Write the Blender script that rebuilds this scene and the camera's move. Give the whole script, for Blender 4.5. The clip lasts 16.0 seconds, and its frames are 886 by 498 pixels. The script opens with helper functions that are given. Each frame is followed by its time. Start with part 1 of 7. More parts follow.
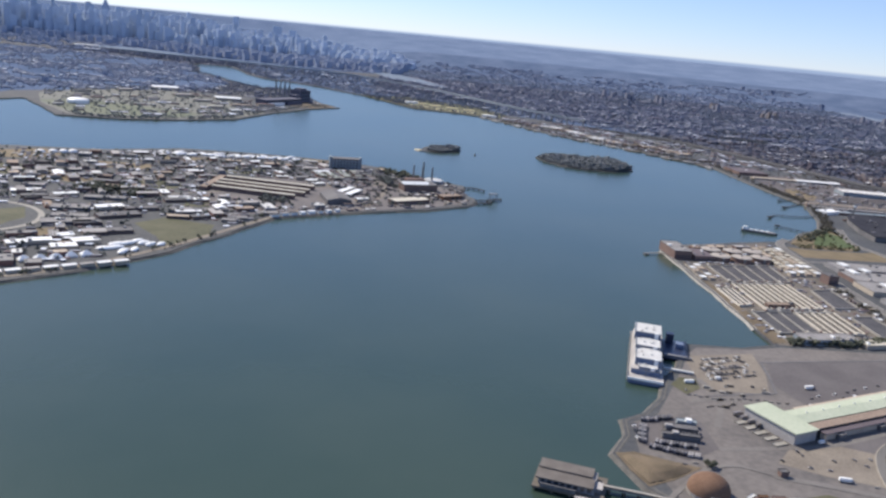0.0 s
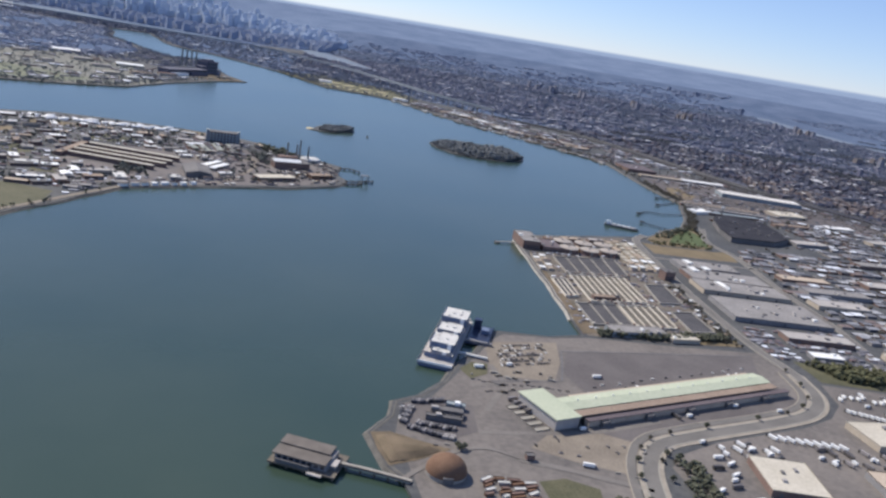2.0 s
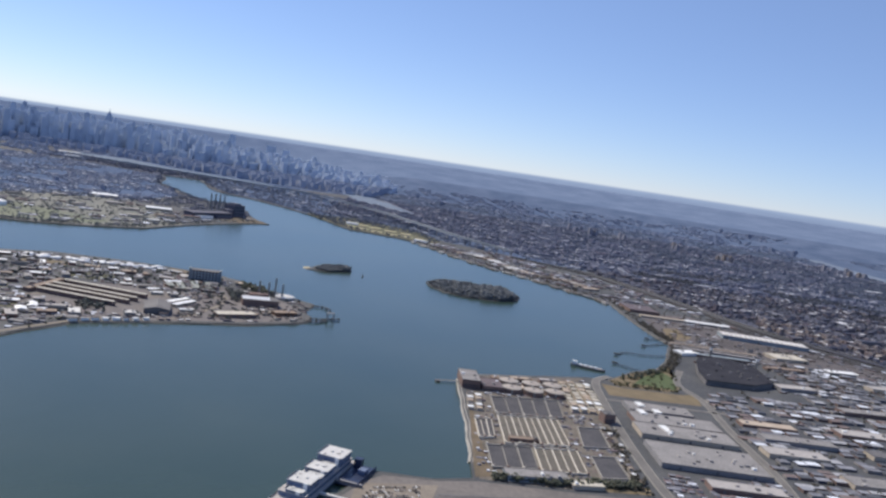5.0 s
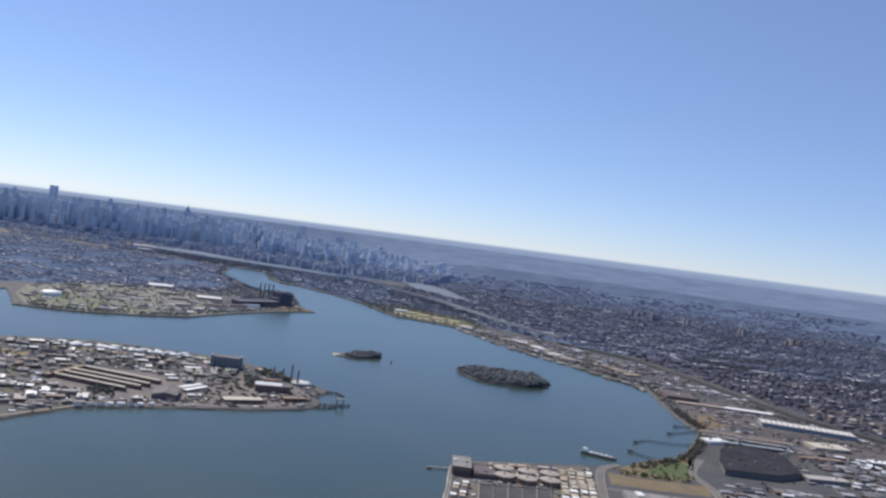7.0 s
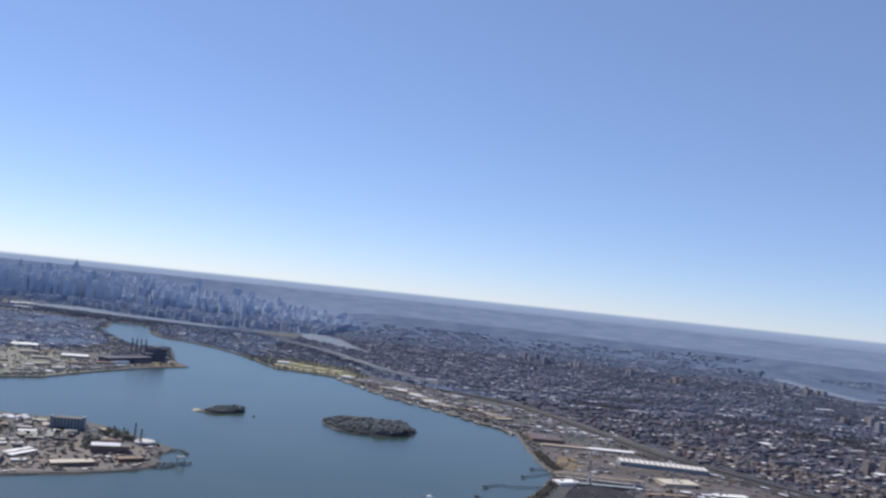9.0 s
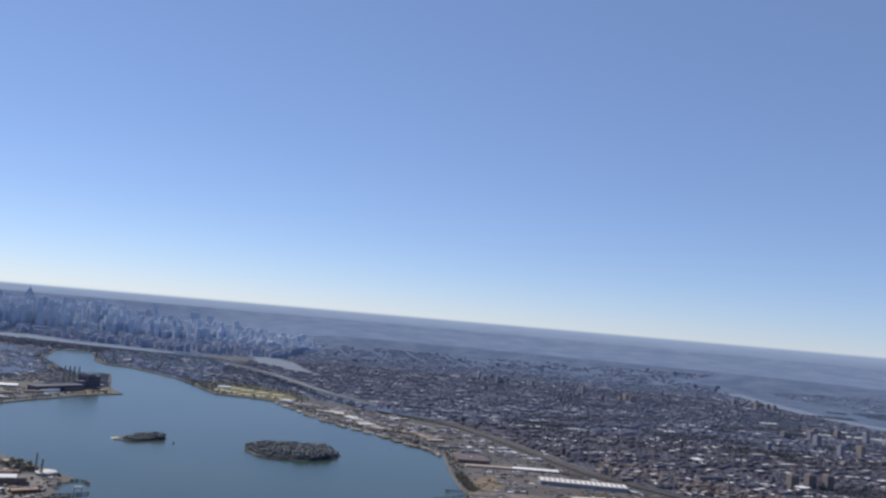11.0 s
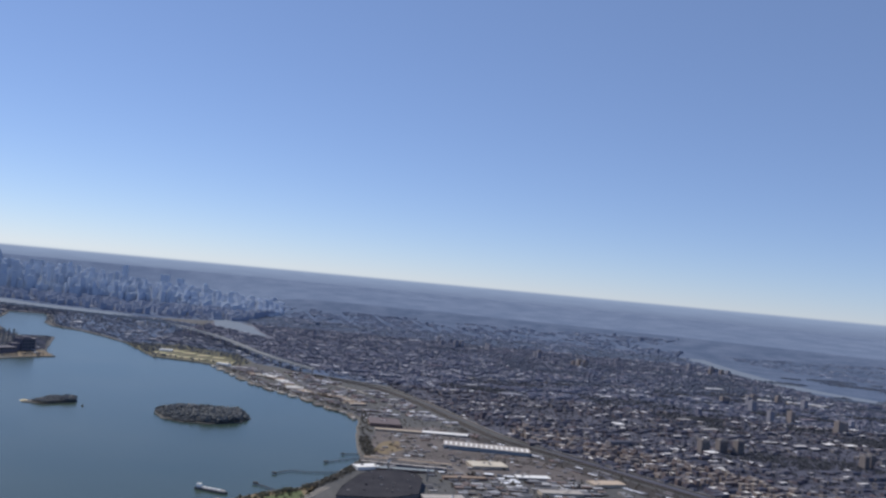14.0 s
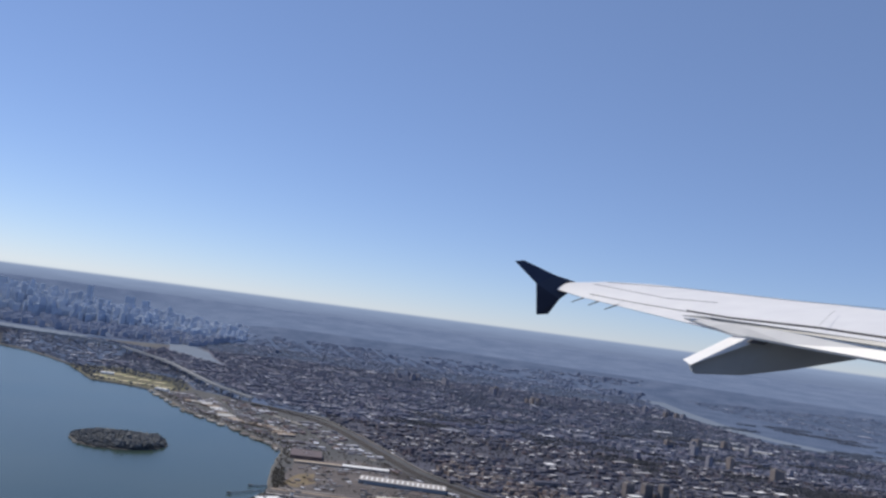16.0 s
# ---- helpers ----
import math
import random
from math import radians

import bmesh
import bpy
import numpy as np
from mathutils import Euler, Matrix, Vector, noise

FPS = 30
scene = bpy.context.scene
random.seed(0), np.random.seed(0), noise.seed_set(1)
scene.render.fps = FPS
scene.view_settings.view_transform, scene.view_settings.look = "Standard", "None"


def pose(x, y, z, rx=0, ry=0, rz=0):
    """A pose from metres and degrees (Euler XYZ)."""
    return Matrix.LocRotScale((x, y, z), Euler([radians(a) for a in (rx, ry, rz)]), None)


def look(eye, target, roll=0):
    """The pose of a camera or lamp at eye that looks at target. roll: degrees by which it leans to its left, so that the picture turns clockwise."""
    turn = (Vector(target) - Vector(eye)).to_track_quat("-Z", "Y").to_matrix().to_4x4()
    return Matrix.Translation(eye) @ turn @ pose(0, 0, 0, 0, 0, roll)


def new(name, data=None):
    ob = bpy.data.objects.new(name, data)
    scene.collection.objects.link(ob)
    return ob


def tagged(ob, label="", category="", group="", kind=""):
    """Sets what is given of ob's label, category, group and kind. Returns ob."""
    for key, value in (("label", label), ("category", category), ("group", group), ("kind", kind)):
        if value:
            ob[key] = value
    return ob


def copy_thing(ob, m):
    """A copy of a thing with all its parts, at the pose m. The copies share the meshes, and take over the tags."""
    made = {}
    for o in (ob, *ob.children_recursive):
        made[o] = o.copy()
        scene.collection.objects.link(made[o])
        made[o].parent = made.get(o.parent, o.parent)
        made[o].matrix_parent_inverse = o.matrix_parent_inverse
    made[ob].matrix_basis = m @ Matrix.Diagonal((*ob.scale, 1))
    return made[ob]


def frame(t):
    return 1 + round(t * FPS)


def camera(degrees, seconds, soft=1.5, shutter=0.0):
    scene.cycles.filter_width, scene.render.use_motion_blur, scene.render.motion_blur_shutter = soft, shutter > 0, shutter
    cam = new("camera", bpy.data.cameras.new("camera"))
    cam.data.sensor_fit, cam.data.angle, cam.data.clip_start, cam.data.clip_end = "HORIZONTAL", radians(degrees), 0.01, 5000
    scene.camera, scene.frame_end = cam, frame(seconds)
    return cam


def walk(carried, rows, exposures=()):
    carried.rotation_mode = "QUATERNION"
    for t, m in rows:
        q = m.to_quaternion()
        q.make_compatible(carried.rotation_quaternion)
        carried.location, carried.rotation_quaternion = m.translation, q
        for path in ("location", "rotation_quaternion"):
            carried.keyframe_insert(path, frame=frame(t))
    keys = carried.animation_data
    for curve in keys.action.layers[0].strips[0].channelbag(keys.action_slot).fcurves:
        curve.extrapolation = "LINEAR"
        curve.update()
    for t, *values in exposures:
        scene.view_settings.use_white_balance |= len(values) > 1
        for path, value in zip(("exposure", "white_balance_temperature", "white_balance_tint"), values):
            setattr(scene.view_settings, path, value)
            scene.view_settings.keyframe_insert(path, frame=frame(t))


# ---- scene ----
cam = camera(55.7, 16.0, soft=2.6)
PATH = [
    (0, (0.038, -0.015, 149.785), (0.11, 1.921, 149.288), 5.6),
    (0.5, (17.242, -1.466, 151.27), (17.353, 0.458, 150.735), 7.2),
    (1, (33.842, -3.142, 153.496), (34.014, -1.221, 152.964), 10.0),
    (1.5, (50.115, -3.703, 155.048), (50.288, -1.782, 154.52), 9.4),
    (2, (66.571, -4.705, 156.562), (66.791, -2.785, 156.049), 9.5),
    (2.5, (82.849, -4.738, 158.741), (83.065, -2.813, 158.243), 9.5),
    (3, (99.952, -5.428, 160.204), (100.14, -3.492, 159.738), 9.3),
    (3.5, (116.046, -5.151, 162.173), (116.166, -3.195, 161.772), 8.5),
    (4, (132.85, -5.274, 164.578), (132.924, -3.307, 164.223), 8.3),
    (4.5, (149.738, -5.184, 165.998), (149.775, -3.202, 165.726), 8.3),
    (5, (166.968, -5.168, 167.848), (166.972, -3.179, 167.637), 8.7),
    (5.2, (173.896, -5.114, 168.603), (173.898, -3.121, 168.44), 8.9),
    (7.3, (245.29, -2.2, 174.877), (245.064, -0.213, 174.853), 7.5),
    (7.5, (251.763, -1.823, 175.489), (251.555, 0.166, 175.472), 7.6),
    (8, (267.871, -0.59, 177.547), (267.686, 1.401, 177.538), 8.2),
    (8.5, (284.716, 0.943, 180.61), (284.63, 2.941, 180.629), 8.5),
    (9, (301.342, 0.726, 181.715), (301.318, 2.723, 181.823), 6.2),
    (9.5, (318.452, -0.463, 183.074), (318.448, 1.53, 183.241), 5.9),
    (10, (335.022, 0.052, 185.474), (335.052, 2.045, 185.643), 5.7),
    (10.2, (341.618, 0.048, 186.438), (341.661, 2.041, 186.599), 5.4),
    (12.3, (413.503, -0.766, 194.577), (413.485, 1.228, 194.738), 4.7),
    (12.5, (420.659, -0.928, 195.365), (420.631, 1.067, 195.516), 4.7),
    (13, (438.538, -1.235, 197.357), (438.537, 0.761, 197.48), 5.0),
    (13.5, (455.766, -1.234, 199.142), (455.811, 0.764, 199.23), 5.3),
    (14, (473.67, -0.792, 201.566), (473.731, 1.206, 201.644), 5.6),
    (14.5, (491.239, -0.619, 205.115), (491.304, 1.377, 205.215), 6.2),
    (15, (509.372, -2.573, 207.347), (509.416, -0.582, 207.534), 6.8),
    (15.5, (526.928, -3.697, 209.864), (526.944, -1.706, 210.048), 7.5),
    (16, (545.538, -2.34, 211.084), (545.627, -0.348, 211.244), 7.8),
]
walk(cam, [(t, look(eye, target, roll)) for t, eye, target, roll in PATH],
     [(0, 0.38), (1.0, 0.24), (2.0, 0.29), (2.6, 0.33), (3.1, 0.08), (3.6, -0.16), (4.0, -0.22), (4.5, 0.03), (5.0, 0.16), (7.5, 0.1), (8.5, 0.14), (9.0, 0.16), (9.5, 0.0), (10.0, 0.0), (12.5, -0.04), (14.0, -0.08), (16.0, -0.08)])

# ---- light ----
SUN_AZ, SUN_EL = radians(-48), radians(44)          # azimuth from +y, to the left of the view
world = bpy.data.worlds.new("world")
scene.world = world
world.use_nodes = True
wn, wl = world.node_tree.nodes, world.node_tree.links
wn.clear()
sky = wn.new("ShaderNodeTexSky")
sky.sky_type, sky.sun_disc = "NISHITA", False
sky.sun_elevation, sky.sun_rotation = SUN_EL, SUN_AZ
sky.altitude, sky.air_density, sky.dust_density, sky.ozone_density = 2500, 1.0, 0.0, 1.5
bg = wn.new("ShaderNodeBackground")
bg.inputs[1].default_value = 0.10
# the far land beyond the modelled ground, up to the horizon, haze in its colour
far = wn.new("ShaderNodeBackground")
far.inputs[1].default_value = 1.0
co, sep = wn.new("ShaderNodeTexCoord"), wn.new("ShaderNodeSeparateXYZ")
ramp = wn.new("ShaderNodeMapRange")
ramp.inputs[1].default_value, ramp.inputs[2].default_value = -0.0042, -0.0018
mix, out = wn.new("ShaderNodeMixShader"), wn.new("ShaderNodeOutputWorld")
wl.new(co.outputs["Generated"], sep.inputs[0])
# the backdrop's edge is tilted sideways to fit the horizon in the camera's view
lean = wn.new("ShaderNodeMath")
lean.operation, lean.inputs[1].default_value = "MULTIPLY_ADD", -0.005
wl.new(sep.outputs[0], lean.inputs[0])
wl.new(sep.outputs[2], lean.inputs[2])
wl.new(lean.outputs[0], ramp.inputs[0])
# low far woods and towns; haze put into the colour pales them towards the horizon
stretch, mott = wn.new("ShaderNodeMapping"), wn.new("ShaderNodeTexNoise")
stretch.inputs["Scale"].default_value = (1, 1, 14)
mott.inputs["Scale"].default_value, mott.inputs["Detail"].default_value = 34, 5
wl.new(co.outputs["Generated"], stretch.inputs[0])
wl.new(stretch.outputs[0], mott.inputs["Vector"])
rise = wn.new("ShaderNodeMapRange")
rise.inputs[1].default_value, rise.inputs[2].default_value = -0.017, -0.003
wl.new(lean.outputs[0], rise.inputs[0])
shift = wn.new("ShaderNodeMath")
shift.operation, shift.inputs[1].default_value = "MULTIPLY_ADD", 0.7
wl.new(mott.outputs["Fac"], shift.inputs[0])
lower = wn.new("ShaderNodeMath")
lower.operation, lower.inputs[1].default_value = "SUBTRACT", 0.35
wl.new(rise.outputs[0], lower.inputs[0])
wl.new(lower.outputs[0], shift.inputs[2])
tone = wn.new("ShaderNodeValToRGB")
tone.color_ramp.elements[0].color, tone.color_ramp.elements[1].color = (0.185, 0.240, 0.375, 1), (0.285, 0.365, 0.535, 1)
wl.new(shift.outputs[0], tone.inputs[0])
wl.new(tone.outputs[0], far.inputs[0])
wl.new(ramp.outputs[0], mix.inputs[0])
tint = wn.new("ShaderNodeMix")
tint.data_type, tint.blend_type = "RGBA", "MULTIPLY"
tint.inputs["Factor"].default_value, tint.inputs["B"].default_value = 1.0, (0.93, 0.98, 1.20, 1)
wl.new(sky.outputs[0], tint.inputs["A"])
even = wn.new("ShaderNodeMix")
even.data_type = "RGBA"
even.inputs["Factor"].default_value, even.inputs["B"].default_value = 0.37, (2.55, 3.75, 6.5, 1)
wl.new(tint.outputs["Result"], even.inputs["A"])
wl.new(even.outputs["Result"], bg.inputs[0])
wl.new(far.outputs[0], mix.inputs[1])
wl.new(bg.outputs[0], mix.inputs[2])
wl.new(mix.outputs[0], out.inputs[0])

sun = new("sun", bpy.data.lights.new("sun", "SUN"))
sun.data.energy, sun.data.angle, sun.data.color = 4.6, radians(0.53), (1.0, 0.91, 0.775)
sun.matrix_world = look((0, 0, 0), (-math.sin(SUN_AZ) * math.cos(SUN_EL), -math.cos(SUN_AZ) * math.cos(SUN_EL), -math.sin(SUN_EL)))
sun.location = (270, 0, 900)
# ---- materials ----
MATS = {}


def surface(name, c1, c2, scale=0.2, rough=0.85, metal=0.0, bump=0.2, fine=3.0, random_amount=0.0, island=False, spec=0.3, grain=0.55):
    """A principled surface that wanders between two colours at two scales; random_amount varies it from piece to piece."""
    m = bpy.data.materials.new(name)
    m.use_nodes = True
    n, l = m.node_tree.nodes, m.node_tree.links
    b = n["Principled BSDF"]
    geo = n.new("ShaderNodeNewGeometry")
    big, small = n.new("ShaderNodeTexNoise"), n.new("ShaderNodeTexNoise")
    big.inputs["Scale"].default_value, small.inputs["Scale"].default_value = scale, scale * fine * 4
    big.inputs["Detail"].default_value, small.inputs["Detail"].default_value = 4, 5
    l.new(geo.outputs["Position"], big.inputs["Vector"])
    l.new(geo.outputs["Position"], small.inputs["Vector"])
    add = n.new("ShaderNodeMath")
    add.operation = "MULTIPLY_ADD"
    add.inputs[1].default_value = grain
    l.new(small.outputs["Fac"], add.inputs[0])
    half = n.new("ShaderNodeMath")
    half.operation = "MULTIPLY"
    half.inputs[1].default_value = 1 - grain
    l.new(big.outputs["Fac"], half.inputs[0])
    l.new(half.outputs[0], add.inputs[2])
    ramp = n.new("ShaderNodeValToRGB")
    ramp.color_ramp.elements[0].position, ramp.color_ramp.elements[1].position = 0.36, 0.64
    ramp.color_ramp.elements[0].color, ramp.color_ramp.elements[1].color = (*c1, 1), (*c2, 1)
    l.new(add.outputs[0], ramp.inputs[0])
    colour = ramp.outputs[0]
    if random_amount:
        hsv = n.new("ShaderNodeHueSaturation")
        mr = n.new("ShaderNodeMapRange")
        mr.inputs[3].default_value, mr.inputs[4].default_value = 1 - random_amount, 1 + random_amount
        if island:
            l.new(geo.outputs["Random Per Island"], mr.inputs[0])
        else:
            info = n.new("ShaderNodeObjectInfo")
            l.new(info.outputs["Random"], mr.inputs[0])
        l.new(mr.outputs[0], hsv.inputs["Value"])
        l.new(colour, hsv.inputs["Color"])
        colour = hsv.outputs[0]
    l.new(colour, b.inputs["Base Color"])
    b.inputs["Roughness"].default_value, b.inputs["Metallic"].default_value = rough, metal
    b.inputs["Specular IOR Level"].default_value = spec
    if bump:
        bp = n.new("ShaderNodeBump")
        bp.inputs["Strength"].default_value, bp.inputs["Distance"].default_value = bump, 0.3
        l.new(small.outputs["Fac"], bp.inputs["Height"])
        l.new(bp.outputs[0], b.inputs["Normal"])
    MATS[name] = m
    return m


def city(name, roofs, walls):
    """Roofs and walls of many small buildings: each building draws its own roof and wall colour."""
    m = bpy.data.materials.new(name)
    m.use_nodes = True
    n, l = m.node_tree.nodes, m.node_tree.links
    b = n["Principled BSDF"]
    geo = n.new("ShaderNodeNewGeometry")
    ramps = []
    for k, cols in enumerate((walls, roofs)):
        r = n.new("ShaderNodeValToRGB")
        r.color_ramp.interpolation = "CONSTANT"
        while len(r.color_ramp.elements) < len(cols):
            r.color_ramp.elements.new(0.5)
        at = 0.0
        for e, (share, c) in zip(r.color_ramp.elements, cols):
            e.position, e.color = at, (*c, 1)
            at += share
        ramps.append(r)
    l.new(geo.outputs["Random Per Island"], ramps[1].inputs[0])
    frac = n.new("ShaderNodeMath")
    frac.operation = "FRACT"
    mul = n.new("ShaderNodeMath")
    mul.operation, mul.inputs[1].default_value = "MULTIPLY", 7.31
    l.new(geo.outputs["Random Per Island"], mul.inputs[0])
    l.new(mul.outputs[0], frac.inputs[0])
    l.new(frac.outputs[0], ramps[0].inputs[0])
    sep = n.new("ShaderNodeSeparateXYZ")
    l.new(geo.outputs["True Normal"], sep.inputs[0])
    up = n.new("ShaderNodeMath")
    up.operation, up.inputs[1].default_value = "GREATER_THAN", 0.35
    l.new(sep.outputs[2], up.inputs[0])
    mx = n.new("ShaderNodeMix")
    mx.data_type = "RGBA"
    l.new(up.outputs[0], mx.inputs["Factor"])
    l.new(ramps[0].outputs[0], mx.inputs["A"])
    l.new(ramps[1].outputs[0], mx.inputs["B"])
    noi = n.new("ShaderNodeTexNoise")
    noi.inputs["Scale"].default_value, noi.inputs["Detail"].default_value = 0.35, 4
    l.new(geo.outputs["Position"], noi.inputs["Vector"])
    mr = n.new("ShaderNodeMapRange")
    mr.inputs[1].default_value, mr.inputs[2].default_value = 0.3, 0.7
    mr.inputs[3].default_value, mr.inputs[4].default_value = 0.75, 1.2
    l.new(noi.outputs["Fac"], mr.inputs[0])
    hsv = n.new("ShaderNodeHueSaturation")
    l.new(mr.outputs[0], hsv.inputs["Value"])
    l.new(mx.outputs["Result"], hsv.inputs["Color"])
    l.new(hsv.outputs[0], b.inputs["Base Color"])
    b.inputs["Roughness"].default_value = 0.85
    b.inputs["Specular IOR Level"].default_value = 0.2
    MATS[name] = m
    return m


def water_material():
    m = bpy.data.materials.new("river water")
    m.use_nodes = True
    n, l = m.node_tree.nodes, m.node_tree.links
    b = n["Principled BSDF"]
    geo = n.new("ShaderNodeNewGeometry")
    noi = n.new("ShaderNodeTexNoise")
    noi.inputs["Scale"].default_value, noi.inputs["Detail"].default_value = 0.006, 5
    l.new(geo.outputs["Position"], noi.inputs["Vector"])
    r = n.new("ShaderNodeValToRGB")
    r.color_ramp.elements[0].position, r.color_ramp.elements[1].position = 0.35, 0.7
    r.color_ramp.elements[0].color, r.color_ramp.elements[1].color = (0.029, 0.052, 0.039, 1), (0.045, 0.067, 0.049, 1)
    l.new(noi.outputs["Fac"], r.inputs[0])
    l.new(r.outputs[0], b.inputs["Base Color"])
    b.inputs["Roughness"].default_value, b.inputs["IOR"].default_value = 0.22, 1.42
    mapping = n.new("ShaderNodeMapping")
    mapping.inputs["Scale"].default_value = (1.0, 0.55, 1.0)
    mapping.inputs["Rotation"].default_value = (0, 0, 0.6)
    l.new(geo.outputs["Position"], mapping.inputs[0])
    wave, chop = n.new("ShaderNodeTexNoise"), n.new("ShaderNodeTexNoise")
    wave.inputs["Scale"].default_value, wave.inputs["Detail"].default_value = 0.10, 6
    chop.inputs["Scale"].default_value, chop.inputs["Detail"].default_value = 0.9, 4
    l.new(mapping.outputs[0], wave.inputs["Vector"])
    l.new(mapping.outputs[0], chop.inputs["Vector"])
    b1, b2 = n.new("ShaderNodeBump"), n.new("ShaderNodeBump")
    b1.inputs["Strength"].default_value, b1.inputs["Distance"].default_value = 0.09, 1.2
    b2.inputs["Strength"].default_value, b2.inputs["Distance"].default_value = 0.13, 0.25
    l.new(wave.outputs["Fac"], b1.inputs["Height"])
    l.new(chop.outputs["Fac"], b2.inputs["Height"])
    l.new(b1.outputs[0], b2.inputs["Normal"])
    l.new(b2.outputs[0], b.inputs["Normal"])
    MATS["water"] = m
    return m


water_material()
surface("bank", (0.072, 0.070, 0.066), (0.15, 0.140, 0.128), 0.25)
surface("urban", (0.050, 0.054, 0.062), (0.100, 0.101, 0.104), 0.02, fine=5)
# matt far water: reflected sky and haze are put into its pale colour
surface("sky_toned_water", (0.150, 0.188, 0.245), (0.178, 0.216, 0.275), 0.01, rough=0.9, bump=0, spec=0.08)
# far ground in blue-grey: distance haze is put into its colour
surface("far_land_haze", (0.068, 0.101, 0.172), (0.150, 0.188, 0.274), 0.010, fine=7, bump=0, spec=0.0)
surface("asphalt", (0.094, 0.087, 0.086), (0.192, 0.172, 0.159), 0.018, fine=6, bump=0.03, grain=0.38)
surface("dark_asphalt", (0.094, 0.084, 0.086), (0.140, 0.127, 0.126), 0.04, fine=4, bump=0.03, grain=0.3)
surface("road", (0.13, 0.123, 0.117), (0.178, 0.168, 0.158), 0.06, bump=0.03, grain=0.3)
surface("verge", (0.240, 0.214, 0.180), (0.348, 0.312, 0.266), 0.25)
surface("worn_asphalt", (0.135, 0.124, 0.117), (0.195, 0.18, 0.168), 0.06, bump=0.03, grain=0.4)
surface("kerb", (0.26, 0.245, 0.22), (0.34, 0.32, 0.285), 0.3)
surface("grass", (0.060, 0.064, 0.036), (0.122, 0.114, 0.070), 0.06, fine=5)
surface("dry_grass", (0.125, 0.10, 0.06), (0.22, 0.17, 0.105), 0.08, fine=5)
surface("field", (0.30, 0.30, 0.15), (0.40, 0.385, 0.22), 0.05)
# ground of the middle distance, blue haze put into its colour
surface("mid_ground_haze", (0.078, 0.084, 0.130), (0.118, 0.122, 0.172), 0.012, fine=6)
# works ground and grass across the strait, paled by haze in the colours
surface("works_ground_haze", (0.115, 0.122, 0.118), (0.20, 0.195, 0.165), 0.03, fine=5)
surface("works_green", (0.105, 0.125, 0.085), (0.17, 0.178, 0.125), 0.03, fine=5)
# western street trees, lifted towards blue by haze in the colour
surface("west_leaves_haze", (0.118, 0.146, 0.195), (0.17, 0.195, 0.235), 0.05, bump=0, random_amount=0.25, island=True)
# scrub across the strait, greyed by haze in the colour
surface("works_leaves_haze", (0.10, 0.118, 0.125), (0.165, 0.178, 0.168), 0.06, bump=0, random_amount=0.3, island=True)
surface("yard_ground", (0.074, 0.066, 0.069), (0.142, 0.125, 0.122), 0.06)
surface("mauve_roof", (0.10, 0.082, 0.092), (0.15, 0.122, 0.132), 0.06)
surface("sand", (0.45, 0.38, 0.24), (0.55, 0.48, 0.33), 0.1)
surface("dirt", (0.17, 0.145, 0.12), (0.255, 0.22, 0.18), 0.08)
surface("scrap", (0.024, 0.025, 0.034), (0.05, 0.05, 0.06), 0.06, rough=0.95, bump=0.3, spec=0.1)
surface("dark_timber", (0.035, 0.033, 0.034), (0.065, 0.06, 0.056), 0.4)
surface("lawn", (0.062, 0.088, 0.035), (0.10, 0.125, 0.055), 0.06, fine=5)
surface("tank_roof", (0.30, 0.262, 0.235), (0.42, 0.375, 0.335), 0.25)
surface("rust", (0.125, 0.07, 0.045), (0.205, 0.122, 0.08), 0.2, bump=0.3)
surface("white_paint", (0.73, 0.73, 0.72), (0.85, 0.85, 0.84), 0.1, rough=0.5)
surface("pale_roof", (0.42, 0.385, 0.32), (0.56, 0.52, 0.45), 0.06)
surface("grey_roof", (0.17, 0.163, 0.163), (0.30, 0.285, 0.28), 0.08, grain=0.65)
surface("light_roof", (0.32, 0.30, 0.29), (0.42, 0.395, 0.38), 0.05)
surface("dark_roof", (0.10, 0.098, 0.105), (0.18, 0.172, 0.172), 0.06)
surface("brown_roof", (0.22, 0.165, 0.13), (0.32, 0.25, 0.20), 0.06)
surface("tan_roof", (0.38, 0.31, 0.25), (0.50, 0.42, 0.34), 0.08)
surface("green_roof", (0.385, 0.425, 0.315), (0.48, 0.505, 0.39), 0.05, rough=0.6)
surface("red_brick", (0.20, 0.105, 0.085), (0.27, 0.15, 0.12), 0.1)
surface("brick", (0.15, 0.098, 0.085), (0.215, 0.15, 0.13), 0.1)
# power station brick turned bluish: haze is put into its colour
surface("hazed_brick", (0.088, 0.090, 0.125), (0.128, 0.126, 0.162), 0.06)
surface("isle_paving", (0.098, 0.090, 0.094), (0.192, 0.172, 0.166), 0.04, fine=5, bump=0.03)
surface("sage_roof", (0.20, 0.215, 0.20), (0.28, 0.29, 0.265), 0.08)
surface("concrete", (0.24, 0.225, 0.205), (0.36, 0.34, 0.31), 0.1)
surface("pale_concrete", (0.48, 0.445, 0.39), (0.66, 0.61, 0.53), 0.2)
surface("wall_grey", (0.18, 0.18, 0.19), (0.27, 0.26, 0.265), 0.1)
surface("slate", (0.20, 0.235, 0.26), (0.27, 0.30, 0.33), 0.1)
surface("wall_beige", (0.36, 0.31, 0.25), (0.46, 0.40, 0.33), 0.1)
# barge blue, darkened to carry the shade of its unlit sides
surface("blue_paint", (0.115, 0.15, 0.235), (0.165, 0.205, 0.30), 0.1, rough=0.5)
surface("steel", (0.16, 0.165, 0.17), (0.26, 0.26, 0.26), 0.4, rough=0.5, metal=0.5)
surface("timber", (0.10, 0.085, 0.07), (0.17, 0.15, 0.125), 0.4)
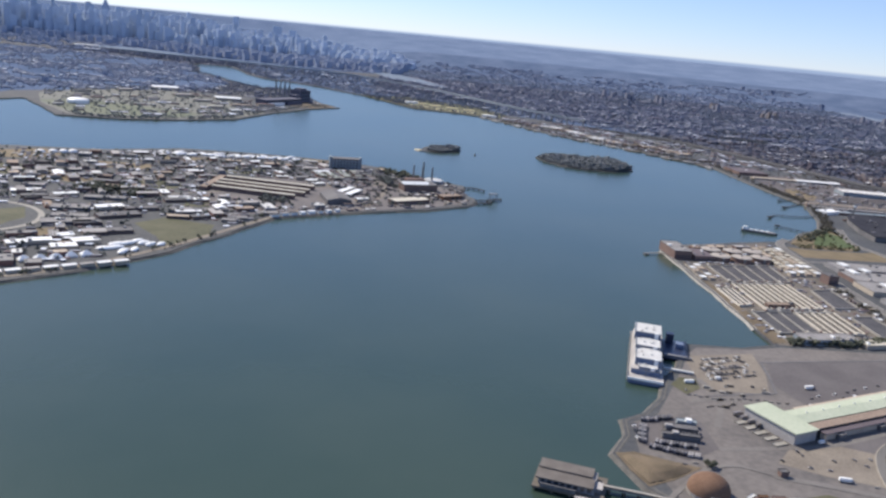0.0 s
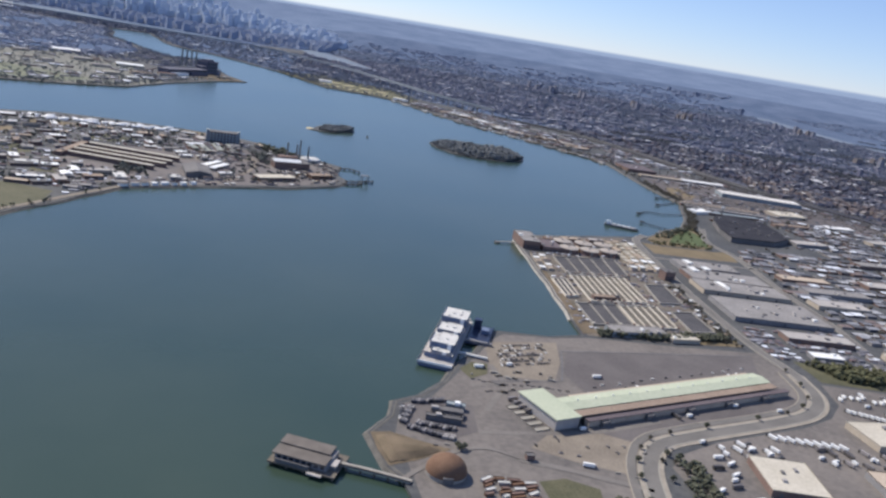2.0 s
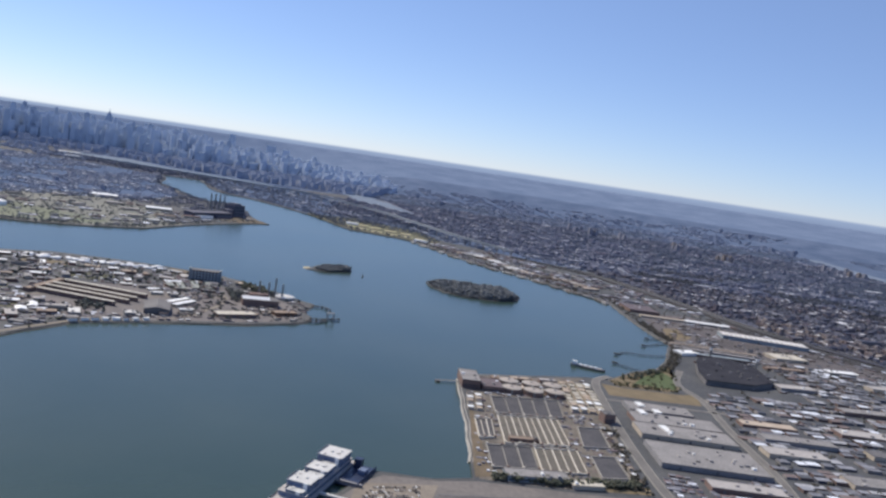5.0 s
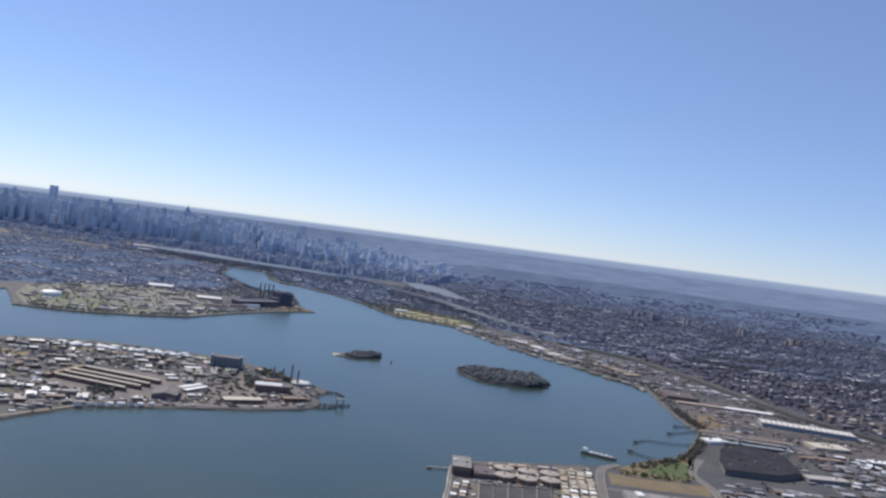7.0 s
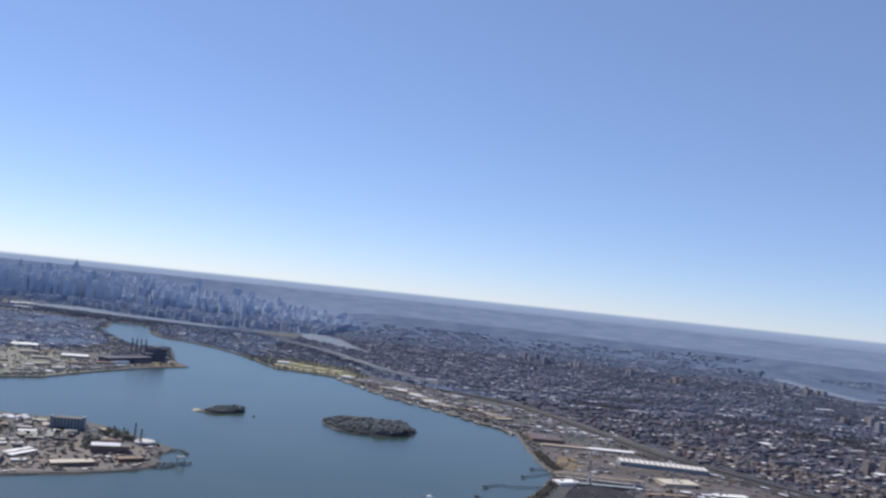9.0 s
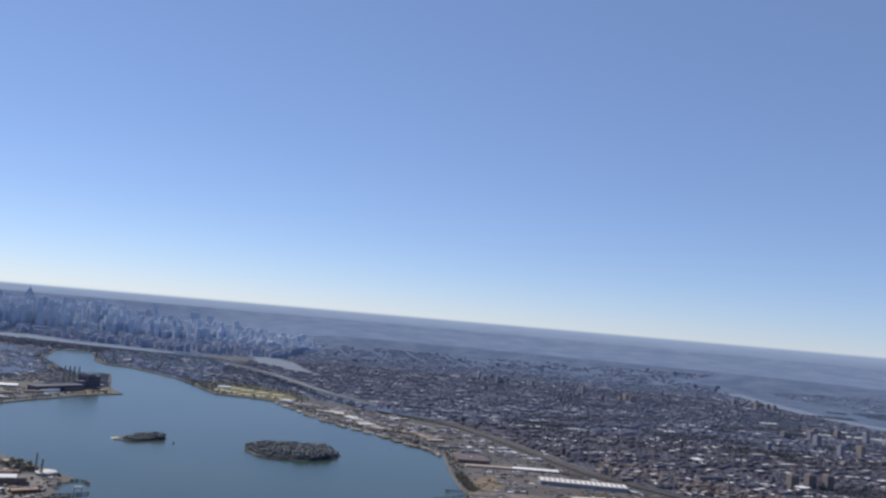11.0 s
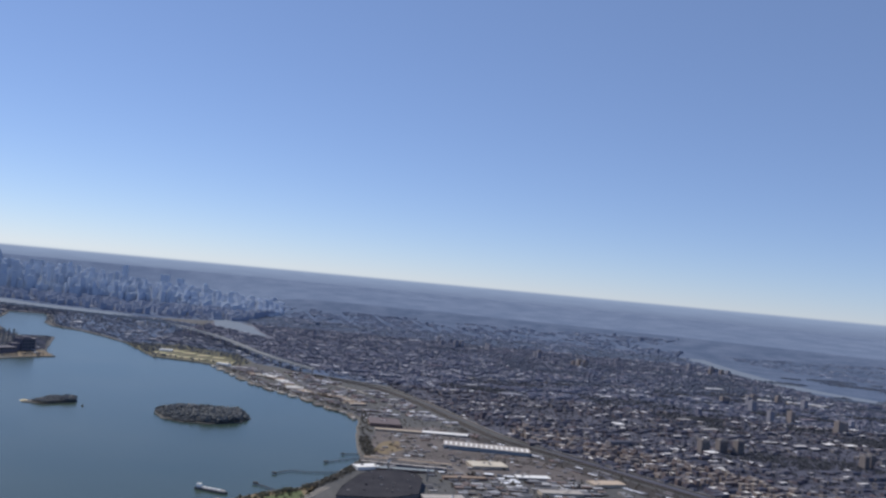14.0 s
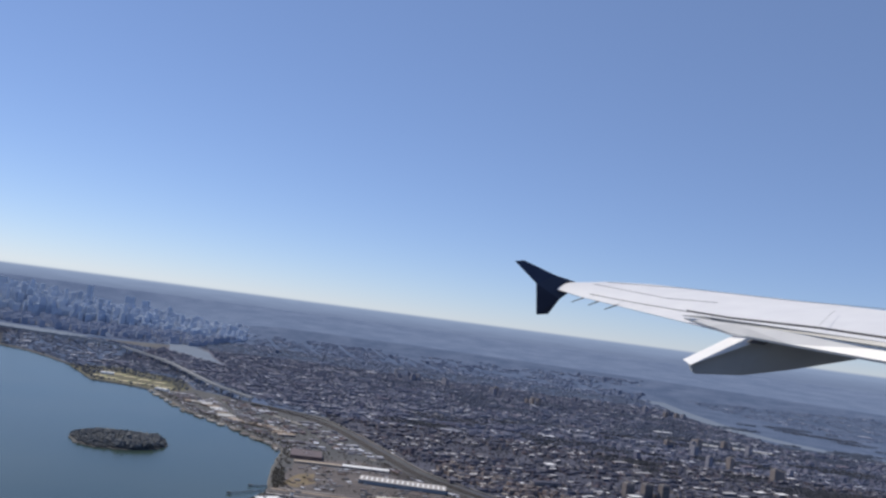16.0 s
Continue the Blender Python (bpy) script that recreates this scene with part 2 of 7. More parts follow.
surface("basin_water", (0.06, 0.06, 0.068), (0.108, 0.104, 0.11), 0.08, rough=0.9, bump=0.05, spec=0.15)
surface("basin_dry", (0.085, 0.077, 0.068), (0.15, 0.135, 0.116), 0.15)
surface("glass", (0.025, 0.03, 0.04), (0.05, 0.06, 0.075), 0.4, rough=0.12, bump=0.0, spec=0.6)
surface("rubber", (0.02, 0.02, 0.02), (0.035, 0.035, 0.035), 1.0, bump=0)
# island trees lightened with blue-grey haze in the leaf colour
surface("isle_leaves_haze", (0.055, 0.065, 0.062), (0.105, 0.112, 0.099), 0.15, bump=0, random_amount=0.3, island=True)
surface("leaves", (0.05, 0.057, 0.042), (0.105, 0.105, 0.07), 0.15, bump=0, random_amount=0.35, island=True)
surface("bare_leaves", (0.050, 0.046, 0.038), (0.095, 0.085, 0.065), 0.15, bump=0, random_amount=0.3, island=True)
# distant park trees: blue-grey haze is part of the leaf colour
surface("park_leaves_haze", (0.066, 0.086, 0.13), (0.108, 0.128, 0.176), 0.05, bump=0, random_amount=0.3, island=True)
surface("mid_leaves", (0.032, 0.038, 0.052), (0.062, 0.067, 0.080), 0.05, bump=0, random_amount=0.3, island=True)
# far woods bluer and paler than leaves, with haze in the colour
surface("far_leaves_haze", (0.088, 0.12, 0.19), (0.14, 0.176, 0.25), 0.006, bump=0, random_amount=0.14, island=True, spec=0.0)
# islet woodland, raised and blued by haze in the leaf colour
surface("wood_leaves_haze", (0.082, 0.094, 0.104), (0.146, 0.154, 0.158), 0.06, bump=0, random_amount=0.28, island=True)
surface("olive_leaves", (0.055, 0.06, 0.03), (0.11, 0.105, 0.055), 0.15, bump=0, random_amount=0.3, island=True)
surface("bark", (0.06, 0.05, 0.04), (0.10, 0.08, 0.065), 1.0)
surface("paint_mix", (0.16, 0.145, 0.142), (0.20, 0.185, 0.18), 0.3, rough=0.35, bump=0, random_amount=0.9)
surface("weathered_white", (0.46, 0.455, 0.44), (0.62, 0.61, 0.59), 0.15, rough=0.6)
# far tower walls, with blue distance haze put into the colour
surface("tower_far", (0.20, 0.205, 0.25), (0.26, 0.26, 0.295), 0.05)
surface("tower_wall", (0.19, 0.165, 0.16), (0.25, 0.22, 0.21), 0.05)
surface("paint_dark", (0.035, 0.038, 0.055), (0.06, 0.06, 0.075), 0.3, rough=0.8, bump=0, random_amount=0.5)
surface("bluff_grass", (0.095, 0.076, 0.050), (0.185, 0.140, 0.095), 0.12, fine=5)
surface("navy", (0.026, 0.036, 0.070), (0.036, 0.047, 0.086), 0.6, rough=0.35, bump=0)
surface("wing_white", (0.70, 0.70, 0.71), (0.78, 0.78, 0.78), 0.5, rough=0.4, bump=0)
# grey for seams, and for shade put into the fairing and flap gap
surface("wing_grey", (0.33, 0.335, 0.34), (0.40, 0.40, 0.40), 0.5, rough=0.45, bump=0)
# street ground with the bluish cast of haze in its colour
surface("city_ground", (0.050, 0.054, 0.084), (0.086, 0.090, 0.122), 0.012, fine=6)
surface("plant_ground", (0.075, 0.068, 0.060), (0.205, 0.178, 0.148), 0.12)
surface("weathered_brown", (0.10, 0.088, 0.08), (0.175, 0.155, 0.14), 0.2)
# palest land: thicker haze near the horizon, put into the colour
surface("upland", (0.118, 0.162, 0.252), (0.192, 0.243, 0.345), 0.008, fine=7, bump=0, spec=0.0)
surface("rail_steel", (0.05, 0.045, 0.045), (0.085, 0.078, 0.075), 0.1)
surface("ballast", (0.026, 0.023, 0.024), (0.056, 0.050, 0.048), 0.1)
# skyline walls in pale blue: haze is put into the base colour
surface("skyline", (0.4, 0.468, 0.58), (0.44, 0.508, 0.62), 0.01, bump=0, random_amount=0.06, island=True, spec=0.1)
surface("skyscraper_haze", (0.365, 0.432, 0.545), (0.4, 0.467, 0.58), 0.01, bump=0, random_amount=0.15, spec=0.1)
NEAR_ROOFS = [(0.28, (0.093, 0.098, 0.114)), (0.22, (0.177, 0.181, 0.207)), (0.18, (0.251, 0.257, 0.289)), (0.12, (0.186, 0.147, 0.142)), (0.10, (0.353, 0.358, 0.382)), (0.10, (0.651, 0.686, 0.752))]
NEAR_WALLS = [(0.3, (0.142, 0.100, 0.090)), (0.3, (0.209, 0.200, 0.202)), (0.2, (0.285, 0.260, 0.246)), (0.2, (0.095, 0.100, 0.123))]
# middle-distance roofs and walls lean to blue: haze put into the palettes
MID_ROOFS = [(0.44, (0.042, 0.047, 0.080)), (0.25, (0.074, 0.078, 0.114)), (0.12, (0.150, 0.150, 0.185)), (0.06, (0.150, 0.112, 0.120)), (0.06, (0.34, 0.335, 0.36)), (0.07, (0.76, 0.76, 0.78))]
ROW_ROOFS = [(0.40, (0.050, 0.055, 0.088)), (0.30, (0.095, 0.096, 0.126)), (0.17, (0.20, 0.197, 0.22)), (0.13, (0.56, 0.555, 0.57))]
MID_WALLS = [(0.35, (0.125, 0.108, 0.126)), (0.3, (0.135, 0.138, 0.17)), (0.2, (0.21, 0.195, 0.20)), (0.15, (0.10, 0.106, 0.14))]
# far roofs, and the far walls below, have haze mixed into their colours
HAZE_ROOFS = [(0.45, (0.125, 0.158, 0.245)), (0.3, (0.155, 0.190, 0.28)), (0.20, (0.20, 0.235, 0.325)), (0.05, (0.46, 0.495, 0.58))]
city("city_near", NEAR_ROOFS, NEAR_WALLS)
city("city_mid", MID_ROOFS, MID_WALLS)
# a hazier copy of the mid palette, paler and bluer
city("city_mid_haze", [(0.46, (0.064, 0.074, 0.126)), (0.26, (0.104, 0.114, 0.172)), (0.10, (0.185, 0.195, 0.255)), (0.06, (0.175, 0.152, 0.185)), (0.06, (0.38, 0.395, 0.445)), (0.06, (0.75, 0.775, 0.82))], [(0.35, (0.15, 0.152, 0.205)), (0.3, (0.175, 0.185, 0.24)), (0.2, (0.235, 0.24, 0.29)), (0.15, (0.12, 0.134, 0.19))])
# western houses are paler: the thicker sunward haze is in these colours
city("city_west_haze", [(0.36, (0.105, 0.128, 0.185)), (0.26, (0.15, 0.175, 0.235)), (0.14, (0.225, 0.25, 0.305)), (0.10, (0.21, 0.205, 0.245)), (0.07, (0.43, 0.455, 0.51)), (0.07, (0.78, 0.80, 0.83))], [(0.5, (0.21, 0.232, 0.30)), (0.5, (0.27, 0.29, 0.355))])
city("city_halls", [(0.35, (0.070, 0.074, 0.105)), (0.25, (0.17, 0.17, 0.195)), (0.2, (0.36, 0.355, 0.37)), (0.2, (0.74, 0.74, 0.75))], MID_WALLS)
HAZE_WALLS = [(0.4, (0.27, 0.31, 0.405)), (0.4, (0.31, 0.35, 0.445)), (0.2, (0.355, 0.39, 0.48))]
city("city_far_haze", HAZE_ROOFS, HAZE_WALLS)
# darker far blocks, still bluish with haze in the colours
city("city_back_haze", [(0.5, (0.085, 0.112, 0.186)), (0.3, (0.112, 0.140, 0.218)), (0.15, (0.16, 0.188, 0.268)), (0.05, (0.46, 0.49, 0.57))], [(0.5, (0.135, 0.165, 0.24)), (0.3, (0.175, 0.203, 0.28)), (0.2, (0.22, 0.25, 0.325))])
city("city_rows", ROW_ROOFS, MID_WALLS)
# the row roofs again, with a constant blue haze added to each colour
city("city_rows_haze", [(a, tuple(0.8 * v + w for v, w in zip(c, (0.055, 0.068, 0.105)))) for a, c in ROW_ROOFS], [(0.5, (0.13, 0.148, 0.205)), (0.5, (0.18, 0.195, 0.25))])
city("homes", [(0.4, (0.13, 0.11, 0.105)), (0.3, (0.21, 0.18, 0.165)), (0.2, (0.30, 0.27, 0.24)), (0.1, (0.6, 0.6, 0.6))], MID_WALLS)
NEAR_MIX = [(0.20, (0.093, 0.096, 0.120)), (0.22, (0.177, 0.176, 0.202)), (0.17, (0.233, 0.235, 0.264)), (0.15, (0.186, 0.139, 0.142)), (0.10, (0.344, 0.348, 0.382)), (0.16, (0.670, 0.706, 0.785))]
city("city_mixed", NEAR_MIX, [(0.4, (0.209, 0.155, 0.143)), (0.3, (0.257, 0.250, 0.259)), (0.3, (0.162, 0.160, 0.187))])
city("city_warm", [(0.3, (0.08, 0.074, 0.088)), (0.27, (0.13, 0.117, 0.125)), (0.22, (0.22, 0.197, 0.19)), (0.12, (0.33, 0.30, 0.278)), (0.09, (0.60, 0.58, 0.56))], [(0.5, (0.25, 0.208, 0.187)), (0.5, (0.18, 0.142, 0.138))])
# ---- builders ----
from mathutils.geometry import tessellate_polygon

GROUND = 1.2


def part(name, bm, material, parent=None, label="", smooth=False):
    """Links a bmesh as one mesh object, under a thing or under a part."""
    me = bpy.data.meshes.new(name)
    bmesh.ops.recalc_face_normals(bm, faces=bm.faces)
    bm.to_mesh(me)
    bm.free()
    return shared(name, me, material, parent, label, smooth)


def shared(name, me, material, parent=None, label="", smooth=False):
    if material and not me.materials:
        me.materials.append(MATS[material])
    if smooth:
        me.polygons.foreach_set("use_smooth", [True] * len(me.polygons))
    ob = new(name, me)
    if parent:
        ob.parent = parent
    if label:
        ob["label"] = label
    return ob


def empty(name, m, label, category, group=""):
    ob = new(name)
    ob.matrix_world = m
    return tagged(ob, label, category, group)


def prism(bm, poly, z0, z1, top=None):
    """An upright block over a plan; top: another plan for its upper edge."""
    lo = [bm.verts.new((x, y, z0)) for x, y in poly]
    hi = [bm.verts.new((x, y, z1)) for x, y in (top or poly)]
    n = len(poly)
    bm.faces.new(hi)
    bm.faces.new(lo[::-1])
    for i in range(n):
        bm.faces.new((lo[i], lo[(i + 1) % n], hi[(i + 1) % n], hi[i]))
    return bm


def block(bm, x0, x1, y0, y1, z0, z1):
    return prism(bm, [(x0, y0), (x1, y0), (x1, y1), (x0, y1)], z0, z1)


def gable(bm, x0, x1, y0, y1, z0, z1):
    """A ridged roof with its ridge along x."""
    ym = (y0 + y1) / 2
    v = [bm.verts.new(p) for p in ((x0, y0, z0), (x1, y0, z0), (x1, y1, z0), (x0, y1, z0), (x0, ym, z1), (x1, ym, z1))]
    for f in ((0, 1, 5, 4), (2, 3, 4, 5), (0, 4, 3), (1, 2, 5), (3, 2, 1, 0)):
        bm.faces.new([v[i] for i in f])
    return bm


def pipe(bm, x, y, z0, z1, r0, r1, n=12):
    return prism(bm, [(x + r0 * math.cos(a), y + r0 * math.sin(a)) for a in np.linspace(0, 2 * math.pi, n, False)], z0, z1,
                 [(x + r1 * math.cos(a), y + r1 * math.sin(a)) for a in np.linspace(0, 2 * math.pi, n, False)])


def dome(bm, x, y, z, r, h, n=14, rings=5):
    rows = []
    for k in range(rings):
        a = k / rings * math.pi / 2
        rows.append([bm.verts.new((x + r * math.cos(a) * math.cos(b), y + r * math.cos(a) * math.sin(b), z + h * math.sin(a))) for b in np.linspace(0, 2 * math.pi, n, False)])
    tip = bm.verts.new((x, y, z + h))
    for a, b in zip(rows, rows[1:]):
        for i in range(n):
            bm.faces.new((a[i], a[(i + 1) % n], b[(i + 1) % n], b[i]))
    for i in range(n):
        bm.faces.new((rows[-1][i], rows[-1][(i + 1) % n], tip))
    return bm


def wander(poly, step=14, amount=2.0, open_from=None):
    """A plan's outline in short steps with a little unevenness."""
    out = []
    n = len(poly)
    for i in range(n):
        a, b = Vector(poly[i]), Vector(poly[(i + 1) % n])
        d = (b - a).length
        k = max(1, min(60, int(d / step))) if d < 900 else 1
        for j in range(k):
            p = a.lerp(b, j / k)
            if d < 900:
                w = noise.noise_vector(Vector((p.x * 0.05, p.y * 0.05, 3.3)))
                p = p + Vector((w.x, w.y)) * amount
            out.append((p.x, p.y))
    return out


def sheet(name, poly, z, material, label, uneven=0.0, kind="structure", thick=0.0):
    """A flat piece of ground; thick: the depth of its edge."""
    pts = wander(poly, 14, uneven) if uneven else poly
    n = len(pts)
    flat = [Vector((x, y, 0)) for x, y in pts]
    faces = [tuple(t) for t in tessellate_polygon([flat])]
    verts = [(x, y, z) for x, y in pts]
    if thick:
        verts += [(x, y, z - thick) for x, y in pts]
        faces += [(i, (i + 1) % n, (i + 1) % n + n, i + n) for i in range(n)]
    me = bpy.data.meshes.new(name)
    me.from_pydata(verts, [], faces)
    bm = bmesh.new()
    bm.from_mesh(me)
    bpy.data.meshes.remove(me)
    ob = part(name, bm, material)
    if ob.data.polygons[0].normal.z < 0:
        ob.data.flip_normals()
    return tagged(ob, label, name.split("_")[0], kind=kind)


def smooth_line(pts, k=8):
    out = []
    p = [Vector(q) for q in pts]
    p = [p[0] * 2 - p[1], *p, p[-1] * 2 - p[-2]]
    for a, b, c, d in zip(p, p[1:], p[2:], p[3:]):
        for t in np.linspace(0, 1, k, False):
            out.append(0.5 * (2 * b + (c - a) * t + (2 * a - 5 * b + 4 * c - d) * t * t + (3 * b - a - 3 * c + d) * t ** 3))
    out.append(p[-2])
    return out


def ribbon(bm, line, o0, o1, z0, z1):
    """A band along a line between two offsets to its right, with thickness."""
    rows = []
    for i, p in enumerate(line):
        d = (line[min(i + 1, len(line) - 1)] - line[max(i - 1, 0)]).normalized()
        r = Vector((d.y, -d.x))
        a, b = p + r * o0, p + r * o1
        rows.append([bm.verts.new((q.x, q.y, z)) for q, z in ((a, z0), (a, z1), (b, z1), (b, z0))])
    for a, b in zip(rows, rows[1:]):
        for i in range(3):
            bm.faces.new((a[i], a[i + 1], b[i + 1], b[i]))
    return bm


def road(name, pts, width, z, label, material="road", kerb=True, z0=None):
    line = smooth_line(pts)
    base = GROUND if z0 is None else z0
    ob = part(name, ribbon(bmesh.new(), line, -width / 2, width / 2, base - 0.3, z), material)
    tagged(ob, label, "road", kind="structure")
    if kerb:
        for s in (-1, 1):
            a, b = sorted((s * width / 2, s * (width / 2 + 0.5)))
            part("kerb", ribbon(bmesh.new(), line, a, b, base - 0.3, z + 0.12), "kerb", ob)
    return ob


def hill_z(x, y):
    """The height by which far ground is raised to fill the camera's view up to the horizon."""
    r, a = np.hypot(x - 270, y), np.degrees(np.arctan2(x - 270, y))
    start = 3450 + 1080 * np.clip((-a - 4) / 9, 0, 1)
    t = np.clip((r - start) / (4960 - start), 0, 1)
    return 122 * t ** 1.15


def inside(px, py, poly):
    """Which of many points lie in a plan."""
    hit = np.zeros(len(px), bool)
    for (x0, y0), (x1, y1) in zip(poly, poly[1:] + poly[:1]):
        if y0 == y1:
            continue
        hit ^= ((y0 > py) != (y1 > py)) & (px < (x1 - x0) * (py - y0) / (y1 - y0) + x0)
    return hit


def boxes_mesh(name, cx, cy, w, d, h, ang, z0, ridge=None):
    """Many upright boxes in one mesh; ridge: the height of a ridged roof on each."""
    n = len(cx)
    c, s = np.cos(ang), np.sin(ang)
    sx, sy = np.array([-1, 1, 1, -1]) / 2, np.array([-1, -1, 1, 1]) / 2
    lx, ly = sx[None] * w[:, None], sy[None] * d[:, None]
    X = cx[:, None] + lx * c[:, None] - ly * s[:, None]
    Y = cy[:, None] + lx * s[:, None] + ly * c[:, None]
    lo = np.stack([X, Y, np.broadcast_to(z0[:, None], X.shape)], -1)
    hi = np.stack([X, Y, np.broadcast_to((z0 + h)[:, None], X.shape)], -1)
    if ridge is None:
        v = np.concatenate([lo, hi], 1).reshape(-1, 3)
        f = np.array([[0, 1, 5, 4], [1, 2, 6, 5], [2, 3, 7, 6], [3, 0, 4, 7], [4, 5, 6, 7]])
        faces = (f[None] + 8 * np.arange(n)[:, None, None]).reshape(-1, 4).tolist()
    else:
        ends = np.stack([(hi[:, 0] + hi[:, 3]) / 2, (hi[:, 1] + hi[:, 2]) / 2], 1)
        ends[:, :, 2] += ridge[:, None]
        v = np.concatenate([lo, hi, ends], 1).reshape(-1, 3)
        quads = np.array([[0, 1, 5, 4], [1, 2, 6, 5], [2, 3, 7, 6], [3, 0, 4, 7], [4, 5, 9, 8], [6, 7, 8, 9]])
        tris = np.array([[4, 8, 7], [5, 6, 9]])
        base = 10 * np.arange(n)[:, None, None]
        faces = (quads[None] + base).reshape(-1, 4).tolist() + (tris[None] + base).reshape(-1, 3).tolist()
    me = bpy.data.meshes.new(name)
    me.from_pydata(v.tolist(), [], faces)
    return me


def blocks(name, poly, ang, cell, street, material, label, heights, seed, keep=0.9, avoid=(), tall=0.0, tall_h=(12, 26), fill=(0.6, 0.95), ridge=False, patchy=0.0):
    """A district: rows of lots along a street grid. street: lots between two streets, along and across."""
    rng = np.random.default_rng(seed)
    c, s = math.cos(ang), math.sin(ang)
    P = np.array(poly, float)
    u, v = P @ [c, s], P @ [-s, c]
    iu = np.arange(math.floor(u.min() / cell[0]), math.ceil(u.max() / cell[0]))
    iv = np.arange(math.floor(v.min() / cell[1]), math.ceil(v.max() / cell[1]))
    gu, gv = (a.ravel() for a in np.meshgrid(iu, iv))
    ok = (gu % street[0] != 0) & (gv % street[1] != 0) & (rng.random(len(gu)) < keep)
    gu, gv = gu[ok], gv[ok]
    uu = (gu + 0.5 + rng.normal(0, 0.07, len(gu))) * cell[0]
    vv = (gv + 0.5 + rng.normal(0, 0.07, len(gu))) * cell[1]
    x, y = uu * c - vv * s, uu * s + vv * c
    ok = inside(x, y, list(poly))
    for other in avoid:
        ok &= ~inside(x, y, list(other))
    x, y = x[ok], y[ok]
    if patchy:
        dense = np.array([noise.noise(Vector((a / patchy, b / patchy, seed))) + 0.5 * noise.noise(Vector((a / patchy * 3, b / patchy * 3, seed + 9))) for a, b in zip(x, y)])
        ok = rng.random(len(x)) < np.clip(0.60 + 2.1 * dense, 0.04, 1)
        x, y = x[ok], y[ok]
    n = len(x)
    w, d = cell[0] * rng.uniform(*fill, n), cell[1] * rng.uniform(*fill, n)
    h = rng.uniform(*heights, n)
    big = rng.random(n) < 0.12
    w[big] *= rng.uniform(1.2, 1.9, big.sum())
    t = rng.random(n) < tall
    h[t] = rng.uniform(*tall_h, t.sum())
    w[t], d[t] = cell[0] * 0.8, cell[1] * 0.8
    a = ang + rng.normal(0, 0.02, n)
    me = boxes_mesh(name, x, y, w, d, h, a, hill_z(x, y) + GROUND - 0.3, rng.uniform(0.5, 1.3, n) if ridge else None)
    ob = shared(name, me, material)
    return tagged(ob, label, "buildings", kind="stuff")


ICO = None


def clumps_mesh(name, x, y, z, r, seed, squash=0.8, coarse=False):
    """Many small uneven clumps of leaves in one mesh."""
    global ICO
    if ICO is None:
        bm = bmesh.new()
        bmesh.ops.create_icosphere(bm, subdivisions=1, radius=1)
        ICO = np.array([v.co[:] for v in bm.verts]), np.array([[v.index for v in f.verts] for f in bm.faces])
        bm.free()
    V, F = ICO
    if coarse:
        V = np.array([(1, 0, 0), (0, 1, 0), (-1, 0, 0), (0, -1, 0), (0, 0, 1), (0, 0, -1)], float)
        F = np.array([(0, 1, 4), (1, 2, 4), (2, 3, 4), (3, 0, 4), (1, 0, 5), (2, 1, 5), (3, 2, 5), (0, 3, 5)])
    rng = np.random.default_rng(seed)
    n = len(x)
    jig = rng.uniform(0.55, 1.3, (n, len(V), 1))
    spin = rng.uniform(0, 6.28, n)
    vx = V[None] * jig * r[:, None, None]
    X = vx[..., 0] * np.cos(spin)[:, None] - vx[..., 1] * np.sin(spin)[:, None]
    Y = vx[..., 0] * np.sin(spin)[:, None] + vx[..., 1] * np.cos(spin)[:, None]
    P = np.stack([X + x[:, None], Y + y[:, None], vx[..., 2] * squash + z[:, None]], -1).reshape(-1, 3)
    me = bpy.data.meshes.new(name)
    me.from_pydata(P.tolist(), [], (F[None] + len(V) * np.arange(n)[:, None, None]).reshape(-1, 3).tolist())
    return me


def woods(name, poly, count, size, material, label, seed, clumps=5, avoid=(), base=None, coarse=False, squash=0.8):
    """Trees too many to count: each a bunch of uneven leaf clumps at several heights."""
    rng = np.random.default_rng(seed)
    P = np.array(poly, float)
    x = rng.uniform(P[:, 0].min(), P[:, 0].max(), count * 6)
    y = rng.uniform(P[:, 1].min(), P[:, 1].max(), count * 6)
    ok = inside(x, y, list(poly))
    for other in avoid:
        ok &= ~inside(x, y, list(other))
    x, y = x[ok][:count], y[ok][:count]
    n = len(x)
    s = rng.uniform(*size, n)
    xs = (x[:, None] + rng.normal(0, 0.33, (n, clumps)) * s[:, None]).ravel()
    ys = (y[:, None] + rng.normal(0, 0.33, (n, clumps)) * s[:, None]).ravel()
    zs = (hill_z(xs, ys) + GROUND + np.where(hill_z(xs, ys) > 0.5, 0.6, 0.0) if base is None else base) + (s[:, None] * rng.uniform(0.25, 1.0, (n, clumps))).ravel() * min(1.0, squash * 1.1)
    rs = (s[:, None] * rng.uniform(0.22, 0.42, (n, clumps))).ravel()
    ob = shared(name, clumps_mesh(name, xs, ys, zs, rs, seed, squash, coarse), material)
    return tagged(ob, label, "trees", kind="stuff")
# ---- water and land ----
bm = bmesh.new()
pipe(bm, 270, 0, -3.0, 0.0, 4985, 4985, 96)
tagged(part("water", bm, "water"), "calm teal-blue river water with small ripples", "water", kind="structure")

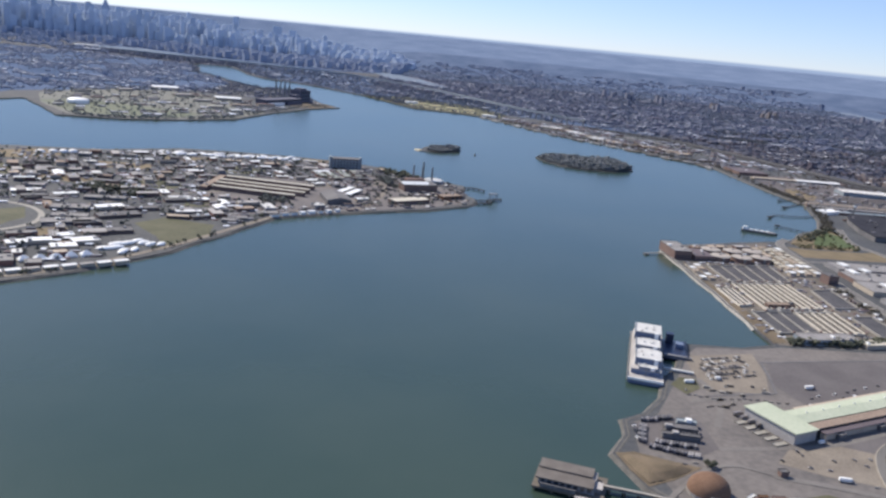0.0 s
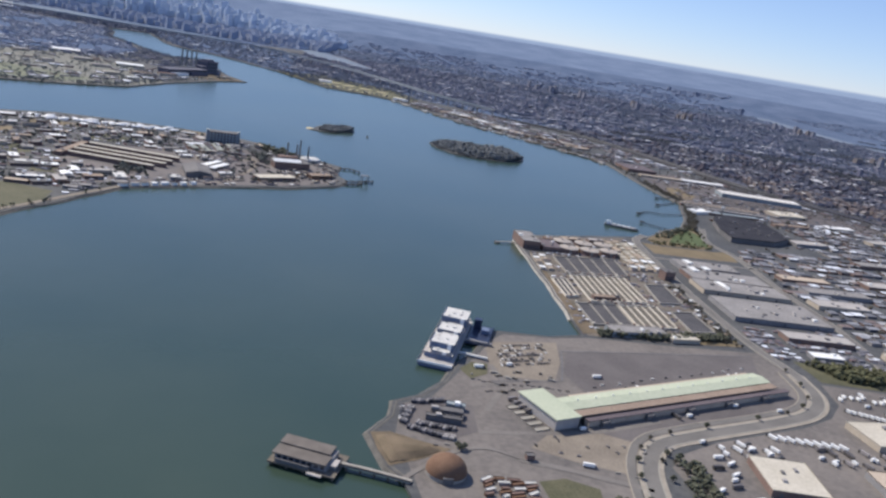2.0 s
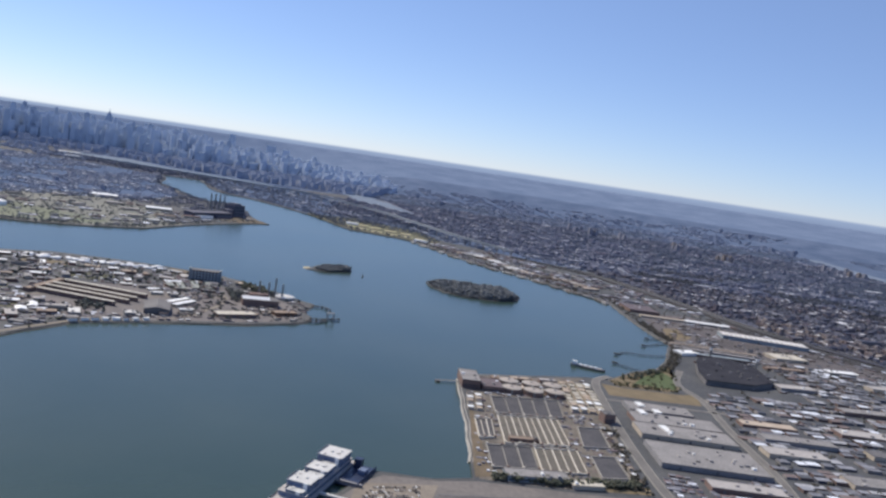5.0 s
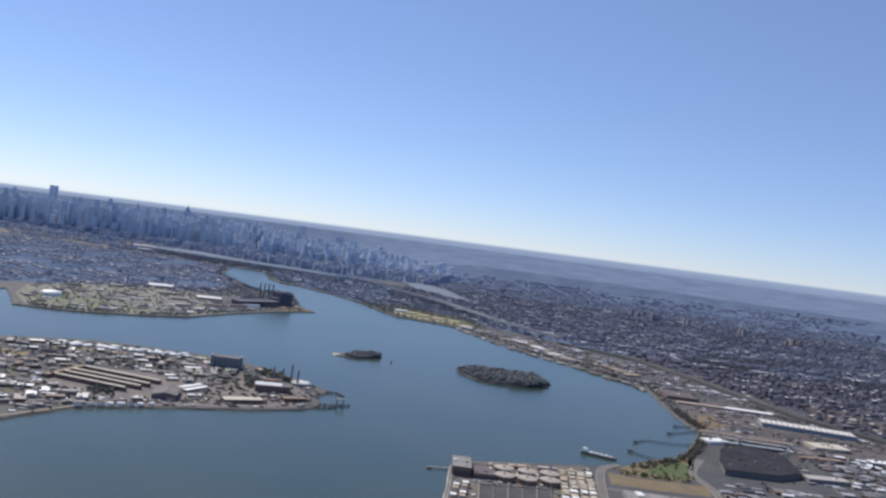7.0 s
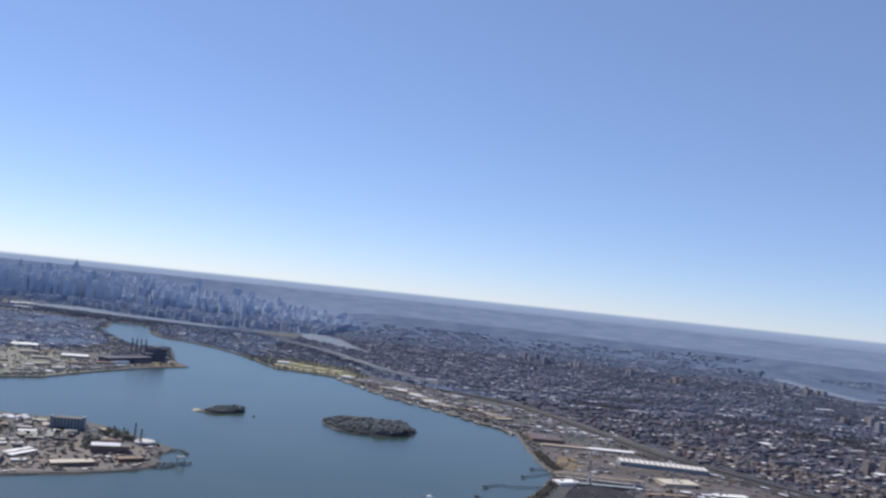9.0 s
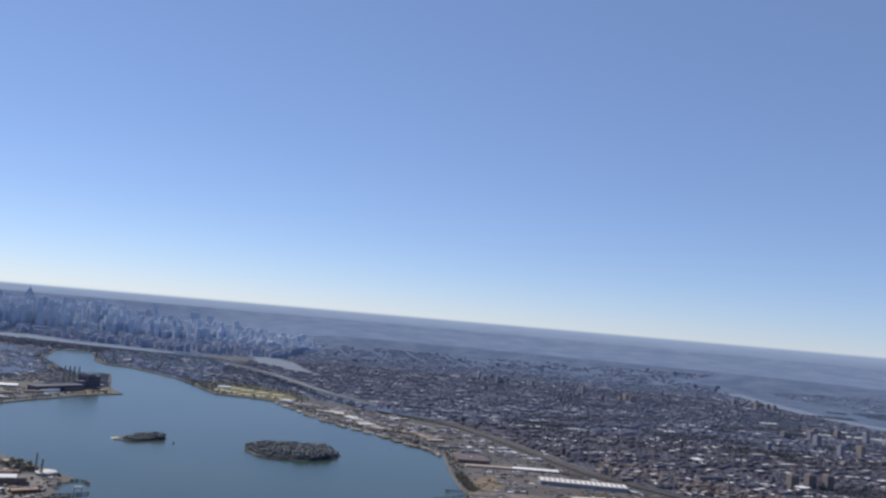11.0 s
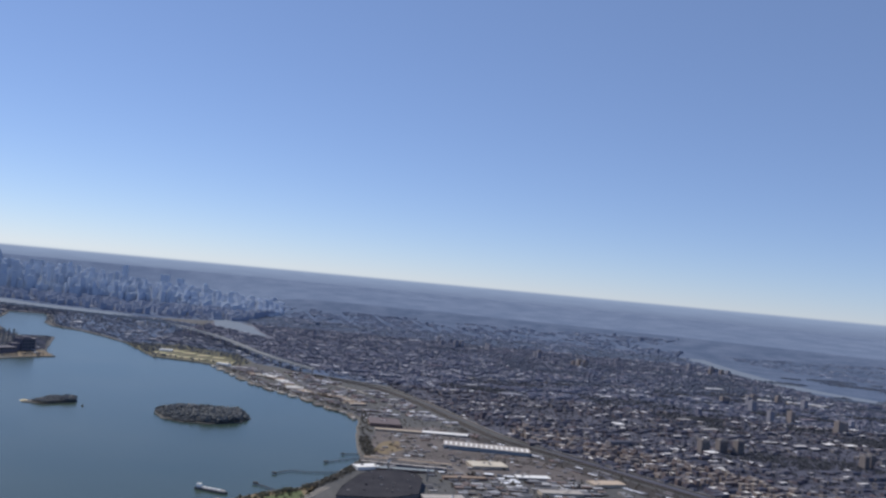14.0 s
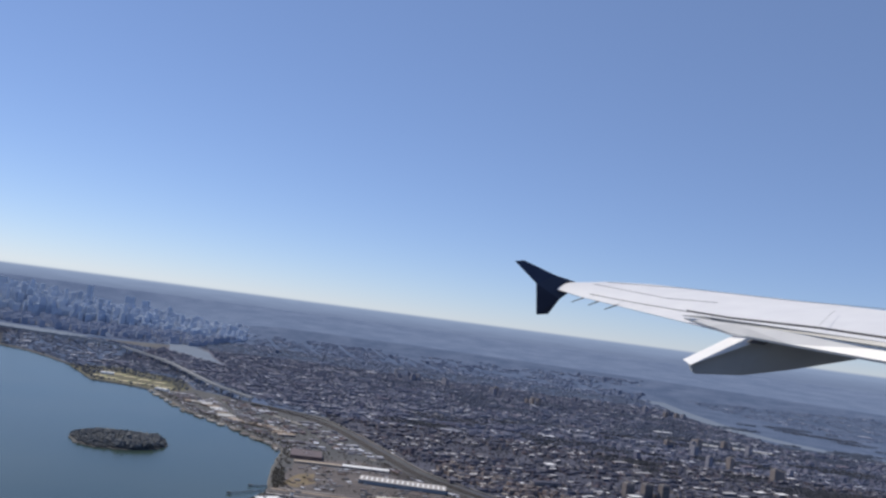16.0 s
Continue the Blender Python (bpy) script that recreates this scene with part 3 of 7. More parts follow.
MAIN = [(230, -1500), (165, 0), (125, 150), (103, 230), (99, 248), (96, 259), (90, 265), (83, 290), (91, 307), (94, 321), (107, 330), (116, 347), (124, 365),
        (135, 388), (143, 408), (151, 420), (182, 423), (203, 432), (203, 457), (200, 529), (196, 600), (195, 638), (213, 660), (258, 680), (309, 706),
        (325, 706), (360, 758), (386, 780), (410, 830), (438, 925), (428, 985), (423, 1045), (417, 1175), (403, 1215), (375, 1242), (329, 1310),
        (267, 1376), (218, 1434), (162, 1535), (111, 1623), (51, 1651), (-20, 1664), (-133, 1859), (-227, 1965), (-312, 2045), (-400, 2095), (-455, 2180)]
MAIN += [(-505, 2310), (-560, 2436), (-655, 2415), (-905, 2485), (-4200, 2620), (-4200, 4700), (-2500, 4960), (4000, 4960), (4960, 3000), (4960, -1500)]
QUEENS = [(-4200, -200), (-1500, 780), (-760, 1010), (-640, 1120), (-585, 1250), (-547, 1200), (-473, 1098), (-391, 1115), (-329, 1160), (-271, 1222), (-245, 1330),
          (-197, 1470), (-155, 1534), (-200, 1600), (-232, 1690), (-290, 1850), (-351, 1826), (-400, 1871), (-505, 2034), (-560, 2110), (-600, 2270), (-650, 2400), (-900, 2470), (-4200, 2600)]
RIKERS = [(-700, 330), (-400, 330), (-260, 395), (-216, 428), (-189, 455), (-152, 512), (-135, 555), (-117, 602), (-108, 628), (-62, 665), (-20, 691), (21, 718), (44, 741), (54, 757),
          (55, 780), (44, 800), (45, 842), (14, 868), (-33, 905), (-72, 925), (-135, 932), (-198, 930), (-262, 918), (-330, 865), (-417, 840), (-700, 760)]
ISLE_A = [(-3, 1078), (10, 1074), (26, 1075), (50, 1100), (53, 1114), (39, 1138), (10, 1132), (0, 1105)]
ISLE_B = [(153, 1120), (160, 1086), (182, 1052), (208, 1040), (250, 1046), (274, 1072), (280, 1102), (268, 1140), (215, 1166), (172, 1156)]
sheet("ground_mainland", MAIN, GROUND, "urban", "grey-brown built-up mainland reaching to the horizon", 2.5, thick=3)
sheet("ground_peninsula", QUEENS, GROUND, "urban", "grey-brown built-up land across the strait", 3.0, thick=3)
sheet("ground_island", RIKERS, GROUND, "urban", "flat grey-brown island ground with a rocky edge", 2.5, thick=3)
sheet("ground_islet", ISLE_A, GROUND - 0.5, "urban", "small low wooded islet with a pale sandy spit", 3.0, thick=3)
sheet("ground_islet_long", ISLE_B, GROUND - 0.5, "urban", "oblong wooded islet with a dark rocky edge", 4.0, thick=3)


def bank(name, line, width, label, material="bank"):
    ring = wander(line, 14, 2.5)
    ends = min(range(len(ring)), key=lambda i: (Vector(ring[i]) - Vector(line[-1])).length)
    pts = [Vector(p) for p in ring[: ends + 1]]
    bm = bmesh.new()
    rng = random.Random(5)
    rows = []
    for i, p in enumerate(pts):
        d = (pts[min(i + 1, len(pts) - 1)] - pts[max(i - 1, 0)])
        if d.length == 0:
            continue
        d.normalize()
        r = Vector((d.y, -d.x))
        rows.append([bm.verts.new((q.x, q.y, z)) for q, z in ((p - r * (width + rng.uniform(0, 2)), -1.0), (p - r * width * 0.4, rng.uniform(0.3, 0.9)), (p + r * 1.5, GROUND + 0.15), (p + r * 3.5, GROUND - 0.4))])
    for a, b in zip(rows, rows[1:]):
        for i in range(3):
            bm.faces.new((a[i], a[i + 1], b[i + 1], b[i]))
    return tagged(part(name, bm, material), label, "bank", kind="structure")


bank("bank_plant", MAIN[18:24], 1.4, "pale concrete revetment along the water", "concrete")
bank("bank_lot", MAIN[5:18], 2.0, "rough rock bank below the paved lot")
bank("bank_island", RIKERS[2:18][::-1], 2.5, "dark rock revetment along the island shore")
bank("bank_bay", MAIN[24:40], 3.0, "rough stone bank along the bay")

# far water: reaches of river seen between the districts
reach = smooth_line([(1575, 3300), (1545, 2950), (1540, 2650), (1555, 2400), (1605, 2240), (1710, 2110), (1920, 2010), (2450, 1900)])
tagged(part("water_reach", ribbon(bmesh.new(), reach, -42, 38, GROUND - 1, GROUND + 0.3), "sky_toned_water"), "distant pale reach of river between wooded banks", "water", kind="structure")
sheet("water_inlet", [(-116, 2584), (116, 2283), (40, 2480), (-17, 2677), (-160, 2950), (-200, 2900)], GROUND + 0.3, "sky_toned_water", "distant pale inlet", 5)
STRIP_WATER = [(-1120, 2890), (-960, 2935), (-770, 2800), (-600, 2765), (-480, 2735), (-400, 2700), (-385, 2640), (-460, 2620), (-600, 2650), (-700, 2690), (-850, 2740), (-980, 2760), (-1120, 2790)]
sheet("water_strip", STRIP_WATER, GROUND + 0.3, "sky_toned_water", "distant pale strip of river", 5)
sheet("ground_far", [(-1250, 3000), (-900, 2760), (-480, 2560), (-150, 2800), (1480, 2800), (1560, 2080), (2300, 1850), (4500, 1900), (4300, 2500), (2500, 4250), (-2600, 4250), (-2600, 3300)], GROUND + 0.15, "far_land_haze", "far hazy blue-grey land", 5)
# the far ground is raised to fill the camera's view up to the horizon
for name, mat_, radii, a0, a1, lab in (("backdrop_slopes", "far_land_haze", tuple(range(3430, 4151, 48)), -9, 78, "hazy blue-grey wooded backdrop slopes in the far distance"),
                                       ("backdrop_west", "upland", tuple(range(3430, 4151, 48)), -78, -9, "plain in pale haze colour behind the high-rise towers"),
                                       ("backdrop_hills", "upland", tuple(range(4150, 4967, 48)), -78, 78, "low backdrop slopes along the horizon in blue haze colour")):
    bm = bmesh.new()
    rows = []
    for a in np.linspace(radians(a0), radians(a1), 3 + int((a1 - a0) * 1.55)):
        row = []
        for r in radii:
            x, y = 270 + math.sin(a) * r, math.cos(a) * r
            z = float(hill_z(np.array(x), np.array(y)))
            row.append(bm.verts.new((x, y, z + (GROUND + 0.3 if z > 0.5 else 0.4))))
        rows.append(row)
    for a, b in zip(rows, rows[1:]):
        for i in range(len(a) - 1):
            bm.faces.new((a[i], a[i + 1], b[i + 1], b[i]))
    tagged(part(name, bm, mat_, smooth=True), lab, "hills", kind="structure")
# ---- districts of houses, too many to count ----
BRONX_NEAR = [(560, 1250), (610, 1140), (700, 1010), (800, 860), (930, 680), (1500, 680), (1500, 1500), (900, 1560), (440, 1570), (490, 1420)]
RAIL_LINE = smooth_line([(300, 1600), (420, 1510), (485, 1400), (550, 1245), (600, 1125), (648, 1062), (708, 988), (800, 870), (940, 700)])
RAIL_ZONE = [(p.x - 13, p.y - 6) for p in RAIL_LINE[::4]] + [(p.x + 19, p.y + 9) for p in RAIL_LINE[::-4]]
STRAIT_SIDE = [(-545, 2440), (-490, 2320), (-440, 2205), (-385, 2112), (-312, 2068), (-227, 1988), (-140, 1878), (-45, 1940), (112, 1848), (172, 1712), (330, 1610), (440, 1560), (520, 1560), (300, 1720), (170, 1905), (-120, 2200), (-150, 2560), (-330, 2640), (-480, 2600), (-560, 2560)]
BAY_SHORE = [(432, 1180), (415, 1222), (382, 1258), (336, 1326), (274, 1388), (226, 1446), (176, 1540), (140, 1610), (180, 1650), (300, 1600), (420, 1510), (485, 1400), (560, 1200), (580, 1130), (440, 1130)]
MID = [(-120, 1960), (170, 1900), (300, 1700), (520, 1560), (900, 1540), (1520, 1480), (2300, 1500), (2300, 1900), (1560, 2080), (1500, 2400), (1480, 2800), (200, 2800), (-150, 2700)]
FAR = [(-1300, 3000), (-700, 2700), (-300, 2760), (100, 2800), (1500, 2800), (1560, 3290), (1700, 3800), (-1300, 3800)]
FAR_EAST = [(1820, 3000), (2050, 2600), (2700, 2200), (3300, 2600), (2700, 3300), (1720, 3330)]
INLET = [(-130, 2590), (130, 2270), (50, 2480), (-10, 2690), (-160, 2970), (-215, 2900)]
STRIP = [(-1130, 2760), (-980, 2730), (-850, 2710), (-700, 2660), (-600, 2620), (-450, 2590), (-370, 2640), (-390, 2715), (-480, 2760), (-600, 2790), (-770, 2830), (-960, 2960), (-1130, 2910)]
PARK_FIELDS = [(-70, 1750), (51, 1640), (150, 1640), (160, 1700), (110, 1840), (-45, 1930)]
rng = random.Random(91)
PARKS, PARK_SIZE = [], []
for k in range(150):
    cx, cy = rng.uniform(560, 2000), rng.uniform(880, 2700)
    if cy < 1760 - 0.9 * (cx - 300) or cx > 700 + 0.62 * cy:
        continue
    r, a0 = rng.choice([14, 20, 28, 40, 60]) * rng.uniform(0.8, 1.2), rng.uniform(0, 6)
    PARKS.append([(cx + math.cos(a0 + j * 0.7) * r * rng.uniform(0.9, 2.4), cy + math.sin(a0 + j * 0.7) * r * rng.uniform(0.5, 1.1)) for j in range(9)])
    PARK_SIZE.append(r)
blocks("houses_bronx", BRONX_NEAR, 0.42, (7.5, 8.5), (14, 5), "city_mid", "dense blocks of brick houses with dark flat roofs", (2.2, 5.2), 1, keep=0.70, avoid=[RAIL_ZONE] + PARKS, tall=0.003, tall_h=(7, 12), patchy=110)
blocks("rows_bronx", BRONX_NEAR, 0.42, (15, 8.5), (6, 5), "city_rows", "rows of attached houses with dark and pale roofs", (2.6, 5.2), 81, keep=0.42, avoid=[RAIL_ZONE] + PARKS, fill=(0.55, 0.98), patchy=90)
blocks("rows_mid", MID, 0.30, (21, 11), (6, 5), "city_rows_haze", "distant hazy rows of attached houses with pale roofs", (2.6, 5.6), 82, keep=0.34, avoid=[INLET, PARK_FIELDS, RAIL_ZONE] + PARKS, fill=(0.5, 0.98), patchy=130)
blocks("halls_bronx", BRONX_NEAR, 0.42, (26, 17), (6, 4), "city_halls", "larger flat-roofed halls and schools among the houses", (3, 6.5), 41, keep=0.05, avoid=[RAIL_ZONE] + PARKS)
blocks("halls_mid", MID, 0.30, (34, 20), (6, 4), "city_mid_haze", "larger flat-roofed halls among the far blocks", (3, 5), 42, keep=0.10, avoid=[INLET, PARK_FIELDS, RAIL_ZONE])
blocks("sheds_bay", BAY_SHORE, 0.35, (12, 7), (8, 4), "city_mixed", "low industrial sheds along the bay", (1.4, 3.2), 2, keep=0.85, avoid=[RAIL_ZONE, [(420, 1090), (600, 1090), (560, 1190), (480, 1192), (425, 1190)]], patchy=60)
blocks("houses_mid", MID, 0.30, (10, 10), (12, 5), "city_mid_haze", "dense city blocks in a hazy distance", (2.2, 5.4), 3, keep=0.60, avoid=[INLET, PARK_FIELDS, RAIL_ZONE] + PARKS, tall=0.004, tall_h=(8, 16), patchy=150)
blocks("houses_far", FAR, 0.25, (17, 17), (9, 5), "city_back_haze", "far hazy city blocks", (1.6, 4.2), 4, keep=0.85, tall=0.004, tall_h=(6, 13), avoid=[STRIP, INLET], patchy=260)
blocks("houses_far_east", FAR_EAST, 0.25, (24, 22), (9, 5), "city_back_haze", "far hazy suburbs among trees", (1, 2.2), 5, keep=0.4)
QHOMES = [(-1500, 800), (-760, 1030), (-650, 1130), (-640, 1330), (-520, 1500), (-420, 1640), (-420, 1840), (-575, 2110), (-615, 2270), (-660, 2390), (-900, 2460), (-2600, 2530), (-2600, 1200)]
blocks("houses_queens", QHOMES, -0.5, (9, 10), (12, 4), "city_west_haze", "hazy rows of small houses with pale roofs", (1.8, 3.4), 6, keep=0.85, tall=0.003, tall_h=(7, 12), patchy=140)
woods("trees_queens", QHOMES, 5200, (2.4, 4.8), "west_leaves_haze", "street trees between the houses", 7, clumps=3, coarse=True)
woods("trees_bronx", BRONX_NEAR, 12000, (2.0, 3.6), "mid_leaves", "leafless street trees between the houses", 8, clumps=3, avoid=[RAIL_ZONE], coarse=True)
woods("trees_bay", BAY_SHORE, 420, (1.8, 3.2), "bare_leaves", "leafless trees among the bay sheds", 43, clumps=4, avoid=[RAIL_ZONE], coarse=True)
woods("trees_mid", MID, 19000, (3.0, 6.0), "park_leaves_haze", "street trees and parks among the blocks", 9, clumps=3, avoid=[INLET, PARK_FIELDS, RAIL_ZONE], coarse=True)
woods("trees_strait", STRAIT_SIDE, 1700, (2.6, 5.5), "park_leaves_haze", "bare park woods along the strait", 44, clumps=4, coarse=True)
blocks("sheds_strait", STRAIT_SIDE, 0.5, (16, 10), (6, 4), "city_west_haze", "low park buildings and depots along the strait", (1.5, 3.5), 45, keep=0.35)
woods("trees_far", [(-1000, 3000), (100, 2800), (1550, 2800), (2100, 2600), (3600, 2600), (2600, 3150), (900, 3450), (-500, 3500)], 15000, (2.5, 6), "far_leaves_haze", "far hazy woods", 10, clumps=2, avoid=[STRIP, [(1500, 2400), (1560, 2230), (1680, 2080), (1900, 1960), (2450, 1840), (2450, 1960), (1930, 2070), (1730, 2170), (1650, 2270), (1600, 2410), (1590, 2650), (1595, 2950), (1625, 3300), (1530, 3300), (1490, 2950)]], coarse=True, squash=0.10)
woods("trees_far_mid", [(-150, 2790), (200, 2790), (1480, 2790), (1520, 3150), (700, 3250), (-350, 3300)], 7000, (3.5, 7.5), "park_leaves_haze", "dark hazy park woods among far blocks", 89, clumps=3, coarse=True, squash=0.4, avoid=[INLET])
woods("trees_far_east", FAR_EAST, 7000, (3, 7), "far_leaves_haze", "far wooded slopes beyond the river", 11, clumps=3, coarse=True, squash=0.15)
for k, blob in enumerate(PARKS):
    far_ = blob[0][1] > 1900
    woods("trees_park", blob, int(26 + len(blob) * PARK_SIZE[k] ** 2 * 0.009), (3.4, 6.5), "park_leaves_haze" if far_ else "mid_leaves", "dark leafless park woods among the houses", 200 + k, clumps=3, coarse=True, squash=0.6)
blocks("houses_far_shore", [(-920, 2510), (-2900, 2620), (-2900, 3300), (-1300, 3080), (-1180, 2920), (-1150, 2700), (-1000, 2700)], -0.4, (15, 13), (9, 4), "city_far_haze", "hazy blocks of houses and depots on the far shore", (2, 6), 83, keep=0.8, tall=0.01, tall_h=(10, 22), patchy=160)
woods("trees_far_shore", [(-920, 2510), (-2900, 2620), (-2900, 3300), (-1300, 3080), (-1180, 2920), (-1150, 2700), (-1000, 2700)], 2600, (3, 6), "far_leaves_haze", "hazy street trees on the far shore", 84, clumps=3, coarse=True)
building_far = boxes_mesh("depots_far_shore", np.array([-1085.0, -1010.0, -527.0, -395.0]), np.array([2745.0, 2600.0, 2850.0, 2238.0]), np.array([70.0, 44.0, 26.0, 24.0]), np.array([26.0, 18.0, 14.0, 12.0]), np.array([7.0, 6.0, 6.0, 4.0]), np.array([0.5, 0.4, 0.3, 0.2]), np.full(4, 0.9))
tagged(shared("depots_far_shore", building_far, "white_paint"), "pale-roofed depots on the far shore", "buildings", kind="stuff")
HELL = [(-545, 2446), (-655, 2426), (-905, 2496), (-1100, 2520), (-1120, 2740), (-980, 2725), (-850, 2705), (-700, 2655), (-600, 2615), (-450, 2585), (-385, 2600), (-480, 2560), (-560, 2550)]
sheet("ground_far_bank", HELL, GROUND + 0.2, "mid_ground_haze", "grey-blue ground behind the strait", 2)
woods("trees_far_bank", HELL, 1500, (3.0, 6.5), "park_leaves_haze", "bare park woods behind the strait", 85, clumps=4, coarse=True)
blocks("sheds_far_bank", HELL, 0.3, (18, 11), (6, 4), "city_mid_haze", "low park buildings behind the strait", (2, 4.5), 86, keep=0.3)
blocks("houses_shore_low", [(-2900, 3300), (-1300, 3080), (-960, 2980), (-770, 2860), (-420, 2780), (-100, 2860), (-60, 3450), (-2900, 3460)], 0.5, (24, 18), (7, 5), "city_far_haze", "hazy blocks before the high-rise towers", (6, 26), 61, keep=0.8, avoid=[STRIP])
CITY_POLY = [(-120, 1960), (170, 1910), (300, 1730), (440, 1580), (490, 1430), (560, 1260), (612, 1140), (700, 1012), (800, 862), (940, 690), (2400, 690), (2400, 1850), (1560, 2080), (1480, 2800), (-150, 2800)]
sheet("ground_streets", CITY_POLY, GROUND + 0.05, "city_ground", "dark streets and back yards between dense houses", 2)
woods("bushes_bay_shore", [(424, 1050), (418, 1178), (404, 1218), (376, 1246), (330, 1314), (268, 1380), (219, 1438), (164, 1538), (113, 1626), (120, 1640), (180, 1545), (232, 1450), (282, 1390), (342, 1326), (390, 1258), (424, 1222), (436, 1180), (440, 1060)], 700, (1.6, 3.4), "bare_leaves", "dark bushes and scrub along the bay shore", 53, clumps=4)
woods("bushes_bay_corner", [(388, 778), (412, 832), (440, 926), (430, 986), (424, 1048), (438, 1052), (444, 990), (452, 928), (424, 832), (400, 776)], 420, (1.4, 3.0), "bare_leaves", "dark scrub along the corner of the bay", 75, clumps=4)
blocks("huts_bay_shore", [(420, 1178), (406, 1220), (378, 1248), (333, 1316), (271, 1382), (222, 1440), (168, 1538), (186, 1545), (240, 1452), (290, 1392), (350, 1328), (398, 1262), (430, 1222), (444, 1180)], 0.75, (6, 4), (7, 4), "city_mixed", "small huts, stacks and vehicles on the bay shore", (0.8, 2.0), 54, keep=0.6, fill=(0.5, 1.0))
for k, line in enumerate([[(-20, 1668), (-133, 1862), (-227, 1973), (-312, 2050), (-400, 2098), (-455, 2183), (-505, 2312), (-556, 2430)], [(-200, 1598), (-235, 1690), (-292, 1846), (-352, 1822), (-402, 1868), (-507, 2034), (-562, 2110), (-602, 2270), (-652, 2398)]]):
    off = 22 if k == 0 else -22
    strip = line + [(x + off, y + abs(off) * (0.5 if k == 0 else -0.5)) for x, y in line[::-1]]
    woods("trees_channel", strip, 900, (2.6, 5.0), "park_leaves_haze", "bare bushes and trees along the strait shore", 71 + k, clumps=3, coarse=True)
sheet("ground_streets_far", MID, GROUND + 0.1, "mid_ground_haze", "grey-blue streets and yards of the distant city", 2)
sheet("ground_strait_side", STRAIT_SIDE, GROUND + 0.05, "far_land_haze", "hazy blue-grey ground of the strait-side districts", 2)
sheet("ground_streets_far_shore", QHOMES, GROUND + 0.05, "far_land_haze", "hazy blue-grey streets and yards between rows of houses", 2)
WARM = [(626, 1165), (730, 1012), (828, 884), (965, 705), (1120, 700), (1010, 870), (880, 1010), (760, 1130), (650, 1240)]
blocks("halls_railside", WARM, 0.42, (9, 8), (8, 4), "city_warm", "warm tan apartment blocks and depots beside the railway", (3.4, 7.5), 51, keep=0.6, fill=(0.5, 0.9))
# ---- the near shore: lots, roads ----
ASPH = GROUND + 0.06
sheet("pavement_lot", [(112, 180), (105, 232), (101, 255), (94, 292), (97, 318), (110, 327), (120, 347), (128, 364), (139, 387), (147, 406), (155, 417), (184, 420), (205, 428), (260, 432), (305, 438),
      (314, 440), (318, 405), (314, 384), (300, 364), (270, 347), (224, 325), (204, 312), (192, 292), (184, 260), (180, 180)], ASPH, "asphalt", "worn grey asphalt yard with faint tracks")
sheet("pavement_north", [(179, 372), (187, 402), (275, 426), (303, 429), (296, 404), (230, 372), (185, 352)], ASPH + 0.02, "dark_asphalt", "darker asphalt apron behind the market hall")
sheet("pavement_cars", [(141, 360), (143, 402), (184, 414), (180, 385), (172, 360)], ASPH + 0.02, "dirt", "worn gravel car park")
sheet("ground_dirt_lot", [(148, 292), (164, 284), (186, 279), (192, 292), (199, 306), (196, 316), (176, 311), (158, 304)], ASPH + 0.015, "dirt", "pale dusty ground beside the bend of the road", 1.5)
sheet("pavement_depot", [(97, 298), (96, 316), (111, 325), (128, 324), (128, 300), (112, 288)], ASPH + 0.02, "dark_asphalt", "dark asphalt vehicle depot")
sheet("pavement_truck_park", [(215, 240), (206, 288), (214, 300), (236, 315), (290, 341), (312, 356), (326, 374), (330, 400), (400, 398), (400, 240)], ASPH, "asphalt", "grey asphalt truck yard")
sheet("ground_bluff", [(84, 290), (87, 277), (91, 266), (102, 272), (116, 283), (104, 287), (92, 292)], ASPH + 0.1, "bluff_grass", "dry brown grass on a low bluff", 0.8)
bm = prism(bmesh.new(), [(85.5, 288.5), (91.5, 268), (102, 272.5), (113, 282), (103, 286), (93, 290)], ASPH, ASPH + 1.7, [(89, 285.5), (93.5, 274), (100, 276), (107, 281.5), (101, 283.5), (94, 286)])
bmesh.ops.subdivide_edges(bm, edges=bm.edges[:], cuts=5, use_grid_fill=True)
for v in bm.verts:
    v.co.z += noise.noise(v.co * 0.35) * 0.35
tagged(part("ground_mound", bm, "bluff_grass", smooth=True), "dry brown grass mound above the water", "ground", kind="structure")
sheet("ground_lawn", [(147, 266), (158, 270), (170, 265), (169, 254), (160, 249), (149, 253)], ASPH + 0.1, "grass", "mown grass by the bend of the road", 1.0)
sheet("ground_verge", [(126, 362), (133, 372), (141, 372), (139, 360), (130, 352)], ASPH + 0.1, "grass", "small green verge by the quay", 0.8)
sheet("ground_green", [(330, 432), (402, 428), (398, 400), (333, 404)], ASPH + 0.05, "grass", "overgrown green strip along the road", 1.5)
sheet("ground_dry_strip", [(262, 438), (305, 446), (304, 456), (272, 450)], ASPH + 0.05, "dry_grass", "dry yellow grass by the treatment plant", 1.0)
sheet("ground_rough_field", [(318, 655), (396, 664), (402, 700), (385, 692), (336, 686), (318, 690)], ASPH, "dry_grass", "rough dry field beside the road", 1.5)
sheet("ground_meadow", [(326, 706), (334, 690), (377, 695), (392, 712), (404, 800), (386, 775), (360, 752)], ASPH, "dry_grass", "dry olive meadow by the bay", 2.0)
sheet("ground_lawn_bay", [(350, 708), (364, 738), (390, 770), (398, 744), (386, 706)], ASPH + 0.06, "lawn", "bright green lawn by the bay", 1.5)
woods("trees_lawn_edge", [(340, 722), (362, 750), (392, 782), (398, 776), (370, 744), (346, 714)], 60, (1.6, 3.2), "leaves", "dark trees along the edge of a lawn", 87, clumps=6)
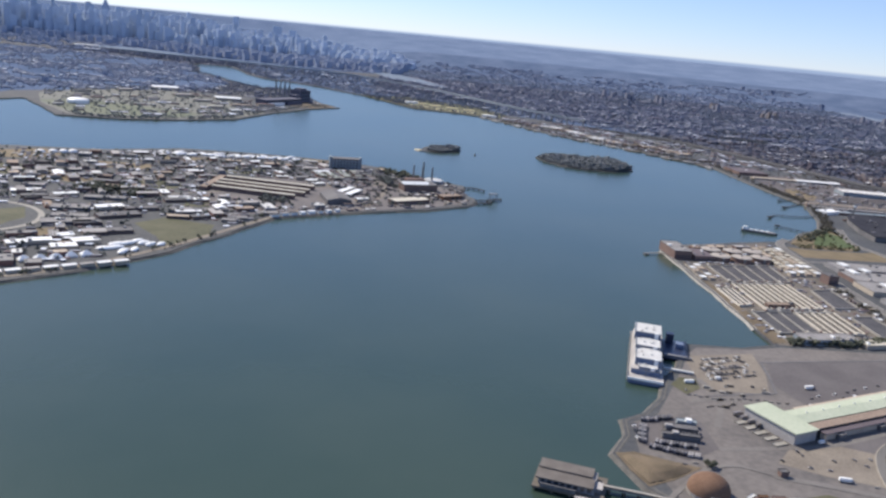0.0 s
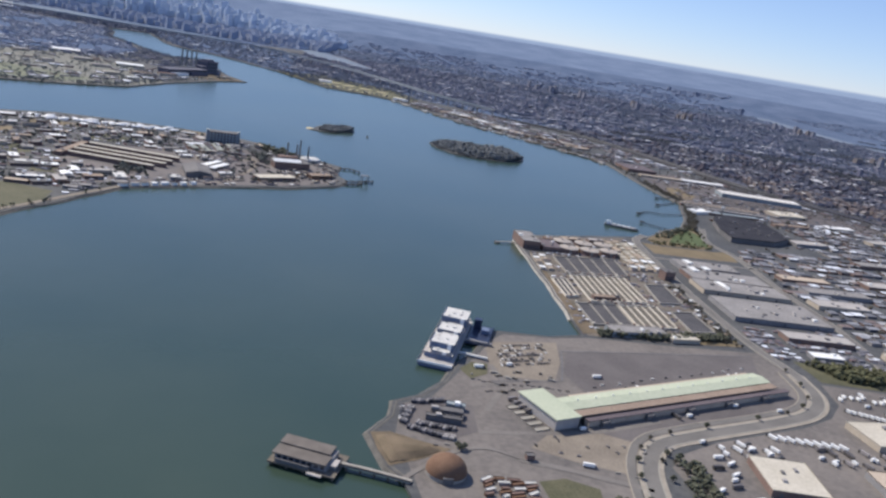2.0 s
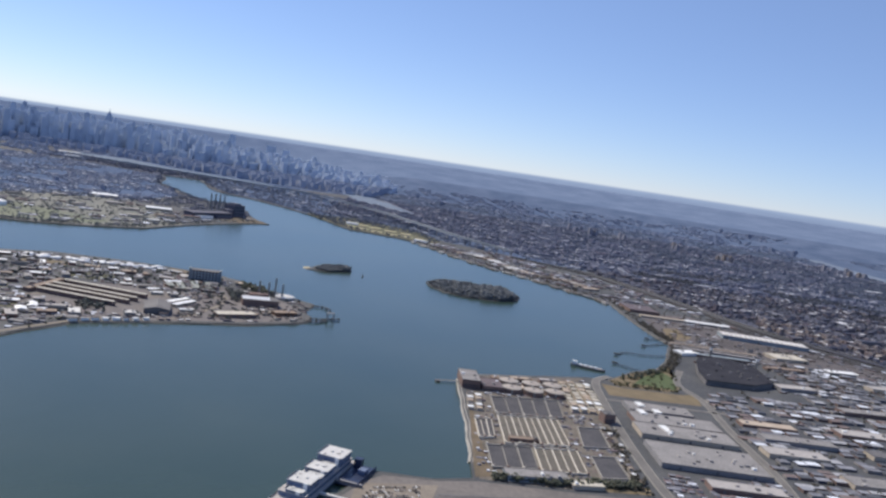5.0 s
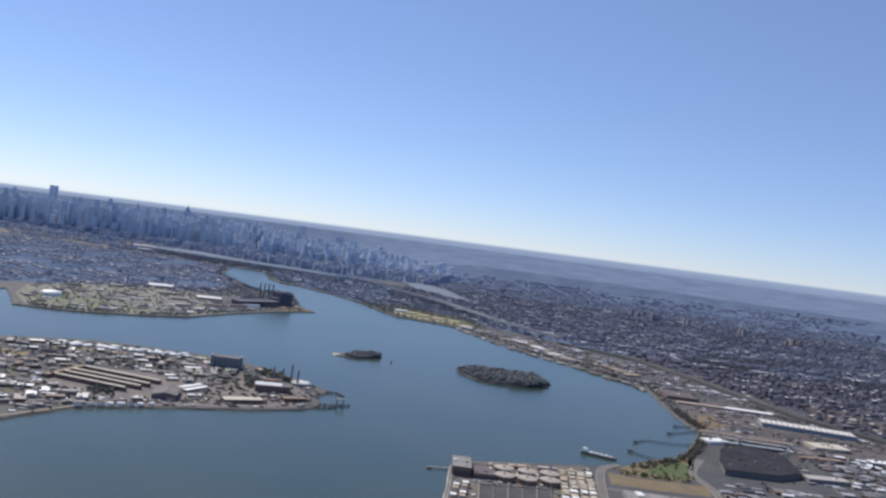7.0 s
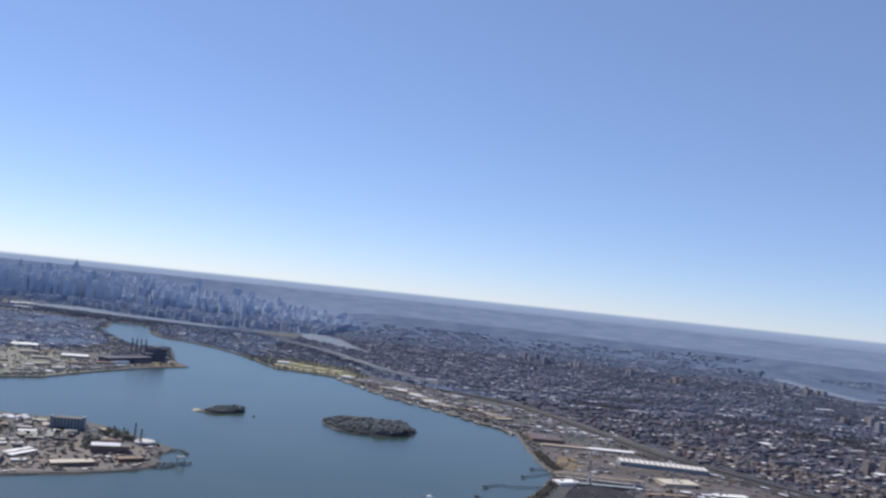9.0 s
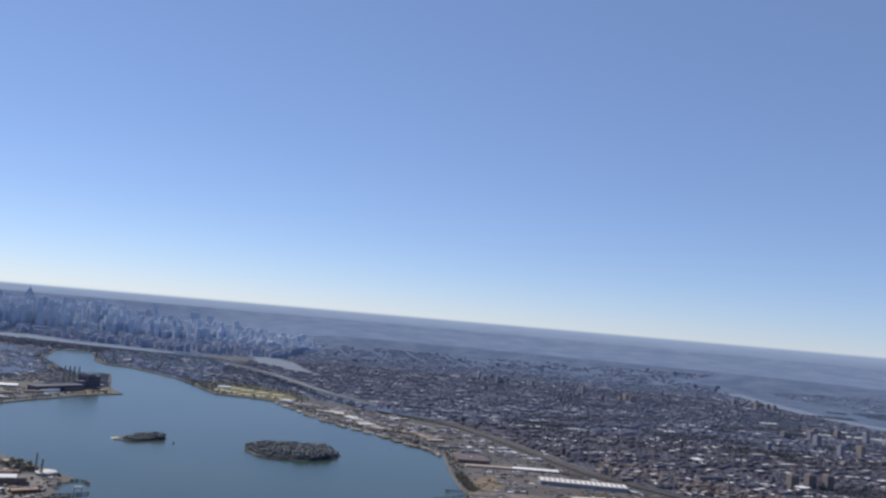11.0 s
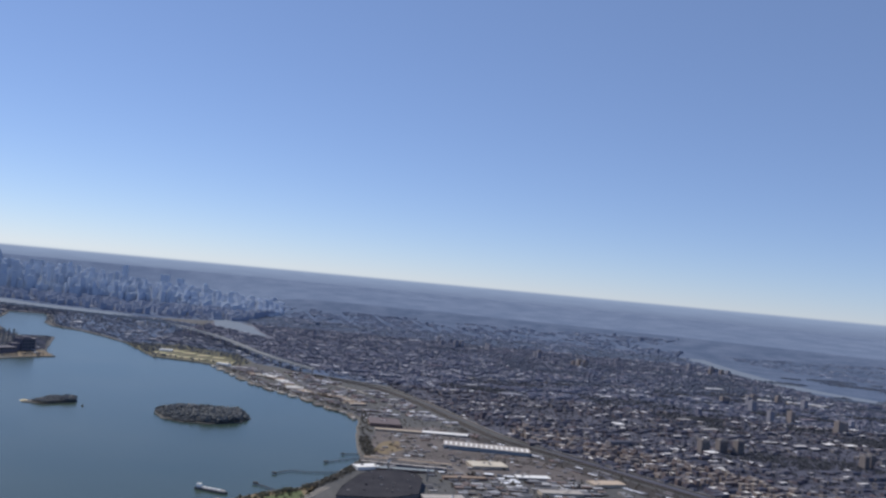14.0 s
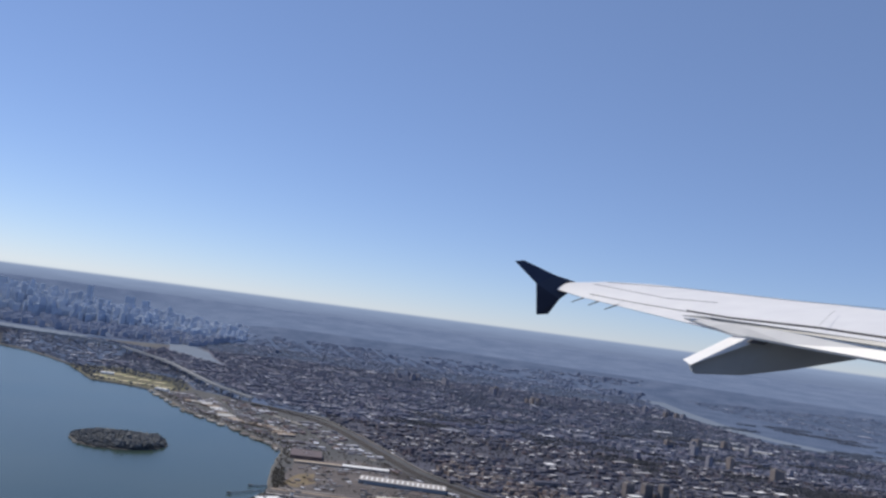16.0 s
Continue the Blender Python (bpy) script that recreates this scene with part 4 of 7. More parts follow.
woods("trees_field_edge", [(330, 690), (384, 696), (386, 702), (330, 700)], 40, (1.4, 2.8), "olive_leaves", "olive bushes between two fields", 88, clumps=6)
sheet("ground_dirt_shore", [(395, 715), (412, 735), (430, 830), (437, 915), (432, 915), (412, 830), (396, 770)], ASPH, "urban", "bare brown ground by the bay", 1.5)
sheet("ground_plant", [(206, 432), (207, 525), (202, 600), (202, 640), (217, 656), (258, 674), (303, 698), (302, 452), (258, 436)], ASPH, "plant_ground", "stained concrete ground of the treatment plant")
sheet("ground_plant_verge", [(204, 434), (213, 438), (211, 470), (207, 530), (203, 600), (201, 600), (203, 530), (203, 470)], ASPH + 0.08, "bluff_grass", "green-brown grass along the sea wall", 0.5)
MAINROAD = [(190, 150), (191, 240), (193, 270), (198, 291), (208, 307), (230, 320), (277, 343), (303, 359), (317, 380), (320, 410), (313, 450), (309, 519), (309, 606), (313, 690), (330, 720)]
mr = road("road_main", MAINROAD, 6.0, ASPH + 0.2, "grey two-way road with pale kerbs in a wide bend")
line = smooth_line(MAINROAD[:10])
for o in (-5.4, 3.6):
    part("verge", ribbon(bmesh.new(), line, o, o + 1.8, GROUND - 0.2, ASPH + 0.22), "verge", mr)
part("side_road", ribbon(bmesh.new(), line, -9.4, -6.0, GROUND - 0.2, ASPH + 0.16), "road", mr)
part("side_kerb", ribbon(bmesh.new(), line, -10.0, -9.4, GROUND - 0.2, ASPH + 0.28), "verge", mr)
road("road_second", [(384, 400), (388, 432), (394, 458), (400, 513), (399, 592), (402, 682), (394, 730), (412, 790)], 5.0, ASPH + 0.12, "straight grey street between warehouses")
road("road_cross", [(313, 640), (400, 648), (520, 660), (700, 680)], 3.5, ASPH + 0.12, "grey cross street")
road("road_pier", [(96, 258), (104, 268), (116, 281), (130, 287), (146, 281), (192, 268)], 2.2, ASPH + 0.2, "narrow curved service road", "worn_asphalt", False)
road("road_dock", [(142, 281), (160, 277), (192, 268)], 3.6, ASPH + 0.14, "pale concrete ramp road", "worn_asphalt", False)
for k, line in enumerate([[(128, 300), (150, 304), (180, 312), (215, 330)], [(130, 345), (150, 350), (175, 348)], [(134, 320), (145, 350), (142, 372)], [(196, 325), (240, 348), (290, 372), (308, 392)]]):
    road("trim_track", line, 3.0, ASPH + 0.05, "faint pale wheel track worn into asphalt", "worn_asphalt", False)
# joints on the apron
for k, (a, b) in enumerate([((176, 362), (184, 402)), ((140, 352), (176, 362)), ((184, 402), (303, 431))]):
    road("trim_joint", [a, tuple((Vector(a) + Vector(b)) / 2 + Vector((0.5, 0.3))), b], 1.2, ASPH + 0.12, "dark seam between two paved areas", "dark_roof", False)


# ---- buildings ----
def building(name, label, category, cx, cy, w, d, ang, h, wall="wall_grey", roof="grey_roof", group="", units=3, doors=0, skylights=0, ridge=0.0, seed=0, windows=0):
    """A low building: walls, a roof with a parapet or a ridge, roof units, doors, windows."""
    rng = random.Random(seed * 7919 + int(cx * 13 + cy * 7))
    ob = empty(name, pose(cx, cy, GROUND, 0, 0, ang), label, category, group)
    bm = block(bmesh.new(), -w / 2, w / 2, -d / 2, d / 2, -0.4, h)
    part("wall", bm, wall, ob)
    if ridge:
        part("roof", gable(bmesh.new(), -w / 2 - 0.4, w / 2 + 0.4, -d / 2 - 0.4, d / 2 + 0.4, h, h + ridge), roof, ob)
    else:
        bm = block(bmesh.new(), -w / 2 - 0.15, w / 2 + 0.15, -d / 2 - 0.15, d / 2 + 0.15, h, h + 0.35)
        top = max(bm.faces, key=lambda f: f.calc_center_median().z)
        ins = bmesh.ops.inset_region(bm, faces=[top], thickness=0.35)
        top.normal_update()
        bmesh.ops.translate(bm, verts=top.verts, vec=(0, 0, -0.25))
        rf = part("roof", bm, roof, ob)
        for k in range(units):
            ux, uy = rng.uniform(-w * 0.42, w * 0.42), rng.uniform(-d * 0.38, d * 0.38)
            a, b = rng.uniform(0.6, 1.6), rng.uniform(0.6, 1.3)
            bm = block(bmesh.new(), ux - a, ux + a, uy - b, uy + b, h + 0.05, h + rng.uniform(0.7, 1.3))
            part("roof_unit", bm, rng.choice(["light_roof", "wall_grey", "white_paint", "dark_roof"]), rf)
        for k in range(skylights):
            sx = -w / 2 + (k + 0.5) * w / skylights
            bm = gable(bmesh.new(), -0.9, 0.9, -d * 0.36, d * 0.36, h + 0.1, h + 0.9)
            bmesh.ops.translate(bm, verts=bm.verts, vec=(sx, 0, 0))
            part("skylight", bm, "white_paint", rf)
    for k in range(doors):
        dx = -w / 2 + (k + 0.5) * w / doors
        part("loading_door", block(bmesh.new(), dx - 0.8, dx + 0.8, -d / 2 - 0.12, -d / 2 - 0.003, 0.2, min(h * 0.7, 2.0)), "dark_roof", ob)
    for k in range(windows):
        lv = k
        part("window_band", block(bmesh.new(), -w / 2 + 0.6, w / 2 - 0.6, -d / 2 - 0.08, -d / 2 - 0.003, 0.9 + lv * 1.5, 1.6 + lv * 1.5), "glass", ob)
    return ob


# market hall with a T-shaped plan
hall = empty("market_hall", pose(172, 329, GROUND, 0, 0, 27.1), "long market hall with a pale green metal roof", "building")
part("wall", block(bmesh.new(), -5.5, 131, -5.5, 5, -0.4, 4.4), "wall_beige", hall)
part("wall", block(bmesh.new(), -18.5, -5.51, -13.3, 13.3, -0.4, 4.9), "light_roof", hall)
part("roof", gable(bmesh.new(), -5.4, 131.6, -6.1, 5.6, 4.4, 5.2), "green_roof", hall, "pale green ridged metal roof")
head = block(bmesh.new(), -19.0, -5.0, -13.9, 13.9, 4.9, 5.4)
part("roof", head, "green_roof", hall, "pale green flat roof over the head of the hall")
part("canopy", block(bmesh.new(), -4.9, 131, -11.3, -6.15, 3.6, 4.1), "brown_roof", hall, "weathered brown loading canopy")
part("canopy", block(bmesh.new(), 6, 130, 5.7, 8.6, 2.8, 3.3), "tan_roof", hall, "weathered tan loading canopy")
for k in range(42):
    x = 0.5 + k * 3.1
    part("loading_door", block(bmesh.new(), x - 0.9, x + 0.9, -5.7, -5.51, 0.6, 2.5), "dark_roof", hall)
for k in range(14):
    part("canopy_post", block(bmesh.new(), k * 9.8 - 0.15, k * 9.8 + 0.15, -11.0, -10.7, -0.3, 3.6), "steel", hall)
for k in range(12):
    x = 4 + k * 10.7
    part("roof_vent", pipe(bmesh.new(), x, 0, 4.9, 5.9, 0.35, 0.3, 8), "white_paint", hall)
dock = empty("dock_building", pose(172, 329, GROUND, 0, 0, 27.1), "long low grey dock building beside the market hall", "building")
part("wall", block(bmesh.new(), -1, 136, -14.6, -11.9, -0.4, 2.9), "tan_roof", dock)
part("roof", block(bmesh.new(), -1.4, 136.4, -15.0, -11.5, 2.9, 3.2), "mauve_roof", dock)
for k in range(5):
    x = 8 + k * 27
    part("dock_shelter", block(bmesh.new(), x - 2.2, x + 2.2, -16.6, -14.62, -0.3, 2.4), "dark_roof", dock)

# floating detention barge
BARGE = pose(122.2, 396, 0, 0, 0, 75.5)
barge = empty("moored_barge", BARGE, "white and blue multi-deck accommodation barge moored at a quay", "barge")
part("hull", block(bmesh.new(), -35, 35, -8, 8, -1.5, 1.6), "blue_paint", barge, "dark blue steel hull")
part("deck", block(bmesh.new(), -35.6, 35.6, -8.5, 8.5, 1.6, 2.0), "light_roof", barge)
part("bulwark", block(bmesh.new(), -35.6, -35.2, -8.5, 8.2, 2.0, 3.0), "white_paint", barge)
TIERS = [(-27, 32, -6.8, 6.8, 2.0, 4.6), (-22, -10, -6.4, 5.4, 4.6, 8.6), (-27, -22.5, -5.0, 3.5, 4.6, 6.0), (-9, -2, -5.4, 3.0, 4.6, 6.6), (-1, 9, -6.0, 5.6, 4.6, 7.8), (10, 15, -5.0, 2.5, 4.6, 6.4), (16, 30, -6.6, 6.4, 4.6, 9.2)]
# blue walls and white west fascia put shaded and sunlit sides into colour
for x0, x1, y0, y1, z0, z1 in TIERS:
    t = part("superstructure", block(bmesh.new(), x0, x1, y0, y1, z0, z1 - 0.3), "blue_paint", barge, "panelled accommodation block, blue-grey for its shaded sides")
    part("roof", block(bmesh.new(), x0 - 0.4, x1 + 0.4, y0 - 0.4, y1 + 0.4, z1 - 0.3, z1), "light_roof" if z0 < 3 else "weathered_white", t)
    part("fascia", block(bmesh.new(), x0 + 0.2, x1 - 0.2, y1 + 0.002, y1 + 0.18, z0 + 0.4, z1 - 0.7), "white_paint", t)
    for k in range(int((x1 - x0) / 2.6)):
        wx = x0 + 1.3 + k * 2.6
        for lv in range(int((z1 - z0) / 2.0)):
            part("window", block(bmesh.new(), wx - 0.6, wx + 0.6, y0 - 0.1, y0 - 0.004, z0 + 0.5 + lv * 1.7, z0 + 1.2 + lv * 1.7), "glass", t)
for x, y, r, z in ((-16, -2, 0.9, 8.6), (4, -2, 1.1, 7.8), (-18, 2, 0.6, 8.6), (22, 1, 1.0, 9.2), (26, -3, 0.7, 9.2), (12.5, -1, 0.6, 6.4)):
    part("vent_stack", pipe(bmesh.new(), x, y, z, z + 0.5, r, r * 0.8), "weathered_white", barge)
brng = random.Random(6)
for x0, x1, y0, y1, z0, z1 in TIERS[1:]:
    for k in range(2):
        ux, uy = brng.uniform(x0 + 1, x1 - 1), brng.uniform(y0 + 1, y1 - 1)
        part("roof_unit", block(bmesh.new(), ux - brng.uniform(0.4, 1.0), ux + 0.6, uy - 0.5, uy + brng.uniform(0.4, 1.0), z1, z1 + brng.uniform(0.2, 0.4)), brng.choice(["weathered_white", "weathered_white", "light_roof"]), barge)
    part("rail", block(bmesh.new(), x0 - 0.3, x1 + 0.3, y1 + 0.1, y1 + 0.2, z1, z1 + 0.7), "steel", barge)
    part("stair", block(bmesh.new(), x0 - 0.9, x0 - 0.42, y0 + 1, y0 + 3, z0, z1), "white_paint", barge)
for x in (-30, 33):
    part("mast", pipe(bmesh.new(), x, 0, 2.0, 7.5, 0.18, 0.12, 6), "steel", barge)
part("railing", block(bmesh.new(), -35.4, 35.4, 8.25, 8.4, 2.0, 2.7), "steel", barge)
# the platform's navy stands in for the barge's shadow lying on it
quay = empty("mooring_platform", BARGE, "steel mooring platform with piles, navy for the shadow of a barge", "platform")
part("deck", block(bmesh.new(), 4, 33, -21, -9.0, 1.0, 1.5), "navy", quay)
for k in range(7):
    part("fence_panel", block(bmesh.new(), 5 + k * 4, 8.6 + k * 4, -20.8, -20.6, 1.5, 3.2), "navy", quay)
part("gate_cabin", block(bmesh.new(), 20, 25, -19, -15, 1.5, 4.0), "blue_paint", quay)
part("stair_tower", block(bmesh.new(), 27, 31, -14, -10, 1.5, 6.5), "navy", quay)
for x in (9, 16, 23, 30):
    for y in (-18, -11):
        part("pile", pipe(bmesh.new(), x, y, -3, 1.0, 0.4, 0.4, 8), "steel", quay)
for n, x in enumerate((-14, 6)):
    g = empty("gangway", BARGE @ pose(x, -15, 1.6), "white enclosed gangway from a barge to the quay", "gangway", "gangways at the barge")
    part("walkway", block(bmesh.new(), -0.9, 0.9, -8, 6.4, 0, 0.25), "steel", g)
    part("cover", block(bmesh.new(), -0.8, 0.8, -8, 6.4, 0.26, 1.1), "weathered_white" if n == 0 else "wall_grey", g)
    for y in (-7.5, -2):
        part("support", block(bmesh.new(), -0.7, 0.7, y - 0.3, y + 0.3, -2.2, 0), "concrete", g)

# pier house on piles
PH = pose(62.5, 264.5, 0, 0, 0, -17) @ Matrix.Diagonal((0.89, 0.92, 0.96, 1))
house = empty("pier_house", PH, "flat brown-roofed pier house standing on piles over water", "building")
part("deck", block(bmesh.new(), -14, 14, -9, 9, 1.2, 1.8), "timber", house)
part("wall", block(bmesh.new(), -12, 10, -6.5, 6.8, 1.8, 4.3), "wall_grey", house)
part("clerestory", block(bmesh.new(), -12, 8, 0.6, 6.9, 4.31, 4.8), "dark_roof", house)
part("roof", block(bmesh.new(), -13, 8.5, 0.4, 7.6, 4.8, 5.3), "weathered_brown", house, "brown-grey flat roof")
part("roof", block(bmesh.new(), -13, 9.5, -7.3, 0.0, 4.3, 4.8), "weathered_brown", house, "brown-grey flat roof")
part("wall", block(bmesh.new(), 10.05, 12.5, -4, 1, 1.8, 3.4), "wall_grey", house)
part("lean_to_roof", block(bmesh.new(), 10.05, 12.8, -4.3, 1.3, 3.4, 3.6), "light_roof", house)
part("landing", block(bmesh.new(), 3, 9, -10.6, -9.05, 1.2, 1.7), "light_roof", house)
part("balcony", block(bmesh.new(), -11, 3, -8.6, -7.4, 1.85, 3.2), "dark_roof", house)
for k in range(8):
    part("window", block(bmesh.new(), -11 + k * 2.6, -9.4 + k * 2.6, -6.68, -6.503, 2.5, 4.0), "glass", house)
for x in (-13, -6, 1, 8, 13):
    for y in (-8, 0, 8):
        part("pile", pipe(bmesh.new(), x, y, -3, 1.2, 0.4, 0.4, 7), "timber", house)
catwalk = empty("pier_bridge", pose(0, 0, 0), "narrow timber access bridge on piles to a pier house", "bridge")
part("deck", ribbon(bmesh.new(), smooth_line([(74, 263), (86, 260), (99, 256)]), -1.3, 1.3, 1.5, 2.0), "concrete", catwalk)
part("rail", ribbon(bmesh.new(), smooth_line([(74, 263), (86, 260), (99, 256)]), 1.15, 1.3, 2.0, 2.6), "timber", catwalk)
for k in range(5):
    p = Vector((76, 262.4)).lerp(Vector((96, 257)), k / 4)
    part("pile", block(bmesh.new(), p.x - 0.4, p.x + 0.4, p.y - 1, p.y + 1, -3, 1.5), "timber", catwalk)

# dome store and its yard
store = empty("storage_dome", pose(112, 265, GROUND), "rust-brown shingled storage dome with a dark entrance", "dome")
part("base_wall", pipe(bmesh.new(), 0, 0, -0.3, 1.4, 7.6, 7.6, 20), "concrete", store)
part("shell", dome(bmesh.new(), 0, 0, 1.4, 7.7, 6.0, 20, 6), "rust", store, smooth=True)
part("entrance", prism(bmesh.new(), [(-1.9, -8.2), (1.9, -8.2), (1.9, -5.5), (-1.9, -5.5)], -0.2, 2.6), "dark_roof", store)
building("gate_house", "small dark brick gatehouse by the ramp road", "building", 146, 282, 3.2, 2.4, 10, 2.2, "brick", "dark_roof", units=0)
for k, (x, y, w, d, a, wl_, rf_) in enumerate([(116, 313, 13, 4, -5, "dark_roof", "dark_roof"), (120, 319, 8, 3, -8, "slate", "slate"), (114, 306, 15, 2.4, -6, "dark_roof", "dark_roof")]):
    building("depot_shed", "low grey shed in the vehicle depot", "building", x, y, w, d, a, 2.2, wl_, rf_, "depot sheds", units=1)
crng = random.Random(3)
for k in range(20):
    building("site_container", "storage container in rust red or faded white", "container", 127 + (k % 4) * 5.2 + crng.uniform(-1, 1), 253 + (k // 4) * 2.6 + crng.uniform(-0.6, 0.6), crng.uniform(2.4, 5.2), 1.2, crng.uniform(0, 40), 1.1, ["rust", "brick", "light_roof"][(k * 2) % 3], ["brick", "rust", "weathered_white"][(k * 2) % 3], "storage containers", units=0)
for k in range(5):
    building("concrete_pad", "pale concrete pad before the market hall", "pad", 147 + k * 2.2, 327 - k * 4.6, 7, 2.6, 27, 0.25, "kerb", "kerb", "concrete pads", units=0)


# ---- vehicles ----
def car_proto(paint):
    ob = empty("parked_car", pose(0, 0, 0), "small parked car in plain paint", "car", "parked cars")
    bm = prism(bmesh.new(), [(-1.0, -0.4), (1.0, -0.4), (1.0, 0.4), (-1.0, 0.4)], 0.12, 0.42, [(-0.97, -0.38), (0.95, -0.38), (0.95, 0.38), (-0.97, 0.38)])
    part("body", bm, paint, ob)
    bm = prism(bmesh.new(), [(-0.75, -0.36), (0.45, -0.36), (0.45, 0.36), (-0.75, 0.36)], 0.42, 0.66, [(-0.55, -0.3), (0.15, -0.3), (0.15, 0.3), (-0.55, 0.3)])
    part("cabin", bm, "glass", ob)
    for x in (-0.62, 0.62):
        for y in (-0.34, 0.34):
            part("wheel", prism(bmesh.new(), [(x - 0.17, y - 0.07), (x + 0.17, y - 0.07), (x + 0.17, y + 0.07), (x - 0.17, y + 0.07)], 0, 0.3), "rubber", ob)
    part("roof", block(bmesh.new(), -0.54, 0.14, -0.29, 0.29, 0.66, 0.69), paint, ob)
    return ob


def truck_proto(paint, length=5.6):
    ob = empty("parked_truck", pose(0, 0, 0), "parked box truck with a plain long trailer", "truck", "parked trucks")
    part("trailer", block(bmesh.new(), -length / 2, length / 2 - 1.2, -0.56, 0.56, 0.5, 1.75), paint, ob)
    bm = prism(bmesh.new(), [(length / 2 - 1.1, -0.5), (length / 2, -0.5), (length / 2, 0.5), (length / 2 - 1.1, 0.5)], 0.3, 1.4, [(length / 2 - 1.1, -0.48), (length / 2 - 0.25, -0.48), (length / 2 - 0.25, 0.48), (length / 2 - 1.1, 0.48)])
    part("cab", bm, "paint_mix", ob)
    for x in (-length / 2 + 0.6, -length / 2 + 1.2, length / 2 - 0.6):
        part("axle", block(bmesh.new(), x - 0.22, x + 0.22, -0.52, 0.52, 0, 0.45), "rubber", ob)
    return ob


def van_proto(paint):
    ob = empty("parked_bus", pose(0, 0, 0), "parked bus in the depot rows", "bus", "parked buses")
    part("body", prism(bmesh.new(), [(-1.6, -0.5), (1.6, -0.5), (1.6, 0.5), (-1.6, 0.5)], 0.2, 1.2, [(-1.55, -0.46), (1.5, -0.46), (1.5, 0.46), (-1.55, 0.46)]), paint, ob)
    part("windows", block(bmesh.new(), -1.4, 1.4, -0.52, 0.52, 0.62, 0.95), "glass", ob)
    part("roof_pod", block(bmesh.new(), -0.5, 0.5, -0.3, 0.3, 1.2, 1.35), "wall_grey", ob)
    for x in (-1.0, 1.0):
        part("axle", block(bmesh.new(), x - 0.2, x + 0.2, -0.47, 0.47, 0, 0.4), "rubber", ob)
    return ob


cars = [car_proto("paint_mix"), car_proto("paint_dark"), car_proto("white_paint")]
trucks = [truck_proto("white_paint"), truck_proto("paint_mix"), truck_proto("white_paint", 3.8)]
rng = random.Random(21)
spots = []
for r in range(8):
    for k in range(19):
        if rng.random() < 0.62:
            p = Vector((148, 372.5)) + Vector((0.93, 0.36)) * (k * 1.6 + r * 0.2) + Vector((-0.08, 0.99)) * (r * 3.3 + (0.7 if r % 2 else 0))
            if p.y < 411:
                spots.append((p.x, p.y, 112 + rng.uniform(-3, 3), rng.choice([0, 0, 0, 1, 1, 2])))
for k in range(10):
    spots.append((96.5 + 0.1 * k, 304 + 1.35 * k, 20 + rng.uniform(-8, 8), rng.choice([0, 1, 2])))
for k in range(16):
    spots.append((rng.uniform(150, 215), rng.uniform(288, 305), rng.uniform(0, 180), 0))
for k in range(14):
    spots.append((190 + 7.5 * k + rng.uniform(-2, 2), 345 + 3.85 * k + 14, 27, rng.choice([0, 2])))
first = {0: True, 1: True, 2: True}
for x, y, a, kind in spots:
    m = pose(x, y, ASPH + 0.02, 0, 0, a)
    if first[kind]:
        cars[kind].matrix_basis = m
        first[kind] = False
    else:
        copy_thing(cars[kind], m)
lorries = []
for k in range(9):
    lorries.append((266 + k * 4.1, 325.5 - k * 0.3 + rng.uniform(-0.5, 0.5), 118, 0))
for k in range(10):
    lorries.append((326 + k * 2.5 + rng.uniform(-0.4, 0.4), 366 - k * 1.0, 118, 2))
for k in range(8):
    lorries.append((330 + k * 4, 384 + rng.uniform(-3, 3), 100, 2))
for k in range(8):
    lorries.append((228 + rng.uniform(-8, 10), 268 + k * 4.6, rng.uniform(0, 40), rng.choice([0, 1, 2])))
for k in range(4):
    lorries.append((147.5 + k * 2, 334 - k * 3.4, 27 + 0 * k, 1))
buses = [van_proto("paint_dark"), van_proto("light_roof"), van_proto("paint_mix")]
rows = [(97 + 0.35 * k, 300.5 + 1.35 * k, 160, k % 3) for k in range(12)]
rows += [(99.5 + 1.25 * k, 297 - 0.42 * k, 68, (0, 2, 0, 0)[k % 4] if k < 11 else 1) for k in range(15)]
rows += [(103 + 1.35 * k, 301.2 - 0.2 * k, 68, (0, 2)[k % 2] if k % 4 else 1) for k in range(12)]
rows += [(102 + 1.2 * k, 320.3 + 0.42 * k, 80, (0, 0, 2)[k % 3]) for k in range(12)]
rows += [(113 + 1.3 * k, 309.5, 80, 0) for k in range(8)] + [(110 + 1.4 * k, 315.8 + 0.1 * k, 75, 0) for k in range(3)]
begun = set()
for x, y, a, kind in rows:
    m = pose(x + rng.uniform(-0.15, 0.15), y + rng.uniform(-0.4, 0.4), ASPH + 0.02, 0, 0, a + rng.uniform(-4, 4))
    if kind in begun:
        copy_thing(buses[kind], m)
    else:
        buses[kind].matrix_basis = m
        begun.add(kind)
hallm = pose(172, 329, 0, 0, 0, 27.1)
for k in range(40):
    for row, y, keep in ((0, -17.6, 0.05), (1, 10.6, 0.09)):
        if rng.random() < keep:
            p = hallm @ Vector((2 + k * 3.2, y, 0))
            lorries.append((p.x, p.y, 117, rng.choice([0, 1, 1, 2])))
for x, y, a, kind in [(170, 281, -6, 0), (175, 312, 20, 2), (232, 338, 20, 2), (262, 356, 20, 2), (285, 356, 10, 2), (152, 373, 10, 2), (136, 366, 5, 0), (196, 371, 15, 0)] :
    lorries.append((x, y, a, kind))
for k in range(10):
    lorries.append((rng.uniform(275, 312), rng.uniform(303, 320), rng.choice([20, 110]), rng.choice([1, 2])))
